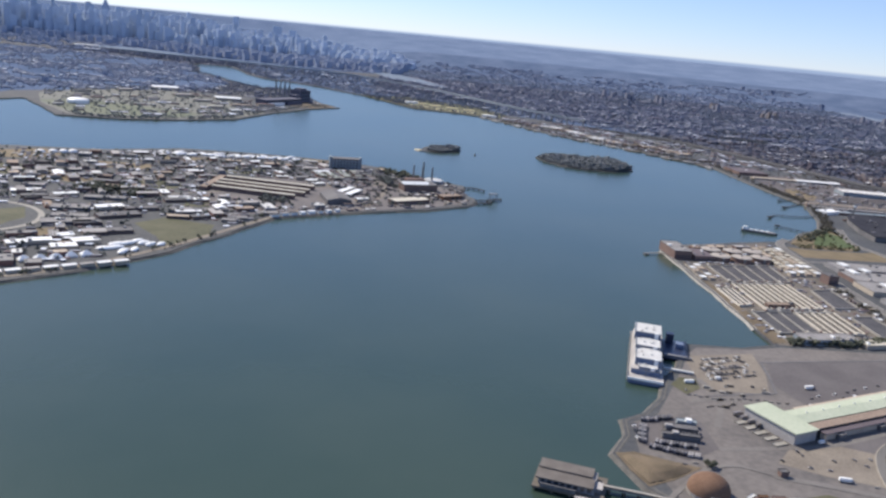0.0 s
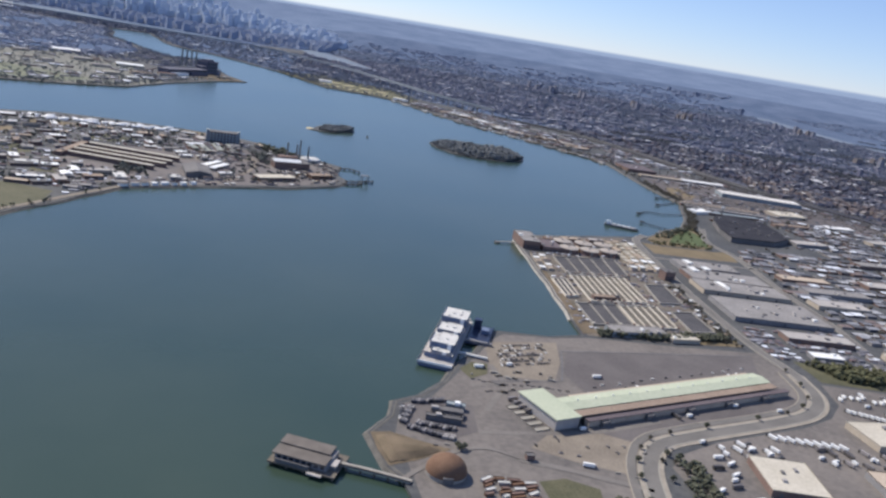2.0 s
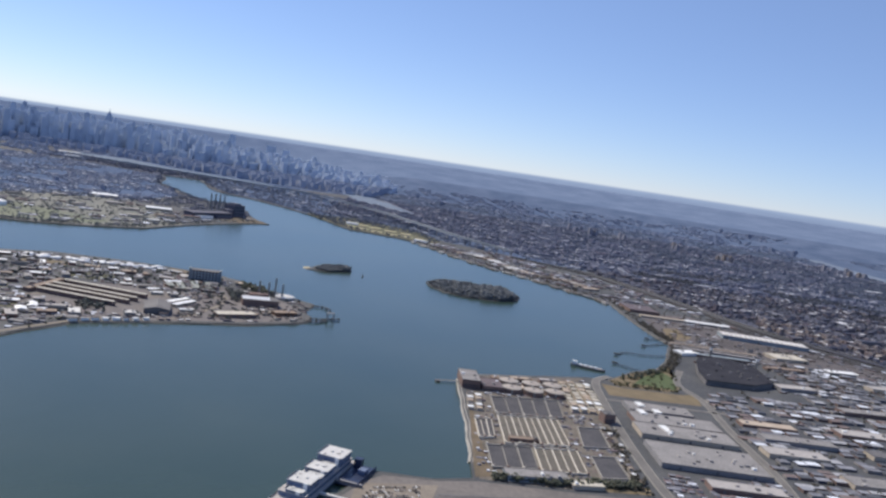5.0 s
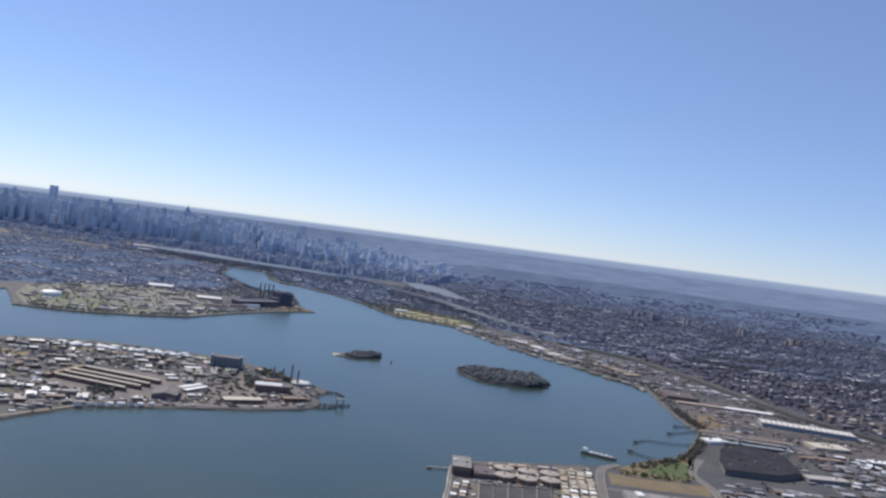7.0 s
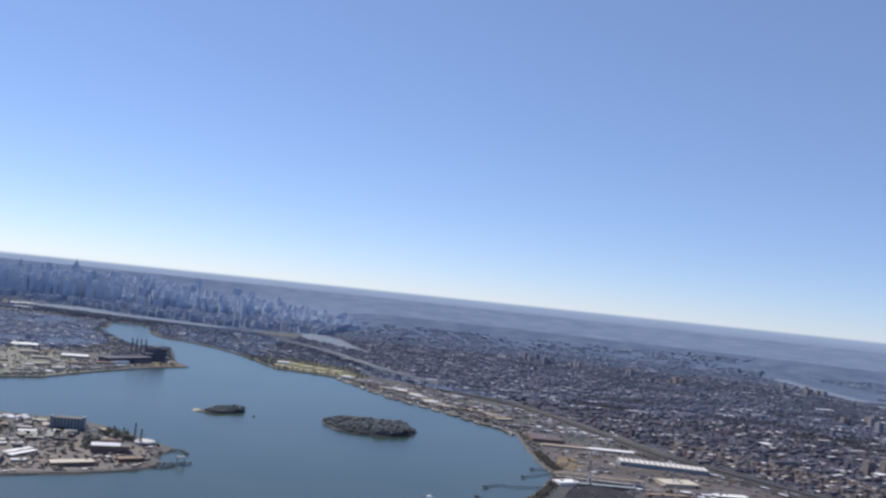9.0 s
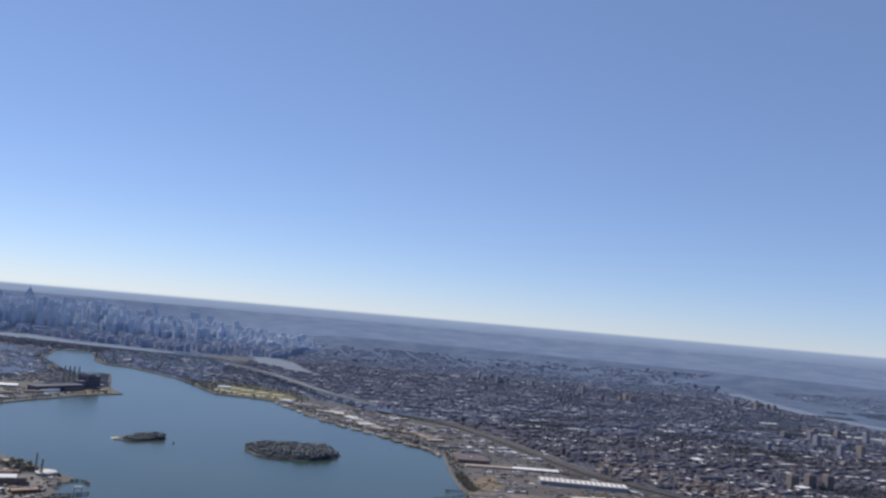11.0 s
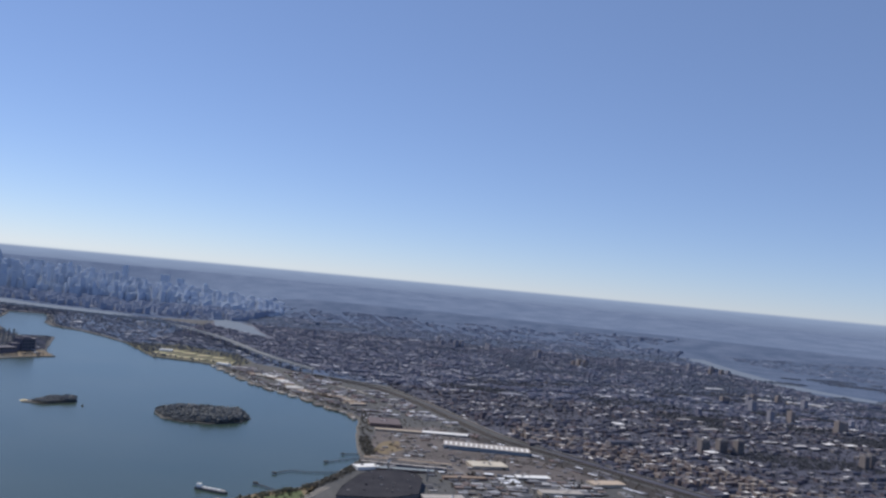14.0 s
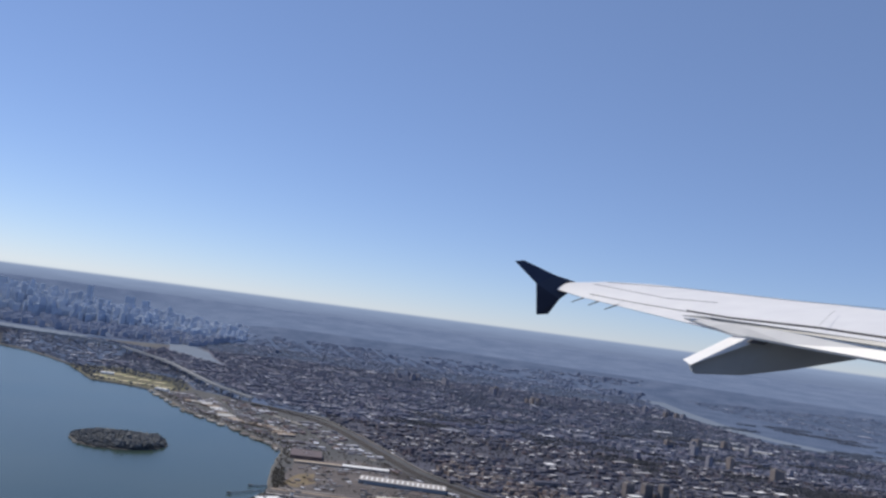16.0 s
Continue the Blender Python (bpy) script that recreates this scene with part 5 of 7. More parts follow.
for k in range(13):
    lorries.append((rng.uniform(228, 262), rng.uniform(302, 316), 118 if k % 3 else 30, rng.choice([0, 1, 2])))
for k in range(13):
    lorries.append((rng.uniform(334, 384), rng.uniform(352, 392), rng.choice([100, 10, 118]), rng.choice([1, 2, 2])))
for k in range(8):
    lorries.append((rng.uniform(276, 330), rng.uniform(306, 318), rng.choice([20, 110]), rng.choice([1, 2, 0])))
firstt = {0: True, 1: True, 2: True}
for x, y, a, kind in lorries:
    m = pose(x, y, ASPH + 0.02, 0, 0, a)
    if firstt[kind]:
        trucks[kind].matrix_basis = m
        firstt[kind] = False
    else:
        copy_thing(trucks[kind], m)

# dark apron before the docks, barriers and crates on the yard
apron = [hallm @ Vector(p) for p in ((-2, -16.9, 0), (136, -16.9, 0), (141, -24, 0), (118, -34, 0), (60, -33, 0), (10, -31, 0))]
sheet("pavement_dock", [(p.x, p.y) for p in apron], ASPH + 0.03, "dark_asphalt", "darker asphalt before the loading docks", 1.0)
for k in range(15):
    x, y = rng.uniform(130, 176), rng.uniform(338, 368)
    if abs(y - 352 - 0.1 * (x - 150)) < 3:
        continue
    ob = empty("crate_stack", pose(x, y, ASPH, 0, 0, rng.uniform(-20, 40)), "small stack of weathered crates and boards on the yard", "crates", "crate stacks")
    w, d = rng.uniform(0.4, 2.2), rng.uniform(0.3, 0.7)
    part("crate", block(bmesh.new(), -w, w, -d, d, -0.05, rng.uniform(0.3, 0.9)), rng.choice(["timber", "dark_roof", "weathered_brown", "concrete", "timber"]), ob)
    part("board", block(bmesh.new(), -w * 0.9, w * 0.4, -d * 0.8, d * 0.6, 0.9, 1.05), rng.choice(["timber", "concrete"]), ob)
for k in range(34):
    a = ((131, 352), (144, 349), (160, 352), (176, 350)) if k < 16 else (((136, 340), (150, 344), (178, 338), (196, 330)) if k < 30 else ((110, 285), (130, 290), (150, 286), (188, 276)))
    t = (k % 16) / 15 * 2.99
    i = int(t)
    p = Vector(a[i]).lerp(Vector(a[i + 1]), t - i)
    ob = empty("road_barrier", pose(p.x + rng.uniform(-0.6, 0.6), p.y + rng.uniform(-0.6, 0.6), ASPH, 0, 0, rng.uniform(-15, 15)), "low worn road barrier standing on the yard", "barrier", "yard barriers")
    part("beam", block(bmesh.new(), -1.0, 1.0, -0.14, 0.14, 0.12, 0.5), rng.choice(["timber", "dark_roof", "concrete", "weathered_brown"]), ob)
    part("foot", block(bmesh.new(), -0.8, 0.8, -0.3, 0.3, -0.05, 0.12), "concrete", ob)
# ---- warehouses ----
WARE = [
    (350, 624, 50, 22, 4, "grey_roof", 4, 5), (355, 595, 64, 26, 3, "grey_roof", 9, 6), (355, 567, 68, 27, 2, "grey_roof", 10, 6), (356, 519, 71, 43, 2, "grey_roof", 18, 0),
    (366, 473, 46, 13, 2, "light_roof", 3, 0), (419, 449, 34, 22, 2, "pale_roof", 3, 0), (356, 443, 20, 8, 3, "white_paint", 1, 0),
    (254, 286, 24, 27, -4, "pale_roof", 3, 0), (332, 338, 33, 24, 8, "pale_roof", 3, 0), (308, 290, 26, 17, 0, "tan_roof", 3, 0), (345, 296, 30, 22, 4, "light_roof", 4, 0),
    (430, 560, 44, 16, 5, "light_roof", 3, 0), (446, 594, 56, 14, 5, "grey_roof", 3, 0), (436, 628, 44, 12, 5, "tan_roof", 2, 0), (470, 520, 46, 18, 5, "grey_roof", 3, 0),
    (478, 474, 44, 16, 5, "light_roof", 3, 0), (520, 640, 50, 16, 5, "light_roof", 3, 0), (516, 590, 40, 14, 5, "dark_roof", 2, 0), (560, 560, 50, 18, 5, "tan_roof", 3, 0),
    (445, 800, 16, 12, 10, "dark_roof", 1, 0), (575, 940, 42, 26, 14, "pale_roof", 3, 0), (520, 780, 40, 14, 14, "light_roof", 2, 0), (560, 720, 54, 14, 10, "grey_roof", 3, 0),
    (640, 840, 44, 14, 12, "light_roof", 2, 0), (620, 900, 38, 12, 12, "white_paint", 2, 0), (545, 870, 46, 8, 14, "brown_roof", 2, 0), (700, 900, 40, 18, 20, "tan_roof", 2, 0), (482, 904, 92, 6, -1, "light_roof", 4, 0), (478, 915, 88, 5, -1, "grey_roof", 2, 0), (486, 925, 96, 5, -1, "tan_roof", 2, 0), (480, 934, 70, 4, 0, "light_roof", 1, 0), (484, 883, 60, 9, 5, "slate", 2, 0),
]
for k, (x, y, w, d, a, rf_, un, sk) in enumerate(WARE):
    big = "large" if w * d > 1200 else "low"
    building("warehouse", f"{big} flat-roofed warehouse with a {MATS[rf_].name.replace('_', ' ').replace('paint', 'painted roof')}", "warehouse", x, y, w, d, a, 3.2 if d > 12 else 2.4,
             ["wall_grey", "brick", "wall_beige"][k % 3], rf_, "warehouses", units=un, doors=3 if w > 20 and k < 12 else 0, skylights=0, seed=k)
for x, y, w, d in ((336, 627, 5, 9), (333, 606, 5, 10), (346, 613, 5, 8), (342, 570, 5, 14)):
    building("roof_lantern", "bright white roof lantern on a warehouse", "roof lantern", x, y, w, d, 12, 3.9, "white_paint", "white_paint", "roof lanterns", units=0)
building("bay_terminal", "white flat-roofed terminal building by the bay", "building", 443, 880, 26, 14, 30, 3.0, "white_paint", "white_paint", units=2)
building("freight_shed", "very long freight shed with a bright white roof", "building", 534, 1110, 60, 13, 3, 2.6, "wall_grey", "white_paint", "freight sheds", units=0, ridge=0.8)
building("freight_shed", "very long freight shed with a tan roof", "building", 472, 1103, 60, 9, 5, 2.6, "wall_beige", "tan_roof", "freight sheds", units=0, ridge=0.8)
building("rail_depot", "long rail depot with rows of white skylights", "building", 582, 1033, 106, 28, -3, 4.6, "slate", "light_roof", units=0, skylights=17)
building("brick_hall", "broad hall with a dull mauve flat roof by the bay", "building", 452, 1152, 42, 48, 6, 4.0, "brick", "mauve_roof", units=5)
# ---- water treatment plant ----
def basin_bank(corners, n, fill, wall, label, rim=1.3, seed=0):
    """A bank of settling basins side by side: a floor or water surface in each, and the walls between them."""
    a, b, c, d = (Vector(p) for p in corners)          # far left, far right, near right, near left
    ob = empty("settling_basin", pose(0, 0, 0), label, "basin", "settling basins")
    bm = prism(bmesh.new(), [tuple(d), tuple(c), tuple(b), tuple(a)], GROUND - 0.3, GROUND + 0.5)
    part("floor", bm, fill, ob)
    u = (b - a).normalized()
    for k in range(n + 1):
        t = k / n
        p, q = a.lerp(b, t), d.lerp(c, t)
        s = u * (0.14 if k % 2 else 0.3)
        part("wall", prism(bmesh.new(), [tuple(q - s), tuple(q + s), tuple(p + s), tuple(p - s)], GROUND - 0.3, GROUND + rim), wall, ob)
        if n > 2:
            e = (p - q).normalized()
            for base in (p + e * 0.4, q - e * 0.4):
                hw = u * 0.7
                part("gate_box", prism(bmesh.new(), [tuple(base - hw - e * 0.7), tuple(base + hw - e * 0.7), tuple(base + hw + e * 0.7), tuple(base - hw + e * 0.7)], GROUND + rim, GROUND + rim + 0.8), ("pale_concrete", "brick")[k % 2], ob)
            if k % 2 == 0:
                r = u * 0.24
                part("walkway", prism(bmesh.new(), [tuple(q - r), tuple(q + r), tuple(p + r), tuple(p - r)], GROUND + rim - 0.12, GROUND + rim - 0.02), "concrete", ob)
    for p, q in ((a, b), (d, c)):
        v = Vector((-u.y, u.x)) * 0.35
        part("end_wall", prism(bmesh.new(), [tuple(p - v), tuple(q - v), tuple(q + v), tuple(p + v)], GROUND - 0.3, GROUND + rim - 0.1), wall, ob)
    return ob


basin_bank([(219, 596), (271, 612), (270, 568), (221, 557)], 5, "basin_water", "concrete", "bank of dark water-filled settling basins with grey walls")
basin_bank([(222, 552), (264, 563), (266, 508), (224, 496)], 9, "basin_dry", "pale_concrete", "bank of pale settling basins with bright concrete walls")
basin_bank([(206, 537), (217, 541), (218, 504), (208, 499)], 3, "basin_water", "pale_concrete", "narrow dark settling basins by the sea wall")
basin_bank([(212, 488), (240, 495), (241, 458), (214, 451)], 3, "basin_water", "concrete", "bank of wide dark settling basins")
basin_bank([(242, 495), (269, 502), (270, 462), (243, 456)], 5, "basin_dry", "pale_concrete", "bank of pale basins with bright dividing walls")
basin_bank([(277, 551), (293, 556), (293, 516), (275, 511)], 1, "basin_water", "concrete", "single large dark settling basin")
basin_bank([(277, 494), (293, 499), (295, 464), (278, 459)], 1, "basin_water", "concrete", "single large dark settling basin")
building("pump_house", "tall dark brick pump house at the point", "building", 203, 627, 14, 31, 6, 6.5, "brick", "grey_roof", units=3, windows=2)
building("screen_house", "low dark brick screen house beside a pump house", "building", 220, 624, 17, 24, 10, 3.6, "brick", "mauve_roof", "plant buildings", units=3, windows=1)
building("control_house", "long low brick control house between basins", "building", 236, 505, 19, 4.5, 10, 2.6, "brick", "brown_roof", "plant buildings", units=1, windows=1)
building("filter_house", "grey-roofed filter house along the south edge", "building", 238, 444, 36, 11, 12, 3.2, "slate", "grey_roof", "plant buildings", units=4, windows=1)
building("plant_office", "pale-roofed brick plant office", "building", 266, 443, 19, 8, 14, 2.4, "wall_beige", "pale_roof", "plant buildings", units=1)
building("digester_tower", "dark square brick tower of the plant", "building", 302, 578, 8.5, 9, 15, 6.5, "brick", "dark_roof", "plant buildings", units=1, windows=2)
rng = random.Random(31)


def round_tank(x, y, r, h):
    """A covered digester: brick drum, pale domed cover, rim and hatch."""
    ob = empty("digester_tank", pose(x, y, GROUND), "round brick digester tank with a stained pale cover", "tank", "digester tanks")
    part("drum", pipe(bmesh.new(), 0, 0, -0.3, h, r, r, 22), "brick", ob)
    cover = part("cover", dome(bmesh.new(), 0, 0, h, r * 0.96, 0.9, 22, 3), "tank_roof", ob, "stained pale tan cover")
    bm = pipe(bmesh.new(), 0, 0, h, h + 0.25, r + 0.25, r + 0.25, 22)
    part("rim", bm, "concrete", ob)
    part("hatch", pipe(bmesh.new(), 0, 0, h + 0.7, h + 1.5, 1.2, 1.0, 10), "wall_grey", cover)
    part("stair", block(bmesh.new(), -0.6, 0.6, -r - 1.1, -r - 0.01, -0.3, h), "steel", ob)


for x, y in ((235, 640), (236, 620), (253, 641), (253, 621), (270, 645), (270, 626)):
    round_tank(x, y, 7.6, 3.6)
for k, (x, y, w, d, rf_) in enumerate([(244, 630, 5, 9, "tan_roof"), (262, 633, 4, 8, "pale_roof"), (246, 656, 18, 6, "tan_roof"), (268, 662, 14, 6, "light_roof"), (226, 648, 9, 7, "brown_roof")]):
    building("plant_building", "low brick plant building with a tan roof", "building", x, y, w, d, 14, rng.uniform(2.4, 3.6), "brick", rf_, "plant buildings", units=2, seed=k)
for k in range(36):
    x, y = 281 + (k % 4) * 6.8 + rng.uniform(-0.6, 0.6), 592 + (k // 4) * 9.2 + (k % 4) * 1.2 + rng.uniform(-1, 1)
    building("tank_house", "small white-roofed plant block with tan walls", "building", x, y, rng.uniform(3.6, 5.4), rng.uniform(4, 7), 10, rng.uniform(1.5, 3.0), "wall_beige", rng.choice(["white_paint", "pale_roof", "pale_roof", "tan_roof"]), "plant buildings", units=0, seed=k)
for k in range(10):
    x, y = 298 + rng.uniform(-3, 4), 462 + k * 10.5
    building("valve_house", "tiny tan concrete valve house", "building", x, y, 2.4, 2.6, 14, 1.4, "wall_beige", rng.choice(["tan_roof", "white_paint"]), "plant buildings", units=0, seed=k)

for k in range(10):
    building("tank_house", "small white-roofed plant block with tan walls", "building", 203.5 + (k % 2) * 6, 560 + (k // 2) * 8, 4, 4.5, 10, 1.8, "wall_beige", ("white_paint", "tan_roof", "dark_roof")[k % 3], "plant buildings", units=0, seed=k)
PLANT_AVOID = [[(218, 598), (272, 613), (271, 566), (220, 556)], [(221, 554), (266, 565), (267, 506), (223, 494)], [(205, 539), (218, 543), (219, 502), (207, 497)], [(211, 490), (270, 504), (271, 460), (213, 449)], [(276, 553), (294, 558), (294, 514), (274, 509)], [(276, 496), (294, 501), (296, 462), (277, 457)], [(198, 612), (224, 612), (224, 645), (198, 645)]]
blocks("plant_clutter", [(206, 440), (204, 600), (206, 640), (258, 672), (302, 694), (302, 455), (258, 440)], 0.25, (3.6, 2.8), (7, 4), "city_mixed", "small sheds, pipes, pits and stores between the basins", (0.4, 1.6), 68, keep=0.42, avoid=PLANT_AVOID, fill=(0.4, 0.9))
# very large dark-roofed hall by the bay
DARK_HALL = [(424, 746), (427, 782), (438, 826), (450, 854), (478, 864), (495, 854), (501, 834), (497, 776), (470, 752)]
dark = empty("dark_hall", pose(0, 0, 0), "huge low hall with a dark patched flat roof beside the bay", "building")
part("wall", prism(bmesh.new(), DARK_HALL, GROUND - 0.3, GROUND + 4.6), "dark_roof", dark)
mid_ = Vector((464, 806))
bm = prism(bmesh.new(), [tuple(mid_ + (Vector(p) - mid_) * 1.008) for p in DARK_HALL], GROUND + 4.6, GROUND + 5.1)
top = max(bm.faces, key=lambda f: f.calc_center_median().z)
bmesh.ops.inset_region(bm, faces=[top], thickness=0.8)
bmesh.ops.translate(bm, verts=top.verts, vec=(0, 0, -0.35))
roof_ = part("roof", bm, "scrap", dark, "dark patched flat roof")
hrng = random.Random(12)
for k in range(22):
    px, py = hrng.uniform(432, 494), hrng.uniform(762, 852)
    if inside(np.array([px - 4, px + 4]), np.array([py - 5, py + 5]), DARK_HALL).all():
        a_, b_ = hrng.uniform(0.5, 1.6), hrng.uniform(0.4, 1.2)
        part("roof_unit", block(bmesh.new(), px - a_, px + a_, py - b_, py + b_, GROUND + 4.7, GROUND + hrng.uniform(5.2, 6.2)), hrng.choice(["dark_roof", "scrap", "scrap", "wall_grey"]), roof_)
for x, y in ((466, 872), (506, 846)):
    cr = empty("yard_crane", pose(x, y, GROUND, 0, 0, 30), "slim steel yard crane beside a dark hall", "crane", "yard cranes")
    part("mast", block(bmesh.new(), -0.6, 0.6, -0.6, 0.6, -0.3, 13), "steel", cr)
    part("boom", block(bmesh.new(), -4, 11, -0.4, 0.4, 13, 13.8), "steel", cr)
    part("cabin", block(bmesh.new(), -1.2, 1.2, -1.2, 1.2, 10.6, 12.4), "white_paint", cr)

# tanker barge and piers in the bay
ship = empty("tanker_barge", pose(315, 746, 0, 0, 0, -18), "dark-hulled tanker barge with pale deck, moored in the bay", "barge")
part("hull", prism(bmesh.new(), [(-15, -2.2), (12, -2.6), (16, 0), (12, 2.6), (-15, 2.2)], -0.8, 1.6, [(-15.4, -2.4), (12.4, -2.8), (17, 0), (12.4, 2.8), (-15.4, 2.4)]), "dark_roof", ship)
part("deck", prism(bmesh.new(), [(-14.6, -2.0), (11.6, -2.3), (15, 0), (11.6, 2.3), (-14.6, 2.0)], 1.6, 2.0), "light_roof", ship)
part("deckhouse", block(bmesh.new(), -14, -10, -1.6, 1.6, 2.0, 4.6), "white_paint", ship)
for k in range(4):
    part("hatch", block(bmesh.new(), -8 + k * 4.6, -5 + k * 4.6, -1.3, 1.3, 2.0, 2.5), "white_paint", ship)
for k, line in enumerate([[(357, 826), (370, 842), (386, 842), (404, 848), (422, 858)], [(400, 894), (418, 912), (438, 934)], [(347, 782), (356, 774), (367, 766)], [(414, 940), (424, 945), (436, 952)]]):
    pr = empty("jetty", pose(0, 0, 0), "long dark timber jetty on piles", "jetty", "jetties in the bay")
    ln = smooth_line(line)
    part("deck", ribbon(bmesh.new(), ln, -0.6, 0.6, 0.9, 1.3), "dark_timber", pr)
    for p in ln[::3]:
        part("post", block(bmesh.new(), p.x - 0.3, p.x + 0.3, p.y - 0.3, p.y + 0.3, -2.5, 0.9), "dark_timber", pr)
    p = ln[0]
    part("pier_head", block(bmesh.new(), p.x - 2.4, p.x + 2.4, p.y - 1.6, p.y + 1.6, 0.95, 2.0), "dark_timber", pr)
tiny = empty("landing_stage", pose(190, 626, 0, 0, 0, 20), "tiny landing stage off the point", "jetty")
part("deck", block(bmesh.new(), -10, 6, -0.7, 0.7, 0.9, 1.3), "concrete", tiny)
part("pontoon", block(bmesh.new(), -13, -9.5, -1.6, 1.6, -0.3, 1.2), "dark_roof", tiny)

# ---- near industrial blocks east of the warehouses ----
WBOX = [[(x - w / 2 - 2, y - d / 2 - 2), (x + w / 2 + 2, y - d / 2 - 2), (x + w / 2 + 2, y + d / 2 + 2), (x - w / 2 - 2, y + d / 2 + 2)] for x, y, w, d, *_ in WARE]
HEAP = [(418, 738), (472, 744), (504, 768), (508, 840), (498, 866), (446, 872), (428, 830)]
INDUSTRY = [(406, 405), (407, 600), (409, 690), (440, 735), (520, 720), (530, 860), (535, 898), (620, 900), (690, 900), (790, 760), (1000, 405)]
blocks("industrial_sheds", INDUSTRY, 0.12, (11, 7.5), (8, 4), "city_near", "crowded low industrial sheds and yards", (1.2, 2.6), 12, keep=0.95, avoid=WBOX + [HEAP, RAIL_ZONE], fill=(0.6, 1.0))
blocks("yard_sheds", [(318, 482), (318, 432), (398, 432), (398, 495), (392, 495)], 0.05, (5, 3.2), (9, 4), "city_mixed", "small sheds, stacks and parked trailers in a yard", (0.7, 1.5), 13, keep=0.9, avoid=WBOX)
woods("trees_industry", INDUSTRY, 420, (2.0, 3.4), "bare_leaves", "leafless trees between the sheds", 14, clumps=5, avoid=WBOX + [HEAP])
woods("trees_green", [(335, 428), (398, 426), (396, 408), (352, 408)], 140, (2.6, 4.8), "olive_leaves", "dense olive trees in an overgrown strip", 15, clumps=8)
woods("trees_plant", [(213, 434), (262, 440), (300, 452), (296, 458), (262, 446), (213, 438)], 170, (2.0, 3.8), "leaves", "dark bushes along the plant fence", 16, clumps=6)
woods("trees_plant_east", [(294, 455), (304, 458), (306, 560), (296, 560)], 60, (1.5, 2.6), "bare_leaves", "scattered bushes by the plant road", 17, clumps=5)
woods("bushes_lawn", [(168, 258), (180, 260), (182, 250), (172, 246)], 26, (1.2, 2.4), "leaves", "dark bushes round a lawn", 69, clumps=6)
woods("trees_truck_park", [(206, 262), (216, 262), (222, 292), (210, 300)], 50, (1.8, 3.2), "leaves", "dark trees inside the bend of the road", 18, clumps=6)
woods("trees_meadow", [(326, 702), (345, 690), (395, 712), (405, 790), (395, 780), (370, 745)], 34, (1.2, 2.6), "olive_leaves", "bushes on the meadow by the bay", 19, clumps=6)


def tree_proto(name, seed, size, mat_):
    rng = np.random.default_rng(seed)
    ob = empty(name, pose(0, 0, 0), "roadside tree with an uneven crown", "tree", "roadside trees")
    bm = pipe(bmesh.new(), 0, 0, -0.3, size * 0.5, size * 0.06, size * 0.03, 7)
    for a in (0.4, 2.4, 4.4):
        d = Vector((math.cos(a), math.sin(a)))
        lo, hi = Vector((0, 0, size * 0.35)), Vector((d.x * size * 0.3, d.y * size * 0.3, size * 0.7))
        bmesh.ops.create_cone(bm, segments=5, radius1=size * 0.03, radius2=size * 0.012, depth=(hi - lo).length, matrix=Matrix.Translation((lo + hi) / 2) @ (hi - lo).to_track_quat("Z", "Y").to_matrix().to_4x4())
    part("trunk", bm, "bark", ob)
    n = 60
    t = rng.uniform(0, 1, n)
    r = np.sqrt(rng.uniform(0, 1, n)) * size * 0.42 * np.sin(np.pi * np.clip(t * 0.9 + 0.12, 0, 1))
    a = rng.uniform(0, 6.28, n)
    shared("crown", clumps_mesh("crown", r * np.cos(a), r * np.sin(a), size * (0.34 + 0.6 * t), size * rng.uniform(0.07, 0.15, n), seed), mat_, ob)
    return ob


oaks = [tree_proto("roadside_tree", 3, 3.0, "leaves"), tree_proto("roadside_tree", 4, 2.4, "bare_leaves")]
placed = {0: False, 1: False}
rng = random.Random(17)
ln = smooth_line(MAINROAD[1:10])
where = [(p.x - 4.2, p.y + 3.6) for p in ln[4::5]] + [(119, 283), (120.5, 284.5), (118, 285)] + [(rng.uniform(202, 214), rng.uniform(264, 298)) for k in range(12)] + [(300 + rng.uniform(-6, 4), 446 + rng.uniform(-4, 6)) for k in range(8)]
for k, (x, y) in enumerate(where):
    j = 0 if rng.random() < 0.5 else 1
    m = pose(x, y, GROUND, 0, 0, rng.uniform(0, 360))
    if not placed[j]:
        oaks[j].matrix_basis, placed[j] = m, True
    else:
        copy_thing(oaks[j], m)
# ---- the prison island ----
IZ = GROUND + 0.06
sheet("ground_isle_lawn", [(-195, 575), (-182, 597), (-142, 590), (-140, 562), (-145, 545), (-156, 522), (-172, 545)], IZ, "grass", "worn green lawn on the island shore", 2)
sheet("ground_isle_oval", [(-310, 560), (-292, 581), (-279, 594), (-266, 564), (-272, 536), (-300, 530)], IZ, "grass", "mown green field inside a loop road", 2)
sheet("ground_isle_field", [(-404, 812), (-375, 840), (-345, 815), (-357, 788), (-390, 772)], IZ, "dry_grass", "rough yellowish field on the island", 3)
sheet("ground_isle_tip_field", [(-134, 900), (-100, 890), (-92, 905), (-90, 922), (-130, 926)], IZ, "dry_grass", "rough olive grass by the shore", 2)
sheet("pavement_isle", [(-110, 640), (-60, 672), (0, 712), (48, 752), (40, 800), (10, 840), (-60, 860), (-160, 780), (-180, 690), (-150, 620)], IZ - 0.02, "isle_paving", "grey gravel and paving between buildings", 2)
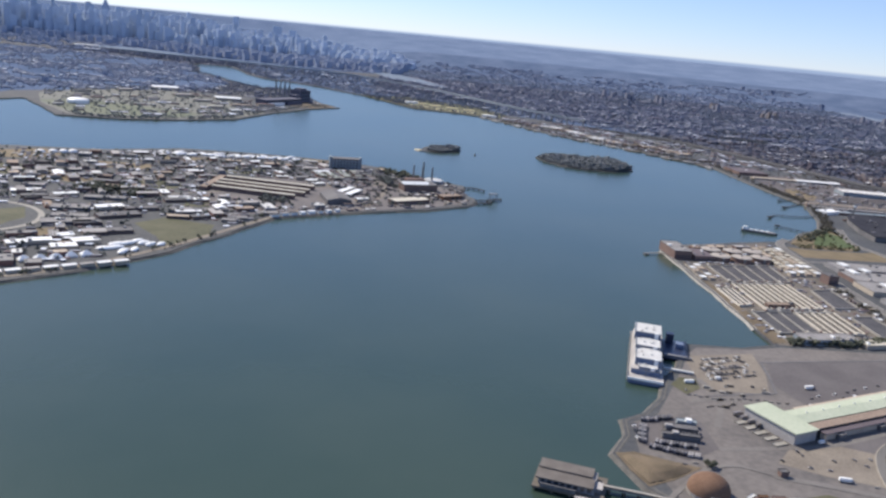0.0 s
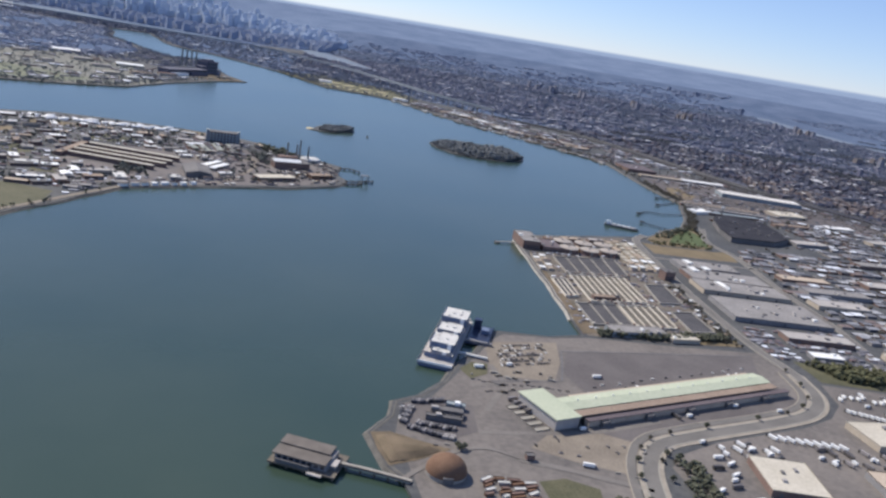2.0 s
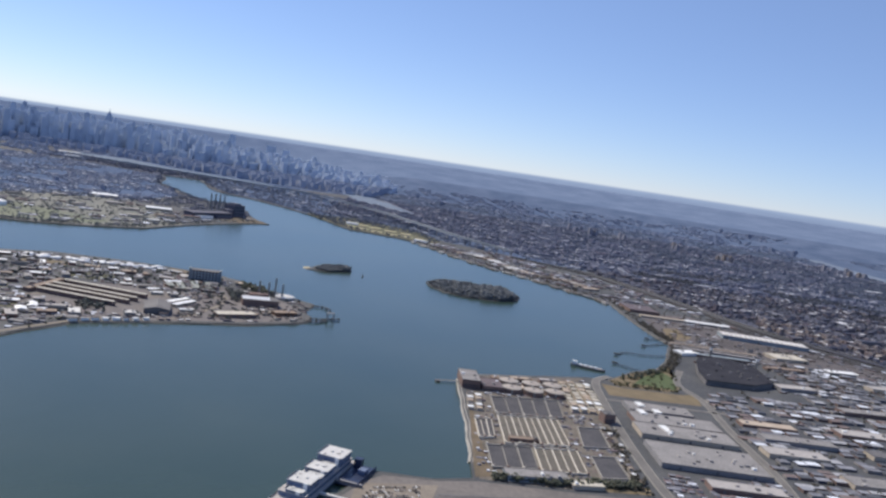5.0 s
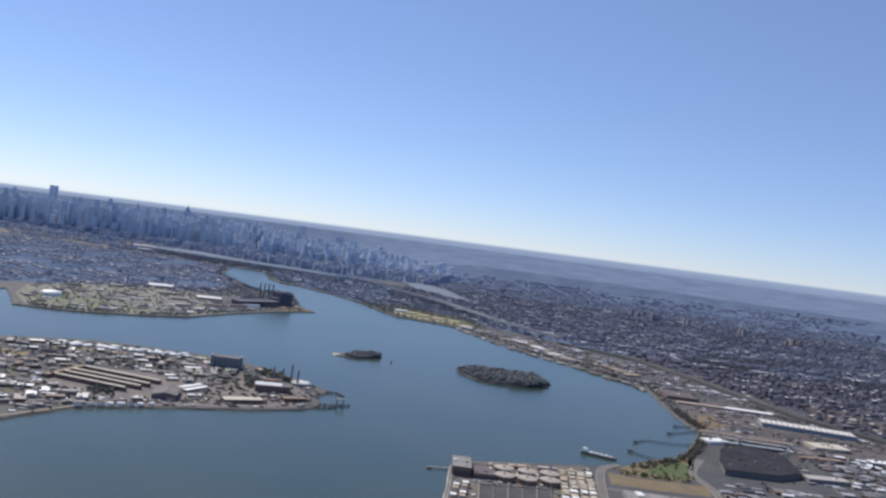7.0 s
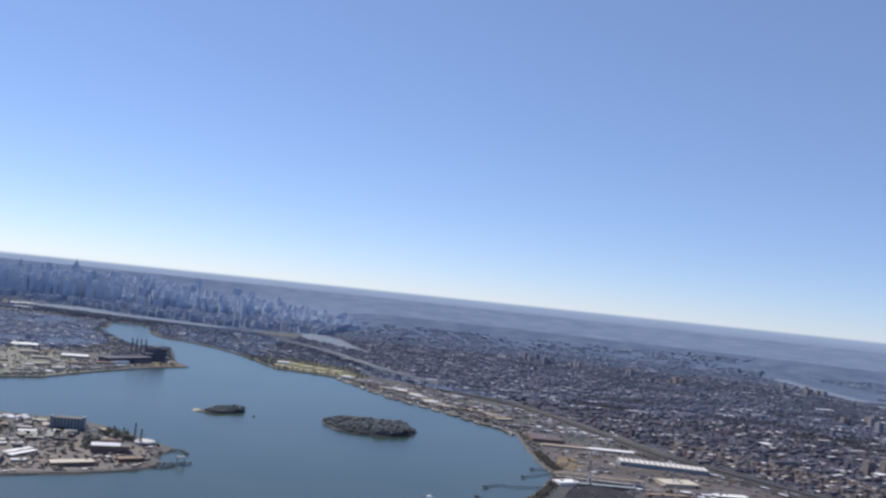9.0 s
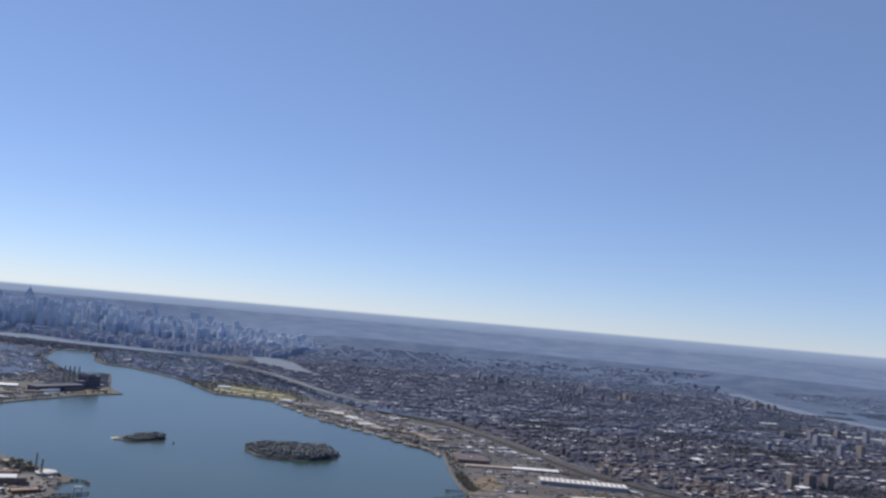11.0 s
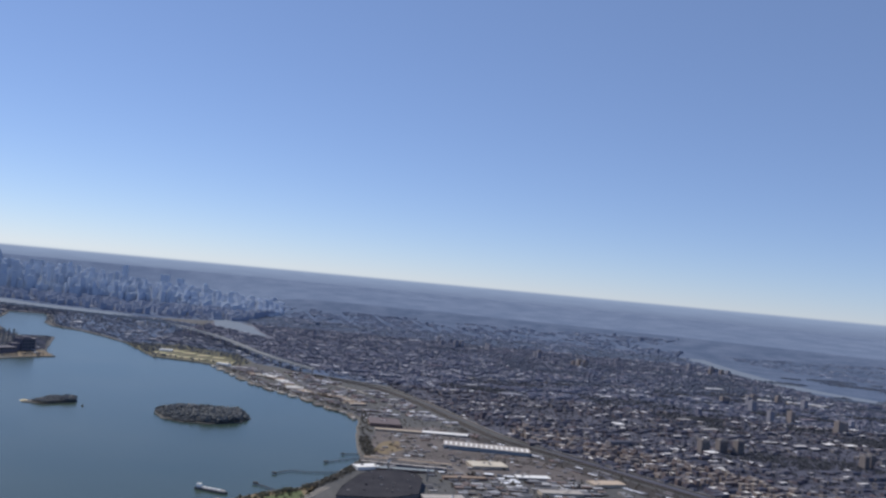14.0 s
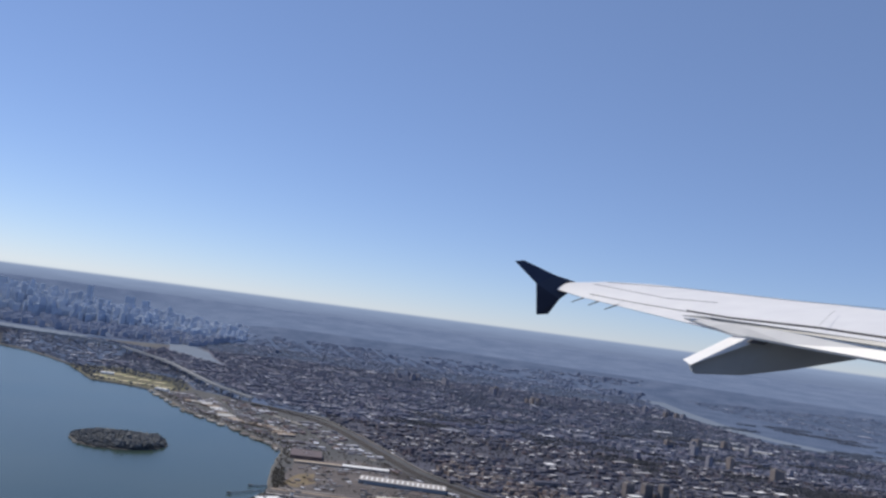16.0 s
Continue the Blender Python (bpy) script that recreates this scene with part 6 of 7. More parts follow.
road("road_isle_shore", [(-250, 415), (-200, 452), (-156, 522), (-122, 602), (-98, 652), (-76, 680), (-49, 688), (-36, 730), (-31, 779), (-39, 815), (-60, 850)], 4.0, IZ + 0.1, "pale shore road round the island", "dirt", False)
road("road_isle_loop", [(-330, 600), (-290, 602), (-262, 580), (-256, 545), (-280, 515), (-330, 505)], 4.0, IZ + 0.1, "curved pale loop road", "kerb", False)
road("road_isle_cross", [(-262, 590), (-230, 640), (-190, 690), (-60, 790), (-20, 810)], 3.5, IZ + 0.1, "pale cross road on the island", "dirt", False)
road("road_isle_mid", [(-420, 660), (-330, 690), (-250, 760), (-200, 820), (-150, 890)], 3.0, IZ + 0.1, "grey island road", "road", False)
# long parallel dormitory wings
for k, (x, y, ln_) in enumerate([(-140, 709, 73), (-137, 725, 80), (-136, 739, 82), (-134, 757, 82)]):
    building("cell_wing", "long low brick cell wing with a tan ridged roof", "building", x, y, ln_, 3.8, -9, 3.8, "brick", "pale_roof", "parallel cell wings", units=0, ridge=0.8, seed=k)
building("cell_connector", "brick corridor joining the cell wings", "building", -181, 737, 6, 60, -3, 3.2, "brick", "brown_roof", units=1)
# tall slab
slab = empty("tower_block", pose(-79, 882, GROUND, 0, 0, 14), "tall dark grey slab block by the far shore", "building")
part("wall", block(bmesh.new(), -14, 14, -6, 6, -0.3, 11), "slate", slab)
part("roof", block(bmesh.new(), -14.3, 14.3, -6.3, 6.3, 11, 11.5), "dark_roof", slab)
for s in (-1, 1):
    part("stair_tower", block(bmesh.new(), s * 15.5 - 1.4, s * 15.5 + 1.4, -4, 4, -0.3, 12.6), "slate", slab)
for lv in range(4):
    for k in range(8):
        part("window", block(bmesh.new(), -12.6 + k * 3.3, -10.6 + k * 3.3, -6.15, -6.004, 1.4 + lv * 2.7, 2.9 + lv * 2.7), "glass", slab)
# four rows of grey-green roofs beside the slab
for k, (x, y, ln_) in enumerate([(-99, 828, 30), (-86, 824, 34), (-76, 838, 36), (-64, 846, 34)]):
    building("dormitory", "low dormitory with a grey-green flat roof", "building", x, y, ln_, 7, 118 - 4 * k, 2.6, "brick", "sage_roof", "rows of dormitories", units=2, seed=k)
for k, (x, y, ln_) in enumerate([(-66, 756, 30), (-58, 748, 30)]):
    building("store_shed", "pair of long sheds with bright white roofs", "building", x, y, ln_, 6, 72, 2.4, "wall_beige", "white_paint", "white store sheds", units=0, seed=k)
woods("trees_isle_yard", [(-139, 700), (-110, 706), (-104, 684), (-129, 680)], 26, (2.4, 4.0), "isle_leaves_haze", "dark trees before the cell wings", 95, clumps=6)
woods("trees_isle_bend", [(-45, 850), (-28, 842), (-24, 800), (-34, 812)], 30, (2.4, 4.4), "isle_leaves_haze", "dark trees along the bend of the island road", 96, clumps=6)
# curved dark hall
building("gym_hall", "dark blue-grey hall with a low curved roof", "building", -70, 712, 34, 21, -72, 4.4, "dark_roof", "dark_roof", units=1, ridge=2.0)
# power house with chimneys
ph = empty("power_house", pose(4, 802, GROUND, 0, 0, 20), "brick power house with tall thin chimneys near the point", "power station")
part("wall", block(bmesh.new(), -22, 12, -10, 6, -0.3, 6), "brick", ph)
part("roof", block(bmesh.new(), -22.4, 12.4, -10.4, 6.4, 6, 6.5), "dark_roof", ph)
part("boiler_house", block(bmesh.new(), -14, 4, 6.05, 14, -0.3, 9), "brick", ph)
part("roof", gable(bmesh.new(), -22, 4, -8, 2, 6.5, 8.6), "white_paint", ph, "white arched roof")
for x, y, h in ((-4, 17, 21), (5, 16, 20), (16, 44, 20), (22, 34, 16)):
    part("chimney", pipe(bmesh.new(), x, y, -0.3, h, 1.15, 0.85, 10), "steel", ph)
tk = empty("storage_tank", pose(15, 848, GROUND), "white domed storage tank near the point", "tank")
part("shell", pipe(bmesh.new(), 0, 0, -0.3, 2.4, 10, 10, 24), "light_roof", tk)
part("dome", dome(bmesh.new(), 0, 0, 2.4, 10.2, 1.6, 24), "weathered_white", tk)
building("quay_shed", "long low shed with a pale roof along the island quay", "building", -7, 733, 36, 13, 36, 3.2, "brick", "pale_roof", units=1, doors=6)
building("quay_store", "rusty brown quay store", "building", 30, 770, 22, 10, 36, 3.0, "rust", "brown_roof", units=1)
# white tents and domes
def tent(name, label, x, y, w, d, h, a, grp, round_=False):
    ob = empty(name, pose(x, y, GROUND, 0, 0, a), label, "tent", grp)
    if round_:
        bm = dome(bmesh.new(), 0, 0, 0.8, 1, h * 1.4, 14, 4)
        bmesh.ops.scale(bm, vec=(w / 2, d / 2, 1), verts=bm.verts)
        part("roof", bm, "white_paint", ob, smooth=True)
        part("side", block(bmesh.new(), -w * 0.34, w * 0.34, -d * 0.34, d * 0.34, -0.3, 1.4), "white_paint", ob)
    else:
        part("roof", gable(bmesh.new(), -w / 2, w / 2, -d / 2, d / 2, 1.5, 1.5 + h), "white_paint", ob)
        part("side", block(bmesh.new(), -w / 2 + 0.3, w / 2 - 0.3, -d / 2 + 0.3, d / 2 - 0.3, -0.3, 1.5), "light_roof", ob)
    return ob


for x, y, w, d in ((-221, 466, 8, 8), (-214, 471, 9, 8), (-207, 476, 8, 8), (-201, 482, 9, 8), (-194, 487, 7, 7)):
    peak = empty("peaked_tent", pose(x, y, GROUND, 0, 0, 40), "white peaked fabric tent", "tent", "row of peaked tents")
    part("canopy", prism(bmesh.new(), [(-3.4, -2.8), (3.4, -2.8), (3.4, 2.8), (-3.4, 2.8)], 1.2, 3.4, [(-0.9, -0.1), (0.9, -0.1), (0.9, 0.1), (-0.9, 0.1)]), "white_paint", peak)
    part("side", block(bmesh.new(), -3.2, 3.2, -2.6, 2.6, -0.3, 1.2), "white_paint", peak)
for k, (x, y, w, d) in enumerate(((-189, 504, 9, 5), (-184, 508, 8, 5), (-186, 516, 9, 5), (-181, 520, 8, 5), (-177, 527, 7, 4.5), (-172, 524, 7, 4.5), (-167, 522, 7, 4), (-161, 524, 6, 4), (-177, 501, 9, 4.5), (-172, 507, 7, 4))):
    tent("fabric_dome", "white fabric dome shelter", x, y, w * 1.35, d * 1.15, 0.95, 30 + k * 7, "fabric domes", True)
for k, (x, y) in enumerate(((-368, 816), (-358, 822), (-350, 827), (-343, 832))):
    tent("fabric_dome", "white fabric dome shelter by the far shore", x, y, 9, 8, 1.7, 0, "fabric domes", True)
rng = random.Random(44)
for k in range(26):
    t = k / 25
    x, y = -268 + 134 * t + rng.uniform(-3, 3), 884 + 30 * t + rng.uniform(-12, 6)
    tent("fabric_dome", "white fabric dome shelter in a cluster by the shore", x, y, rng.uniform(8, 14), rng.uniform(5, 8), 1.1, rng.uniform(-10, 30), "white shore domes", True)
for k, (x, y, w, d) in enumerate([(-230, 506, 14, 8), (-222, 522, 12, 8), (-206, 515, 16, 10), (-212, 498, 15, 9), (-240, 497, 12, 8), (-226, 611, 20, 9), (-300, 640, 22, 9), (-93, 775, 12, 5), (-100, 790, 14, 6), (-80, 782, 10, 4), (-48, 722, 12, 5), (-270, 640, 18, 6)]):
    building("flat_block", "low block with a bright white flat roof", "building", x, y, w, d, 30 + (k % 3) * 4, 2.4, "wall_beige", "white_paint", "white-roofed blocks", units=1, seed=k)
for k in range(9):
    t = k / 8
    building("shore_barrack", "long white-roofed barrack along the shore", "building", -232 + 62 * t, 432 + 46 * t, 8, 3.6, 40, 1.8, "wall_beige", "white_paint" if k % 3 else "light_roof", "shore barracks", units=0, seed=k)
for k in range(8):
    t = k / 7
    building("quay_cabin", "white cabin on the island quay", "building", -108 + 44 * t, 634 + 36 * t + rng.uniform(-2, 2), rng.uniform(4, 7), 3.4, 38, 2.0, "white_paint", rng.choice(["white_paint", "light_roof", "dark_roof"]), "quay cabins", units=0, seed=k)
for k in range(14):
    building("quay_cabin", "small pale hut at the island point", "building", 12 + rng.uniform(-16, 32), 738 + rng.uniform(-2, 40), rng.uniform(3, 7), rng.uniform(2.5, 4), 36, 1.8, "wall_beige", rng.choice(["white_paint", "light_roof", "rust", "pale_roof"]), "quay cabins", units=0, seed=k)
ISLE_BLOCKS = [(-235, 560, 34, 13), (-212, 590, 30, 12), (-250, 600, 26, 12), (-204, 616, 24, 8), (-176, 622, 16, 10), (-158, 606, 14, 8), (-132, 612, 14, 7), (-188, 655, 22, 8), (-153, 632, 18, 8), (-282, 626, 26, 12), (-240, 640, 30, 8), (-200, 545, 26, 10),
               (-330, 560, 30, 14), (-350, 620, 34, 12), (-240, 575, 24, 10), (-222, 560, 18, 8)]
for k, (x, y, w, d) in enumerate(ISLE_BLOCKS):
    building("cell_block", "low cell block with a blue-grey flat roof", "building", x, y, w, d, (26, 38, 12, 30)[k % 4], 2.1, "brick" if k % 2 else "wall_grey", ["grey_roof", "dark_roof", "grey_roof", "dark_roof"][k % 4], "cell blocks", units=2, seed=k, windows=1)
ISLE_AVOID = [[(-182, 690), (-90, 675), (-50, 720), (-85, 790), (-185, 790)], [(-200, 510), (-135, 510), (-135, 600), (-200, 600)], [(-310, 525), (-255, 525), (-262, 600), (-320, 600)], [(-60, 690), (60, 700), (60, 870), (-40, 870)], [(-275, 870), (-125, 870), (-125, 935), (-300, 935)], [(-100, 868), (-55, 868), (-55, 900), (-100, 900)], [(-410, 770), (-340, 770), (-340, 845), (-410, 845)],
              [(-260, 540), (-190, 540), (-180, 660), (-260, 660)]]
ISLE_IN = [(-480, 370), (-260, 420), (-200, 470), (-150, 540), (-122, 620), (-70, 676), (20, 730), (40, 800), (30, 850), (-40, 890), (-80, 912), (-140, 918), (-250, 906), (-330, 850), (-420, 825), (-600, 760)]
irng = random.Random(88)
for i in range(26):
    for j in range(26):
        x, y = -420 + i * 19 + irng.uniform(-4, 4), 400 + j * 20 + irng.uniform(-4, 4)
        if irng.random() > 0.72 or not inside(np.array([x]), np.array([y]), ISLE_IN)[0] or any(inside(np.array([x]), np.array([y]), a)[0] for a in ISLE_AVOID):
            continue
        rf_ = irng.choice(["grey_roof", "dark_roof", "grey_roof", "brown_roof", "light_roof", "weathered_white", "white_paint", "tan_roof"])
        wall_ = irng.choice(["brick", "wall_grey", "wall_beige", "red_brick"])
        a = irng.choice([26, 30, 116, 120, 8])
        building("island_block", f"low island block with a {MATS[rf_].name.replace('_', ' ').replace('paint', 'painted roof').replace('weathered white', 'weathered white roof')}", "building", x, y, irng.uniform(8, 19), irng.uniform(4, 9), a, irng.uniform(1.6, 3.4), wall_, rf_, "island blocks", units=irng.choice([0, 1, 1, 2]), seed=i * 30 + j, windows=1, ridge=irng.choice([0, 0, 0, 0.9]))
blocks("isle_blocks", ISLE_IN, 0.5, (12, 7), (6, 4), "city_mixed", "low sheds and stores on the island", (1.0, 2.0), 22, keep=0.5, avoid=ISLE_AVOID, fill=(0.4, 0.8), patchy=60)
blocks("isle_huts", ISLE_IN, 0.35, (6, 5), (8, 5), "city_mixed", "small huts, trailers and parked vehicles on the island", (0.8, 1.6), 23, keep=0.42, avoid=ISLE_AVOID[:4], fill=(0.4, 0.8))
woods("trees_isle", ISLE_IN, 1300, (1.8, 3.6), "isle_leaves_haze", "dark trees between the island blocks", 24, clumps=5, avoid=ISLE_AVOID[:3])
woods("trees_isle_row", [(-280, 668), (-216, 655), (-212, 672), (-262, 692)], 70, (2.6, 4.2), "leaves", "dense row of dark trees", 25, clumps=7)
woods("trees_isle_point", [(-50, 880), (-10, 850), (0, 862), (-36, 898)], 40, (3, 5), "leaves", "trees near the island point", 26, clumps=7)
woods("bushes_isle_shore", [(-222, 436), (-196, 463), (-160, 519), (-142, 560), (-124, 607), (-117, 633), (-113, 632), (-120, 604), (-138, 557), (-155, 516), (-192, 460), (-218, 433)], 90, (1.2, 2.6), "leaves", "dark bushes along the shore rocks", 27, clumps=5)
POINT = [(-95, 650), (-20, 700), (46, 748), (48, 790), (38, 838), (10, 862), (-40, 885), (-60, 850), (-90, 790), (-60, 760), (-45, 720), (-90, 680)]
POINT_AVOID = [[(-22, 788), (18, 788), (30, 822), (-18, 822)], [(-34, 722), (-2, 716), (20, 748), (-10, 760)], [(2, 836), (28, 836), (28, 862), (2, 862)], [(-92, 690), (-56, 690), (-52, 722), (-92, 722)]]
blocks("point_clutter", POINT, 0.6, (5.5, 4.0), (7, 4), "homes", "huts, stacks, vehicles and small sheds at the point", (0.7, 2.0), 48, keep=0.6, avoid=POINT_AVOID, fill=(0.5, 1.0), patchy=35)
woods("trees_point", POINT, 120, (1.6, 3.2), "mid_leaves", "bare trees among the sheds at the point", 49, clumps=5, avoid=POINT_AVOID)
for k, pts in enumerate([[(-330, 700), (-280, 690), (-270, 720), (-320, 735)], [(-250, 700), (-210, 690), (-200, 720), (-235, 735)], [(-300, 770), (-250, 775), (-255, 805), (-305, 800)], [(-200, 800), (-160, 800), (-150, 830), (-195, 835)], [(-260, 840), (-215, 850), (-220, 868), (-262, 862)], [(-380, 700), (-340, 700), (-345, 750), (-390, 740)], [(-240, 520), (-222, 535), (-232, 548), (-255, 530)], [(-180, 640), (-160, 645), (-165, 668), (-185, 662)]]):
    sheet("ground_isle_patch", pts, IZ + 0.03, "grass" if k % 2 else "dry_grass", "worn grass between island buildings", 3)
# ferry slips
for k, line in enumerate([[(55, 772), (66, 778), (80, 789)], [(46, 832), (56, 836), (66, 826)], [(52, 758), (62, 762), (70, 772)]]):
    pr = empty("ferry_slip", pose(0, 0, 0), "dark timber ferry slip on piles", "jetty", "ferry slips")
    ln = smooth_line(line)
    part("deck", ribbon(bmesh.new(), ln, -1.3, 1.3, 1.0, 1.6), "dark_timber", pr)
    for p in ln[::4]:
        part("dolphin", pipe(bmesh.new(), p.x, p.y, -2, 2.2, 0.7, 0.5, 8), "dark_timber", pr)
gantry = empty("ferry_gantry", pose(72, 784, 0, 0, 0, 20), "dark steel ferry gantry frame", "gantry")
for x in (-3, 3):
    for y in (-2.5, 2.5):
        part("leg", block(bmesh.new(), x - 0.3, x + 0.3, y - 0.3, y + 0.3, -2, 6.5), "steel", gantry)
part("beam", block(bmesh.new(), -3.6, 3.6, -2.9, 2.9, 6.5, 7.0), "steel", gantry)

# ---- wooded islets ----
woods("trees_islet_long", [(155, 1120), (162, 1088), (184, 1054), (208, 1043), (249, 1049), (272, 1074), (278, 1102), (266, 1138), (215, 1163), (174, 1153)], 1700, (1.6, 3.2), "wood_leaves_haze", "dense dark woodland covering an islet", 28, clumps=6)
woods("trees_islet_tall", [(164, 1112), (172, 1090), (190, 1064), (210, 1054), (246, 1060), (262, 1082), (266, 1102), (256, 1126), (214, 1148), (182, 1140)], 300, (3.4, 5.8), "wood_leaves_haze", "scattered taller trees on an islet", 67, clumps=9)
woods("trees_islet_end", [(228, 1052), (249, 1053), (268, 1076), (274, 1102), (262, 1134), (236, 1140), (224, 1100)], 170, (5.0, 7.6), "wood_leaves_haze", "taller dark trees at one end of an islet", 55, clumps=7)
woods("trees_islet", [(6, 1080), (26, 1078), (48, 1102), (51, 1113), (38, 1135), (12, 1128)], 480, (1.2, 3.0), "wood_leaves_haze", "dense dark woodland on a small islet", 29, clumps=8)
woods("trees_islet_clump", [(36, 1104), (48, 1104), (50, 1113), (40, 1130), (34, 1122)], 50, (3.4, 5.4), "wood_leaves_haze", "taller trees at one end of a small islet", 56, clumps=7)
bm = bmesh.new()
pipe(bm, -4, 1088, -0.5, 1.0, 7, 4, 12)
tagged(part("sand_spit", bm, "sand"), "pale sand spit at the end of an islet", "beach", kind="structure")
bu = empty("channel_marker", pose(70, 1086, 0), "dark channel marker standing in the water", "buoy")
part("float", pipe(bmesh.new(), 0, 0, -0.6, 0.8, 1.3, 1.3, 12), "rust", bu)
part("tower", pipe(bmesh.new(), 0, 0, 0.8, 3.4, 0.8, 0.25, 6), "steel", bu)
# ---- the far peninsula ----
sheet("ground_point", [(-236, 1480), (-200, 1480), (-160, 1534), (-200, 1592), (-232, 1600)], IZ, "bluff_grass", "dry grass on the point", 2)
sheet("ground_works", [(-470, 1120), (-391, 1130), (-329, 1172), (-275, 1232), (-250, 1335), (-300, 1440), (-420, 1560), (-560, 1560), (-600, 1330), (-545, 1215)], IZ, "works_ground_haze", "rough olive-brown works ground haze", 3)
q = empty("power_station", pose(-248, 1520, GROUND, 0, 0, 60), "dark power station with a row of chimneys on the far point", "power station")
part("turbine_hall", block(bmesh.new(), -70, 25, -14, 10, -0.3, 9), "hazed_brick", q)
part("roof", block(bmesh.new(), -71, 26, -15, 11, 9, 9.8), "hazed_brick", q)
part("boiler_house", block(bmesh.new(), 48, 76, 6, 30, -0.3, 21), "hazed_brick", q)
part("roof", block(bmesh.new(), 47.4, 76.6, 5.4, 30.6, 21, 21.8), "hazed_brick", q)
for k in range(4):
    part("chimney", pipe(bmesh.new(), 50 - k * 5.8, 35 + k * 5.8, -0.3, 37, 1.9, 1.4, 10), "steel", q)
part("boiler_house", block(bmesh.new(), 52, 68, 9, 25, 21.8, 25), "hazed_brick", q)
part("annex", block(bmesh.new(), -66, -30, -22, -14.05, -0.3, 4.5), "white_paint", q, "low white annex before the turbine hall")
part("annex", block(bmesh.new(), -20, 20, -20, -14.05, -0.3, 5.5), "hazed_brick", q)
part("coal_tower", block(bmesh.new(), 28, 44, 4, 18, -0.3, 14), "hazed_brick", q)
part("conveyor", prism(bmesh.new(), [(-24, 11), (24, 11), (24, 14), (-24, 14)], 8.5, 11.5), "steel", q)
for k in range(12):
    part("window", block(bmesh.new(), -67 + k * 7.6, -62.5 + k * 7.6, -14.2, -14.004, 5.2, 7.8), "glass", q)
for k in range(4):
    for lv in range(3):
        part("window", block(bmesh.new(), 50 + k * 6.4, 54 + k * 6.4, 5.8, 5.996, 4 + lv * 6, 7 + lv * 6), "glass", q)
gt = empty("gas_tank", pose(-503, 1240, GROUND), "white domed gas tank near the far shore", "tank")
part("shell", pipe(bmesh.new(), 0, 0, -0.3, 4.5, 15, 15, 24), "white_paint", gt)
part("dome", dome(bmesh.new(), 0, 0, 4.5, 15.2, 4, 24), "white_paint", gt)
for k, (x, y, w, d, rf_) in enumerate([(-345, 1492, 44, 26, "white_paint"), (-483, 1586, 46, 30, "white_paint"), (-370, 1420, 30, 14, "light_roof"), (-300, 1395, 34, 12, "brown_roof"), (-270, 1440, 30, 14, "brick"), (-420, 1480, 30, 16, "light_roof"), (-330, 1340, 26, 10, "pale_roof"), (-520, 1480, 24, 14, "light_roof"), (-290, 1310, 20, 8, "white_paint"), (-440, 1380, 20, 10, "light_roof"), (-560, 1400, 24, 12, "dark_roof")]):
    building("works_hall", "broad works hall on the far peninsula", "building", x, y, w, d, 20 + k * 3, 4.0, "wall_beige", rf_, "works halls", units=0, seed=k)
POINT_BACK = [(-520, 1500), (-420, 1560), (-300, 1590), (-210, 1600), (-238, 1690), (-292, 1842), (-350, 1818), (-400, 1862), (-425, 1840), (-425, 1640), (-540, 1560)]
blocks("point_sheds", POINT_BACK, 0.5, (15, 10), (5, 4), "city_mid_haze", "low works sheds behind the power station", (1.5, 3.2), 62, keep=0.7, patchy=60)
woods("trees_point_back", POINT_BACK, 900, (2.4, 4.6), "park_leaves_haze", "leafless trees among the works sheds", 63, clumps=3, coarse=True)
WORKS = [(-545, 1215), (-473, 1130), (-391, 1135), (-329, 1180), (-280, 1240), (-262, 1340), (-300, 1440), (-420, 1560), (-560, 1560), (-620, 1400)]
woods("trees_works", WORKS, 600, (2, 4.2), "works_leaves_haze", "scattered trees on the works ground haze", 31, clumps=4)
blocks("works_sheds", WORKS, 0.4, (14, 9), (6, 4), "city_mixed", "small works sheds", (1.5, 3), 32, keep=0.3, patchy=60)
blocks("works_yard", [(-330, 1440), (-290, 1330), (-262, 1345), (-215, 1470), (-180, 1530), (-215, 1590), (-300, 1580)], 0.9, (9, 6), (6, 4), "city_mixed", "sheds, stacks and plant round the power station", (1, 3), 57, keep=0.5, avoid=[[(-300, 1450), (-220, 1450), (-190, 1530), (-230, 1600), (-300, 1560)]])
woods("trees_works_shore", [(-470, 1105), (-391, 1122), (-329, 1168), (-272, 1232), (-248, 1335), (-205, 1470), (-162, 1534), (-190, 1560), (-225, 1480), (-268, 1340), (-292, 1245), (-340, 1190), (-400, 1150), (-470, 1135)], 420, (2, 3.6), "works_leaves_haze", "olive scrub along the works shore", 58, clumps=4)
sheet("ground_works_green", [(-560, 1240), (-470, 1140), (-392, 1150), (-335, 1195), (-330, 1250), (-420, 1270), (-520, 1300)], IZ + 0.05, "works_green", "rough green ground on the works shore", 3)
woods("trees_peninsula_shore", [(-473, 1102), (-391, 1120), (-329, 1165), (-271, 1228), (-262, 1260), (-275, 1240), (-330, 1182), (-395, 1134), (-470, 1116)], 120, (2.5, 4), "works_leaves_haze", "bushes along the far shore", 33, clumps=4)

# ---- sports fields, viaduct and rail ----
sheet("ground_park", [(-150, 1880), (-20, 1672), (51, 1658), (110, 1632), (150, 1640), (165, 1700), (112, 1840), (-45, 1935)], IZ, "grass", "green park land by the strait", 3)
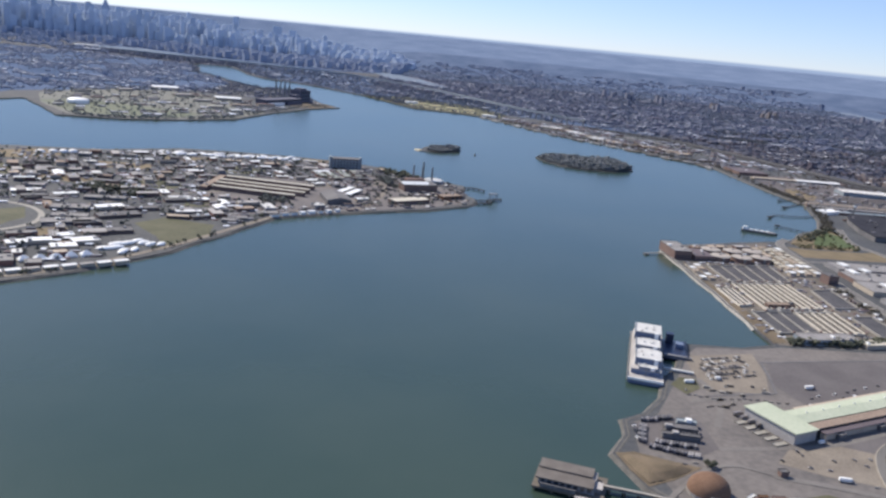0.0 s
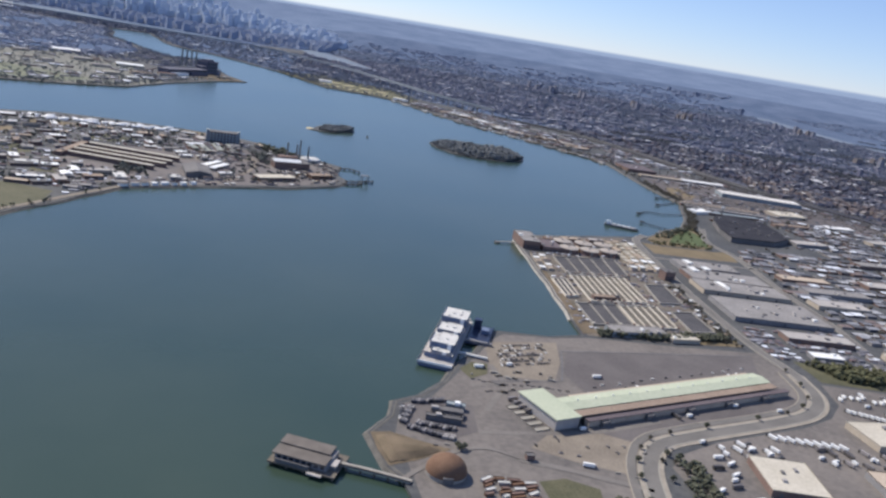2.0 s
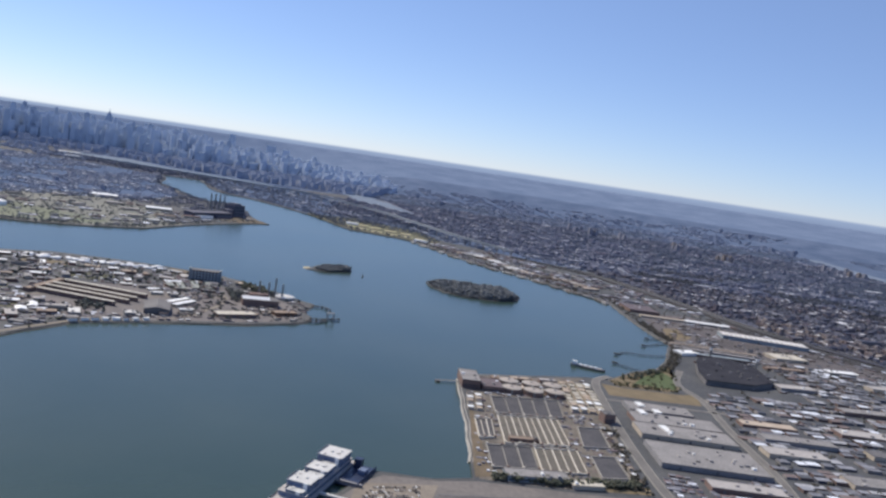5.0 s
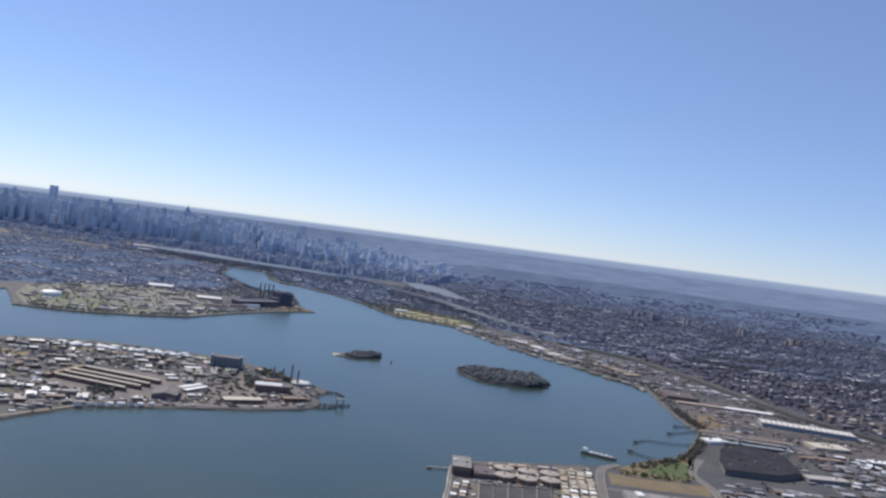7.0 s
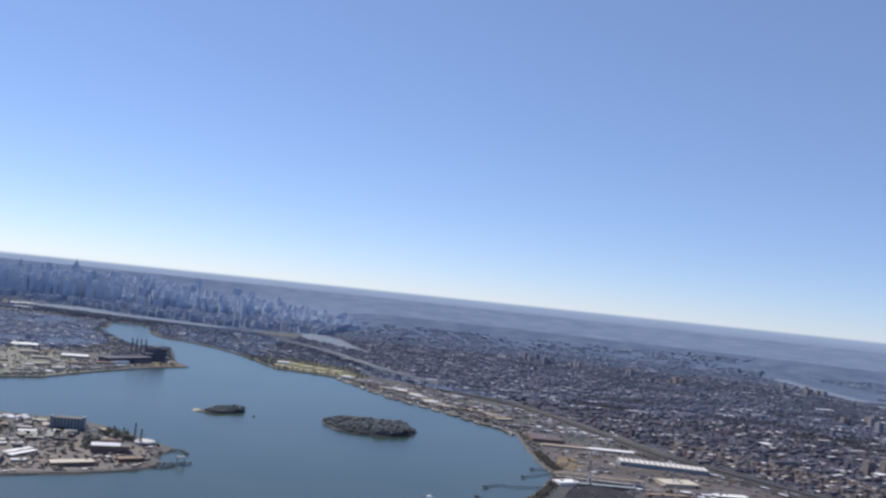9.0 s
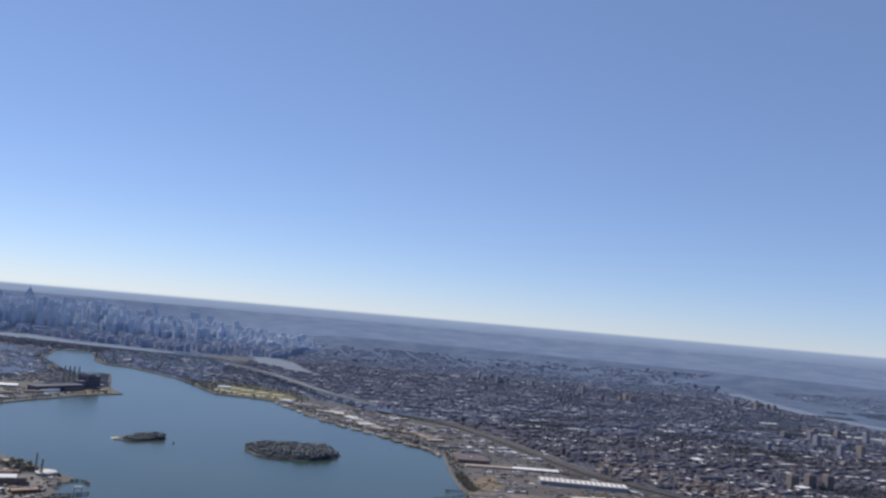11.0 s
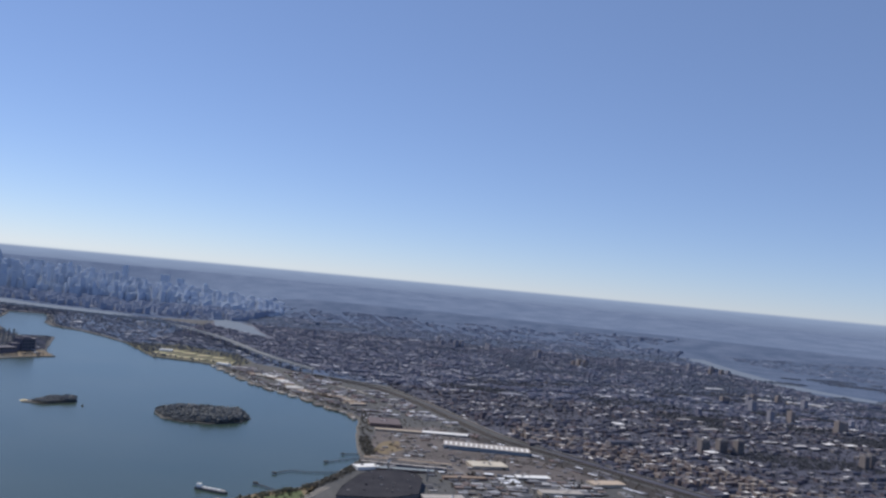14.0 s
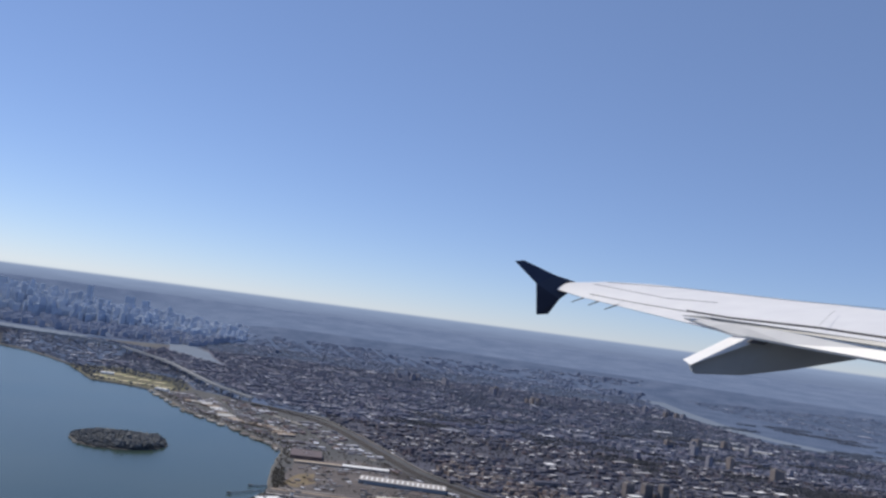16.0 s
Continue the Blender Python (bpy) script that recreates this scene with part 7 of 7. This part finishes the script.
for k, (x, y, w, d) in enumerate([(-30, 1740, 26, 22), (0, 1722, 26, 22), (30, 1704, 24, 20), (62, 1694, 26, 22), (94, 1690, 26, 20), (20, 1780, 26, 22), (55, 1760, 26, 22), (90, 1745, 24, 20), (-10, 1800, 26, 22), (122, 1680, 20, 22)]):
    fd = sheet("field_pitch", [(x - w / 2, y - d / 2), (x + w / 2, y - d / 2 + 4), (x + w / 2, y + d / 2), (x - w / 2, y + d / 2 - 4)], IZ + 0.1, "field", "yellow-green sports pitch with a sandy infield")
    part("infield", block(bmesh.new(), x - 10, x + 8, y - 8, y + 3, IZ, IZ + 0.25), "sand", fd)
woods("trees_fields", [(-150, 1880), (-20, 1676), (51, 1662), (110, 1636), (150, 1644), (165, 1700), (112, 1840), (-45, 1935)], 420, (2.4, 4.6), "park_leaves_haze", "leafless trees round the pitches", 66, clumps=4, avoid=[[(-48, 1725), (-10, 1705), (75, 1668), (138, 1664), (138, 1700), (106, 1760), (70, 1776), (5, 1815), (-28, 1812)]])
qrng = random.Random(19)
SHORE = [(417, 1175), (403, 1215), (375, 1242), (329, 1310), (267, 1376), (218, 1434), (162, 1535), (111, 1623)]
for k in range(22):
    t = (k + qrng.uniform(0.1, 0.9)) / 22 * 6.99
    i = int(t)
    p = Vector(SHORE[i]).lerp(Vector(SHORE[i + 1]), t - i)
    d = (Vector(SHORE[i + 1]) - Vector(SHORE[i])).normalized()
    a = math.degrees(math.atan2(d.y, d.x))
    if k % 3:
        qy = empty("small_quay", pose(p.x - 3, p.y - 3, 0, 0, 0, a + qrng.uniform(-8, 8)), "short dark quay with piles on the bay shore", "quay", "bay quays")
        w, l_ = qrng.uniform(3, 9), qrng.uniform(4, 11)
        part("deck", block(bmesh.new(), -w, w, -2, l_, 0.6, 1.5), qrng.choice(["timber", "concrete", "dark_asphalt"]), qy)
        for x in (-w + 0.5, w - 0.5):
            part("pile", pipe(bmesh.new(), x, l_ - 0.6, -2.5, 2.1, 0.4, 0.4, 7), "timber", qy)
    else:
        bt = empty("flat_barge", pose(p.x - 6 - 6 * math.sin(math.radians(a)) * 0, p.y - 6, 0, 0, 0, a), "flat pale cargo barge moored along the bay shore", "barge", "moored barges")
        part("hull", block(bmesh.new(), -9, 9, -2.4, 2.4, -0.6, 1.3), qrng.choice(["rust", "dark_roof", "wall_grey"]), bt)
        part("deck", block(bmesh.new(), -8.6, 8.6, -2.1, 2.1, 1.3, 1.6), qrng.choice(["light_roof", "weathered_white", "concrete"]), bt)
        part("cargo", block(bmesh.new(), -6, 3, -1.6, 1.6, 1.6, 2.6), qrng.choice(["weathered_white", "brown_roof", "light_roof"]), bt)
building("sports_hall", "white-roofed sports hall by the pitches", "building", -30, 1785, 26, 16, 10, 3, "white_paint", "white_paint", units=1)
building("pier_depot", "white depot at the shore corner", "building", 125, 1634, 26, 12, -20, 3, "white_paint", "white_paint", units=1)
for k in range(26):
    t = k / 25
    x, y = 190 + 200 * t, 1510 - 245 * t + 22 * math.sin(9 * t)
    building("shore_depot", "shore depot with a pale flat roof", "building", x + 16, y + 20, rng.uniform(14, 30), rng.uniform(7, 14), rng.uniform(0, 30), 2.6, rng.choice(["wall_beige", "wall_grey", "brick"]), rng.choice(["white_paint", "light_roof", "tan_roof", "pale_roof", "brown_roof"]), "shore depots", units=1, seed=k)
for k in range(7):
    bt = empty("moored_boat", pose(330 - k * 11, 1300 + k * 12, 0, 0, 0, 130), "small pale moored work boat", "boat", "moored boats")
    part("hull", prism(bmesh.new(), [(-4, -1), (3, -1), (5, 0), (3, 1), (-4, 1)], -0.4, 1.0), "white_paint", bt)
    part("cabin", block(bmesh.new(), -2.4, 0.4, -0.7, 0.7, 1.0, 2.4), "light_roof", bt)
VIA = [(-900, 2520), (-640, 2480), (-404, 2435), (-221, 2370), (-97, 2230), (17, 2070), (107, 1904), (199, 1734), (300, 1590)]
via = empty("rail_viaduct", pose(0, 0, 0), "long concrete rail viaduct on many piers", "viaduct")
ln = smooth_line(VIA)
part("deck", ribbon(bmesh.new(), ln, -5, 5, 13.0, 15.0), "wall_grey", via)
part("parapet", ribbon(bmesh.new(), ln, -5.4, -4.8, 13.0, 16.2), "slate", via)
part("parapet", ribbon(bmesh.new(), ln, 4.8, 5.4, 13.0, 16.2), "slate", via)
for p in ln[::2]:
    part("pier", block(bmesh.new(), p.x - 1.0, p.x + 1.0, p.y - 3.0, p.y + 3.0, -1.0, 13.0), "concrete", via)
road("road_ramp", [(300, 1614), (436, 1524), (502, 1412), (567, 1255), (616, 1138), (663, 1075), (724, 1000), (815, 884), (955, 714)], 3.2, IZ + 1.6, "raised grey expressway beside the tracks", "road", False)
rail = road("road_rail", [(300, 1600), (420, 1510), (485, 1400), (550, 1245), (600, 1125), (648, 1062), (708, 988), (800, 870), (940, 700)], 14, IZ + 0.2, "broad dark rail corridor with many tracks", "ballast", False)
ln = RAIL_LINE
for k in range(6):
    o = -6.4 + k * 2.3
    part("track", ribbon(bmesh.new(), ln, o, o + 0.7, GROUND, IZ + 0.45), "rail_steel" if k % 3 else "ballast", rail)
sheet("ground_yard", [(436, 896), (442, 1060), (446, 1122), (520, 1165), (560, 1135), (600, 1060), (640, 1010), (700, 915), (620, 903), (530, 898)], IZ, "yard_ground", "bare mauve-brown rail yard ground", 3)
sheet("ground_yard_grass", [(446, 962), (462, 958), (480, 990), (474, 1042), (456, 1030), (447, 990)], IZ + 0.06, "dry_grass", "dry yellow grass on the yard by the bay", 2)
for k in range(6):
    road("trim_siding", [(470 + k * 4, 950 + k * 9), (540 + k * 3, 962 + k * 8), (620 - k * 4, 975 + k * 4), (690 - k * 9, 925 + k * 8)], 1.6, IZ + 0.16, "rusty siding track across the yard", "rail_steel", False)
road("road_yard", [(536, 925), (545, 900), (550, 860), (551, 815), (556, 740), (560, 660)], 5.5, IZ + 0.14, "pale grey street between yards", "worn_asphalt", False)
YARD = [(432, 930), (440, 1060), (520, 1150), (560, 1120), (600, 1050), (650, 990), (720, 900), (600, 790), (480, 750), (440, 830)]
blocks("yard_clutter", YARD, 0.28, (8, 5), (6, 4), "city_near", "huts, stacks, trailers and vehicles on the rail yard", (0.8, 2.0), 64, keep=0.24, fill=(0.4, 1.0), avoid=[DARK_HALL])
woods("trees_yard", YARD, 150, (1.6, 3.2), "bare_leaves", "leafless scrub on the rail yard", 65, clumps=4)
SIDINGS = [(552, 1180), (592, 1112), (642, 1048), (702, 974), (792, 856), (930, 684), (900, 660), (760, 820), (712, 900), (652, 988), (600, 1052), (556, 1118)]
sheet("ground_sidings", SIDINGS, IZ + 0.05, "ballast", "dark ballast of the rail sidings", 2)
blocks("siding_sheds", SIDINGS, -0.93, (13, 4.5), (6, 4), "city_mixed", "parked goods wagons and huts on the sidings", (1.0, 1.9), 73, keep=0.28, fill=(0.6, 1.0))
woods("trees_sidings", SIDINGS, 160, (1.4, 2.8), "bare_leaves", "scrub along the sidings", 74, clumps=4)
road("road_bay_avenue", [(250, 1590), (330, 1520), (420, 1420), (470, 1330), (520, 1240), (545, 1180)], 6, IZ + 0.1, "broad pale avenue", "kerb", False)
road("road_far_avenue", [(410, 1775), (520, 1800), (760, 1860), (1100, 1960), (1500, 2060)], 7, IZ + 0.1, "broad pale avenue in the far city", "kerb", False)


# ---- apartment towers ----
def tower(name, label, x, y, w, d, h, a, wall, group, floors=True):
    ob = empty(name, pose(x, y, GROUND, 0, 0, a), label, "apartment tower", group)
    part("wall", block(bmesh.new(), -w / 2, w / 2, -d / 2, d / 2, -0.3, h), wall, ob)
    part("roof", block(bmesh.new(), -w / 2 - 0.2, w / 2 + 0.2, -d / 2 - 0.2, d / 2 + 0.2, h, h + 0.5), "grey_roof", ob)
    part("roof_house", block(bmesh.new(), -w * 0.2, w * 0.2, -d * 0.2, d * 0.2, h + 0.5, h + 2.2), wall, ob)
    if floors:
        for k in range(int(h / 2.6)):
            part("window_band", block(bmesh.new(), -w / 2 + 0.5, w / 2 - 0.5, -d / 2 - 0.1, -d / 2 - 0.004, 1.1 + k * 2.5, 2.2 + k * 2.5), "glass", ob)
    return ob


for x, y, w, d, h in ((896, 1160, 15, 9, 18), (926, 1172, 15, 9, 18), (948, 1166, 13, 9, 20), (1119, 1150, 10, 10, 17), (1136, 1166, 10, 10, 17)):
    tower("apartment_tower", "brown-grey brick apartment tower", x, y, w, d, h, 24, "tower_wall", "near apartment towers")
for x, y, w in ((1280, 1890, 60), (1392, 1892, 88)):
    building("terminal_shed", "long pale-roofed shed in the distant city", "building", x, y, w, 14, -8, 4, "wall_beige", "white_paint", "distant sheds", units=0)
rng = random.Random(77)
for cx, cy, n, s in ((940, 2370, 5, 26), (960, 2330, 3, 14), (1290, 1830, 4, 60), (620, 2700, 6, 60), (800, 2600, 5, 90), (1200, 1500, 4, 70), (1420, 2550, 7, 70), (1150, 1750, 4, 60)):
    for k in range(n):
        tower("apartment_tower", "hazy brick apartment tower in the distance", cx + rng.uniform(-s, s), cy + rng.uniform(-s, s), rng.uniform(8, 13), rng.uniform(8, 12), rng.uniform(12, 22), 20, rng.choice(["tower_far", "tower_far", "tower_wall"]), "far apartment towers", False)

# ---- the skyline ----
rng = np.random.default_rng(5)
n = 4200
x = rng.uniform(-2900, -60, n)
prof = 58 + 36 * np.exp(-((x + 1080) / 330) ** 2) + 38 * np.exp(-((x + 1600) / 380) ** 2) + 40 * np.exp(-((x + 2250) / 420) ** 2)
prof = np.where(x > -560, 20 + 44 * np.clip(-x / 560, 0, 1) + 6 * np.sin(x / 40), prof)
h = prof * (0.45 + 0.65 * rng.random(n) ** 1.6)
y = rng.uniform(3250, 4120, n)
w, d = rng.uniform(10, 24, n), rng.uniform(10, 22, n)
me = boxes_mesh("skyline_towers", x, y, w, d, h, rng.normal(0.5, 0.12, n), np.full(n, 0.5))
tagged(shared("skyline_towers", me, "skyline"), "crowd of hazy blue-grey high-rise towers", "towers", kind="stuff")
for k in range(90):
    hx = -2700 + k * 27.5 + rng.uniform(-14, 14)
    hh = float(np.interp(hx, x[np.argsort(x)], prof[np.argsort(x)])) * rng.uniform(0.95, 1.32)
    ww = rng.uniform(13, 24)
    ob = empty("high_rise", pose(hx, rng.uniform(3300, 3900), GROUND, 0, 0, 28), "hazy blue-grey high-rise tower in the skyline", "skyscraper", "skyline high-rises")
    part("shaft", block(bmesh.new(), -ww / 2, ww / 2, -ww * 0.4, ww * 0.4, -0.5, hh), "skyscraper_haze", ob)
    part("crown", block(bmesh.new(), -ww * 0.3, ww * 0.3, -ww * 0.25, ww * 0.25, hh, hh + rng.uniform(2, 7)), "skyscraper_haze", ob)


def stepped_tower(name, label, x, y, steps, spire=0):
    ob = empty(name, pose(x, y, GROUND, 0, 0, 3), label, "skyscraper", "landmark towers")
    z = -0.5
    for w, h in steps:
        part("tier", block(bmesh.new(), -w / 2, w / 2, -w * 0.42, w * 0.42, z, h), "skyscraper_haze", ob)
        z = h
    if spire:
        part("spire", pipe(bmesh.new(), 0, 0, z, z + spire, 2.4, 0.4, 8), "skyscraper_haze", ob)
    return ob


stepped_tower("skyscraper", "stepped hazy skyscraper with a tall spire", -1545, 4140, [(56, 30), (42, 90), (32, 124), (20, 138), (11, 147)], 18)
stepped_tower("skyscraper", "tall plain hazy blue-grey skyscraper", -2270, 4120, [(34, 165), (30, 168)])
stepped_tower("skyscraper", "slim hazy skyscraper with a flat top", -925, 4120, [(40, 40), (24, 131)])
stepped_tower("skyscraper", "broad flat-topped hazy skyscraper", -730, 4120, [(44, 60), (38, 104)])
stepped_tower("skyscraper", "broad flat-topped hazy skyscraper", -660, 4140, [(36, 50), (30, 92)])
stepped_tower("skyscraper", "hazy skyscraper tapering to a point", -1960, 4130, [(46, 50), (30, 120), (16, 136)], 8)
stepped_tower("skyscraper", "hazy blue-grey slab skyscraper", -1330, 4100, [(44, 40), (34, 118)])
stepped_tower("skyscraper", "hazy blue-grey slab skyscraper", -1200, 4110, [(40, 40), (30, 112)])
# ---- the aircraft's wing at the end of the flight, shaped to fit the last camera view ----
WING = look((545.538, -2.34, 211.084), (545.627, -0.348, 211.244), 7.8)
wing = empty("aircraft_wing", WING, "white airliner wing with a dark blue fence at its tip", "aircraft wing")


def slab3(bm, pts, drop):
    """A thin body: an outline in space and its copy pushed along drop."""
    hi = [bm.verts.new(p) for p in pts]
    lo = [bm.verts.new(Vector(p) + Vector(q)) for p, q in zip(pts, drop)]
    n = len(pts)
    bm.faces.new(hi)
    bm.faces.new(lo[::-1])
    for i in range(n):
        bm.faces.new((lo[i], lo[(i + 1) % n], hi[(i + 1) % n], hi[i]))
    bmesh.ops.triangulate(bm, faces=[f for f in bm.faces if len(f.verts) > 4])
    return bm


def strip3(bm, line, width, lift=0.012):
    """A narrow raised seam along a line on the wing's skin."""
    rows = [[bm.verts.new((x, y + lift + dy, z)) for dy in (-width / 2, width / 2)] for x, y, z in line]
    for a, b in zip(rows, rows[1:]):
        bm.faces.new((a[0], a[1], b[1], b[0]))
    bmesh.ops.solidify(bm, geom=bm.faces[:], thickness=0.003)
    return bm


NOSE = [(1.041, -0.262, -6.6), (1.294, -0.258, -6.6), (1.603, -0.272, -6.5), (2.043, -0.308, -5.6), (2.483, -0.345, -4.7), (2.708, -0.386, -3.6)]
TAIL = [(0.894, -0.316, -6.6), (1.044, -0.361, -6.3), (1.196, -0.389, -5.8), (1.361, -0.418, -5.1), (1.535, -0.452, -4.5), (1.860, -0.453, -3.2)]


def skin(bm, drop):
    """The wing's upper or lower skin: chordwise strips from the nose to the trailing edge, slightly arched."""
    rows = []
    for a, b in zip(NOSE, TAIL):
        a, b = Vector(a), Vector(b)
        row = []
        for t in np.linspace(0, 1, 7):
            p = a.lerp(b, t)
            p.y += math.sin(math.pi * t) * 0.018 - drop * (4 * t * (1 - t) + 0.05) * 0.5
            row.append(bm.verts.new(p))
        rows.append(row)
    for a, b in zip(rows, rows[1:]):
        for i in range(6):
            bm.faces.new((a[i], a[i + 1], b[i + 1], b[i]))
    return bm


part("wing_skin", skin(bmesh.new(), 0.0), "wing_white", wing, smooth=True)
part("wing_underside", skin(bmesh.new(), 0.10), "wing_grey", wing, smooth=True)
part("aileron_hinge", strip3(bmesh.new(), [(1.10, -0.352, -6.3), (1.26, -0.372, -5.75), (1.46, -0.388, -5.0)], 0.006, 0.014), "wing_grey", wing)
part("panel_joint", strip3(bmesh.new(), [(1.86, -0.40, -4.15), (2.05, -0.372, -4.45), (2.16, -0.36, -4.62)], 0.003, 0.02), "wing_grey", wing)
part("spoiler_gap", strip3(bmesh.new(), [(1.452, -0.388, -5.0), (1.586, -0.401, -4.65), (1.84, -0.406, -4.1), (1.981, -0.417, -3.75), (2.099, -0.426, -3.4)], 0.011, 0.02), "dark_roof", wing, "dark gap ahead of the flap")
part("skin_seam", strip3(bmesh.new(), [(1.255, -0.268, -6.4), (1.694, -0.29, -5.9), (2.159, -0.333, -5.2), (2.473, -0.35, -4.68)], 0.004, 0.014), "wing_grey", wing)
part("skin_seam", strip3(bmesh.new(), [(1.138, -0.278, -6.35), (1.494, -0.343, -5.6), (1.703, -0.347, -5.2)], 0.004, 0.014), "wing_grey", wing)


def sight(px, py, d):
    """A place on the wing from its picture position in the last camera view and an assumed depth."""
    return ((px - 784) / 1484 * d, (441 - py) / 1484 * d, -d)


FLAP = [sight(1212, 562, 4.92), sight(1300, 573, 4.42), sight(1620, 622, 3.25), sight(1620, 649, 3.2), sight(1400, 610, 3.95), sight(1293, 590, 4.45), sight(1255, 577, 4.65)]
part("flap", slab3(bmesh.new(), FLAP, [(0, -0.012, -0.03)] * 7), "wing_white", wing, "white trailing-edge flap")
# a grey slab paints the shade between wing and flap
part("flap_shroud", slab3(bmesh.new(), [sight(1209, 558, 4.9), sight(1240, 559, 4.75), sight(1600, 611, 3.3), sight(1600, 619, 3.28), sight(1270, 568, 4.6)], [(0, -0.004, -0.02)] * 5), "wing_grey", wing, "grey slab for the shade in the gap between wing and flap")
FENCE = [(0.582, -0.096, -6.75), (0.655, -0.091, -6.75), (0.901, -0.211, -6.65), (1.041, -0.258, -6.6), (1.014, -0.325, -6.6), (0.919, -0.397, -6.62), (0.84, -0.519, -6.7), (0.75, -0.524, -6.7), (0.744, -0.273, -6.65)]
part("tip_fence", slab3(bmesh.new(), FENCE, [(0, 0, -0.05)] * 9), "navy", wing, "dark blue arrow-shaped wingtip fence")
# flap-track fairing: a blunt canoe, its shaded body painted grey, its sunlit facet white
BODY = [sight(1224, 645, 4.42), sight(1226, 662, 4.42), sight(1312, 665, 4.38), sight(1402, 655, 4.33), sight(1528, 635, 4.25), sight(1560, 622, 4.22), sight(1375, 600, 4.30), sight(1330, 599, 4.34)]
bm = slab3(bmesh.new(), BODY, [(0.03, 0.0, -0.16)] * 8)
bmesh.ops.bevel(bm, geom=bm.edges[:], offset=0.008, segments=2, affect="EDGES")
fairing = part("flap_fairing", bm, "wing_grey", wing, "canoe-shaped flap-track fairing in the grey of its shaded side")
part("fairing_cap", slab3(bmesh.new(), [sight(1222, 646, 4.40), sight(1326, 597, 4.32), sight(1346, 601, 4.30), sight(1322, 612, 4.32)], [(0, 0.01, -0.14)] * 4), "wing_white", fairing, "upper facet in white paint for its sunlit side")
# a flat dark slab paints the shade of the recess
part("track_recess", slab3(bmesh.new(), [sight(1334, 600, 4.26), sight(1376, 600, 4.24), sight(1352, 611, 4.25), sight(1322, 607, 4.27)], [(0, 0, -0.02)] * 4), "dark_roof", fairing, "dark slab for the shade of a recess behind the flap track")
for x, y, z in ((1.044, -0.365, -6.3), (1.135, -0.374, -6.1), (1.196, -0.383, -5.8)):
    part("static_wick", slab3(bmesh.new(), [(x, y, z), (x + 0.03, y + 0.004, z), (x - 0.09, y - 0.028, z + 0.05)], [(0, -0.006, 0)] * 3), "steel", wing)
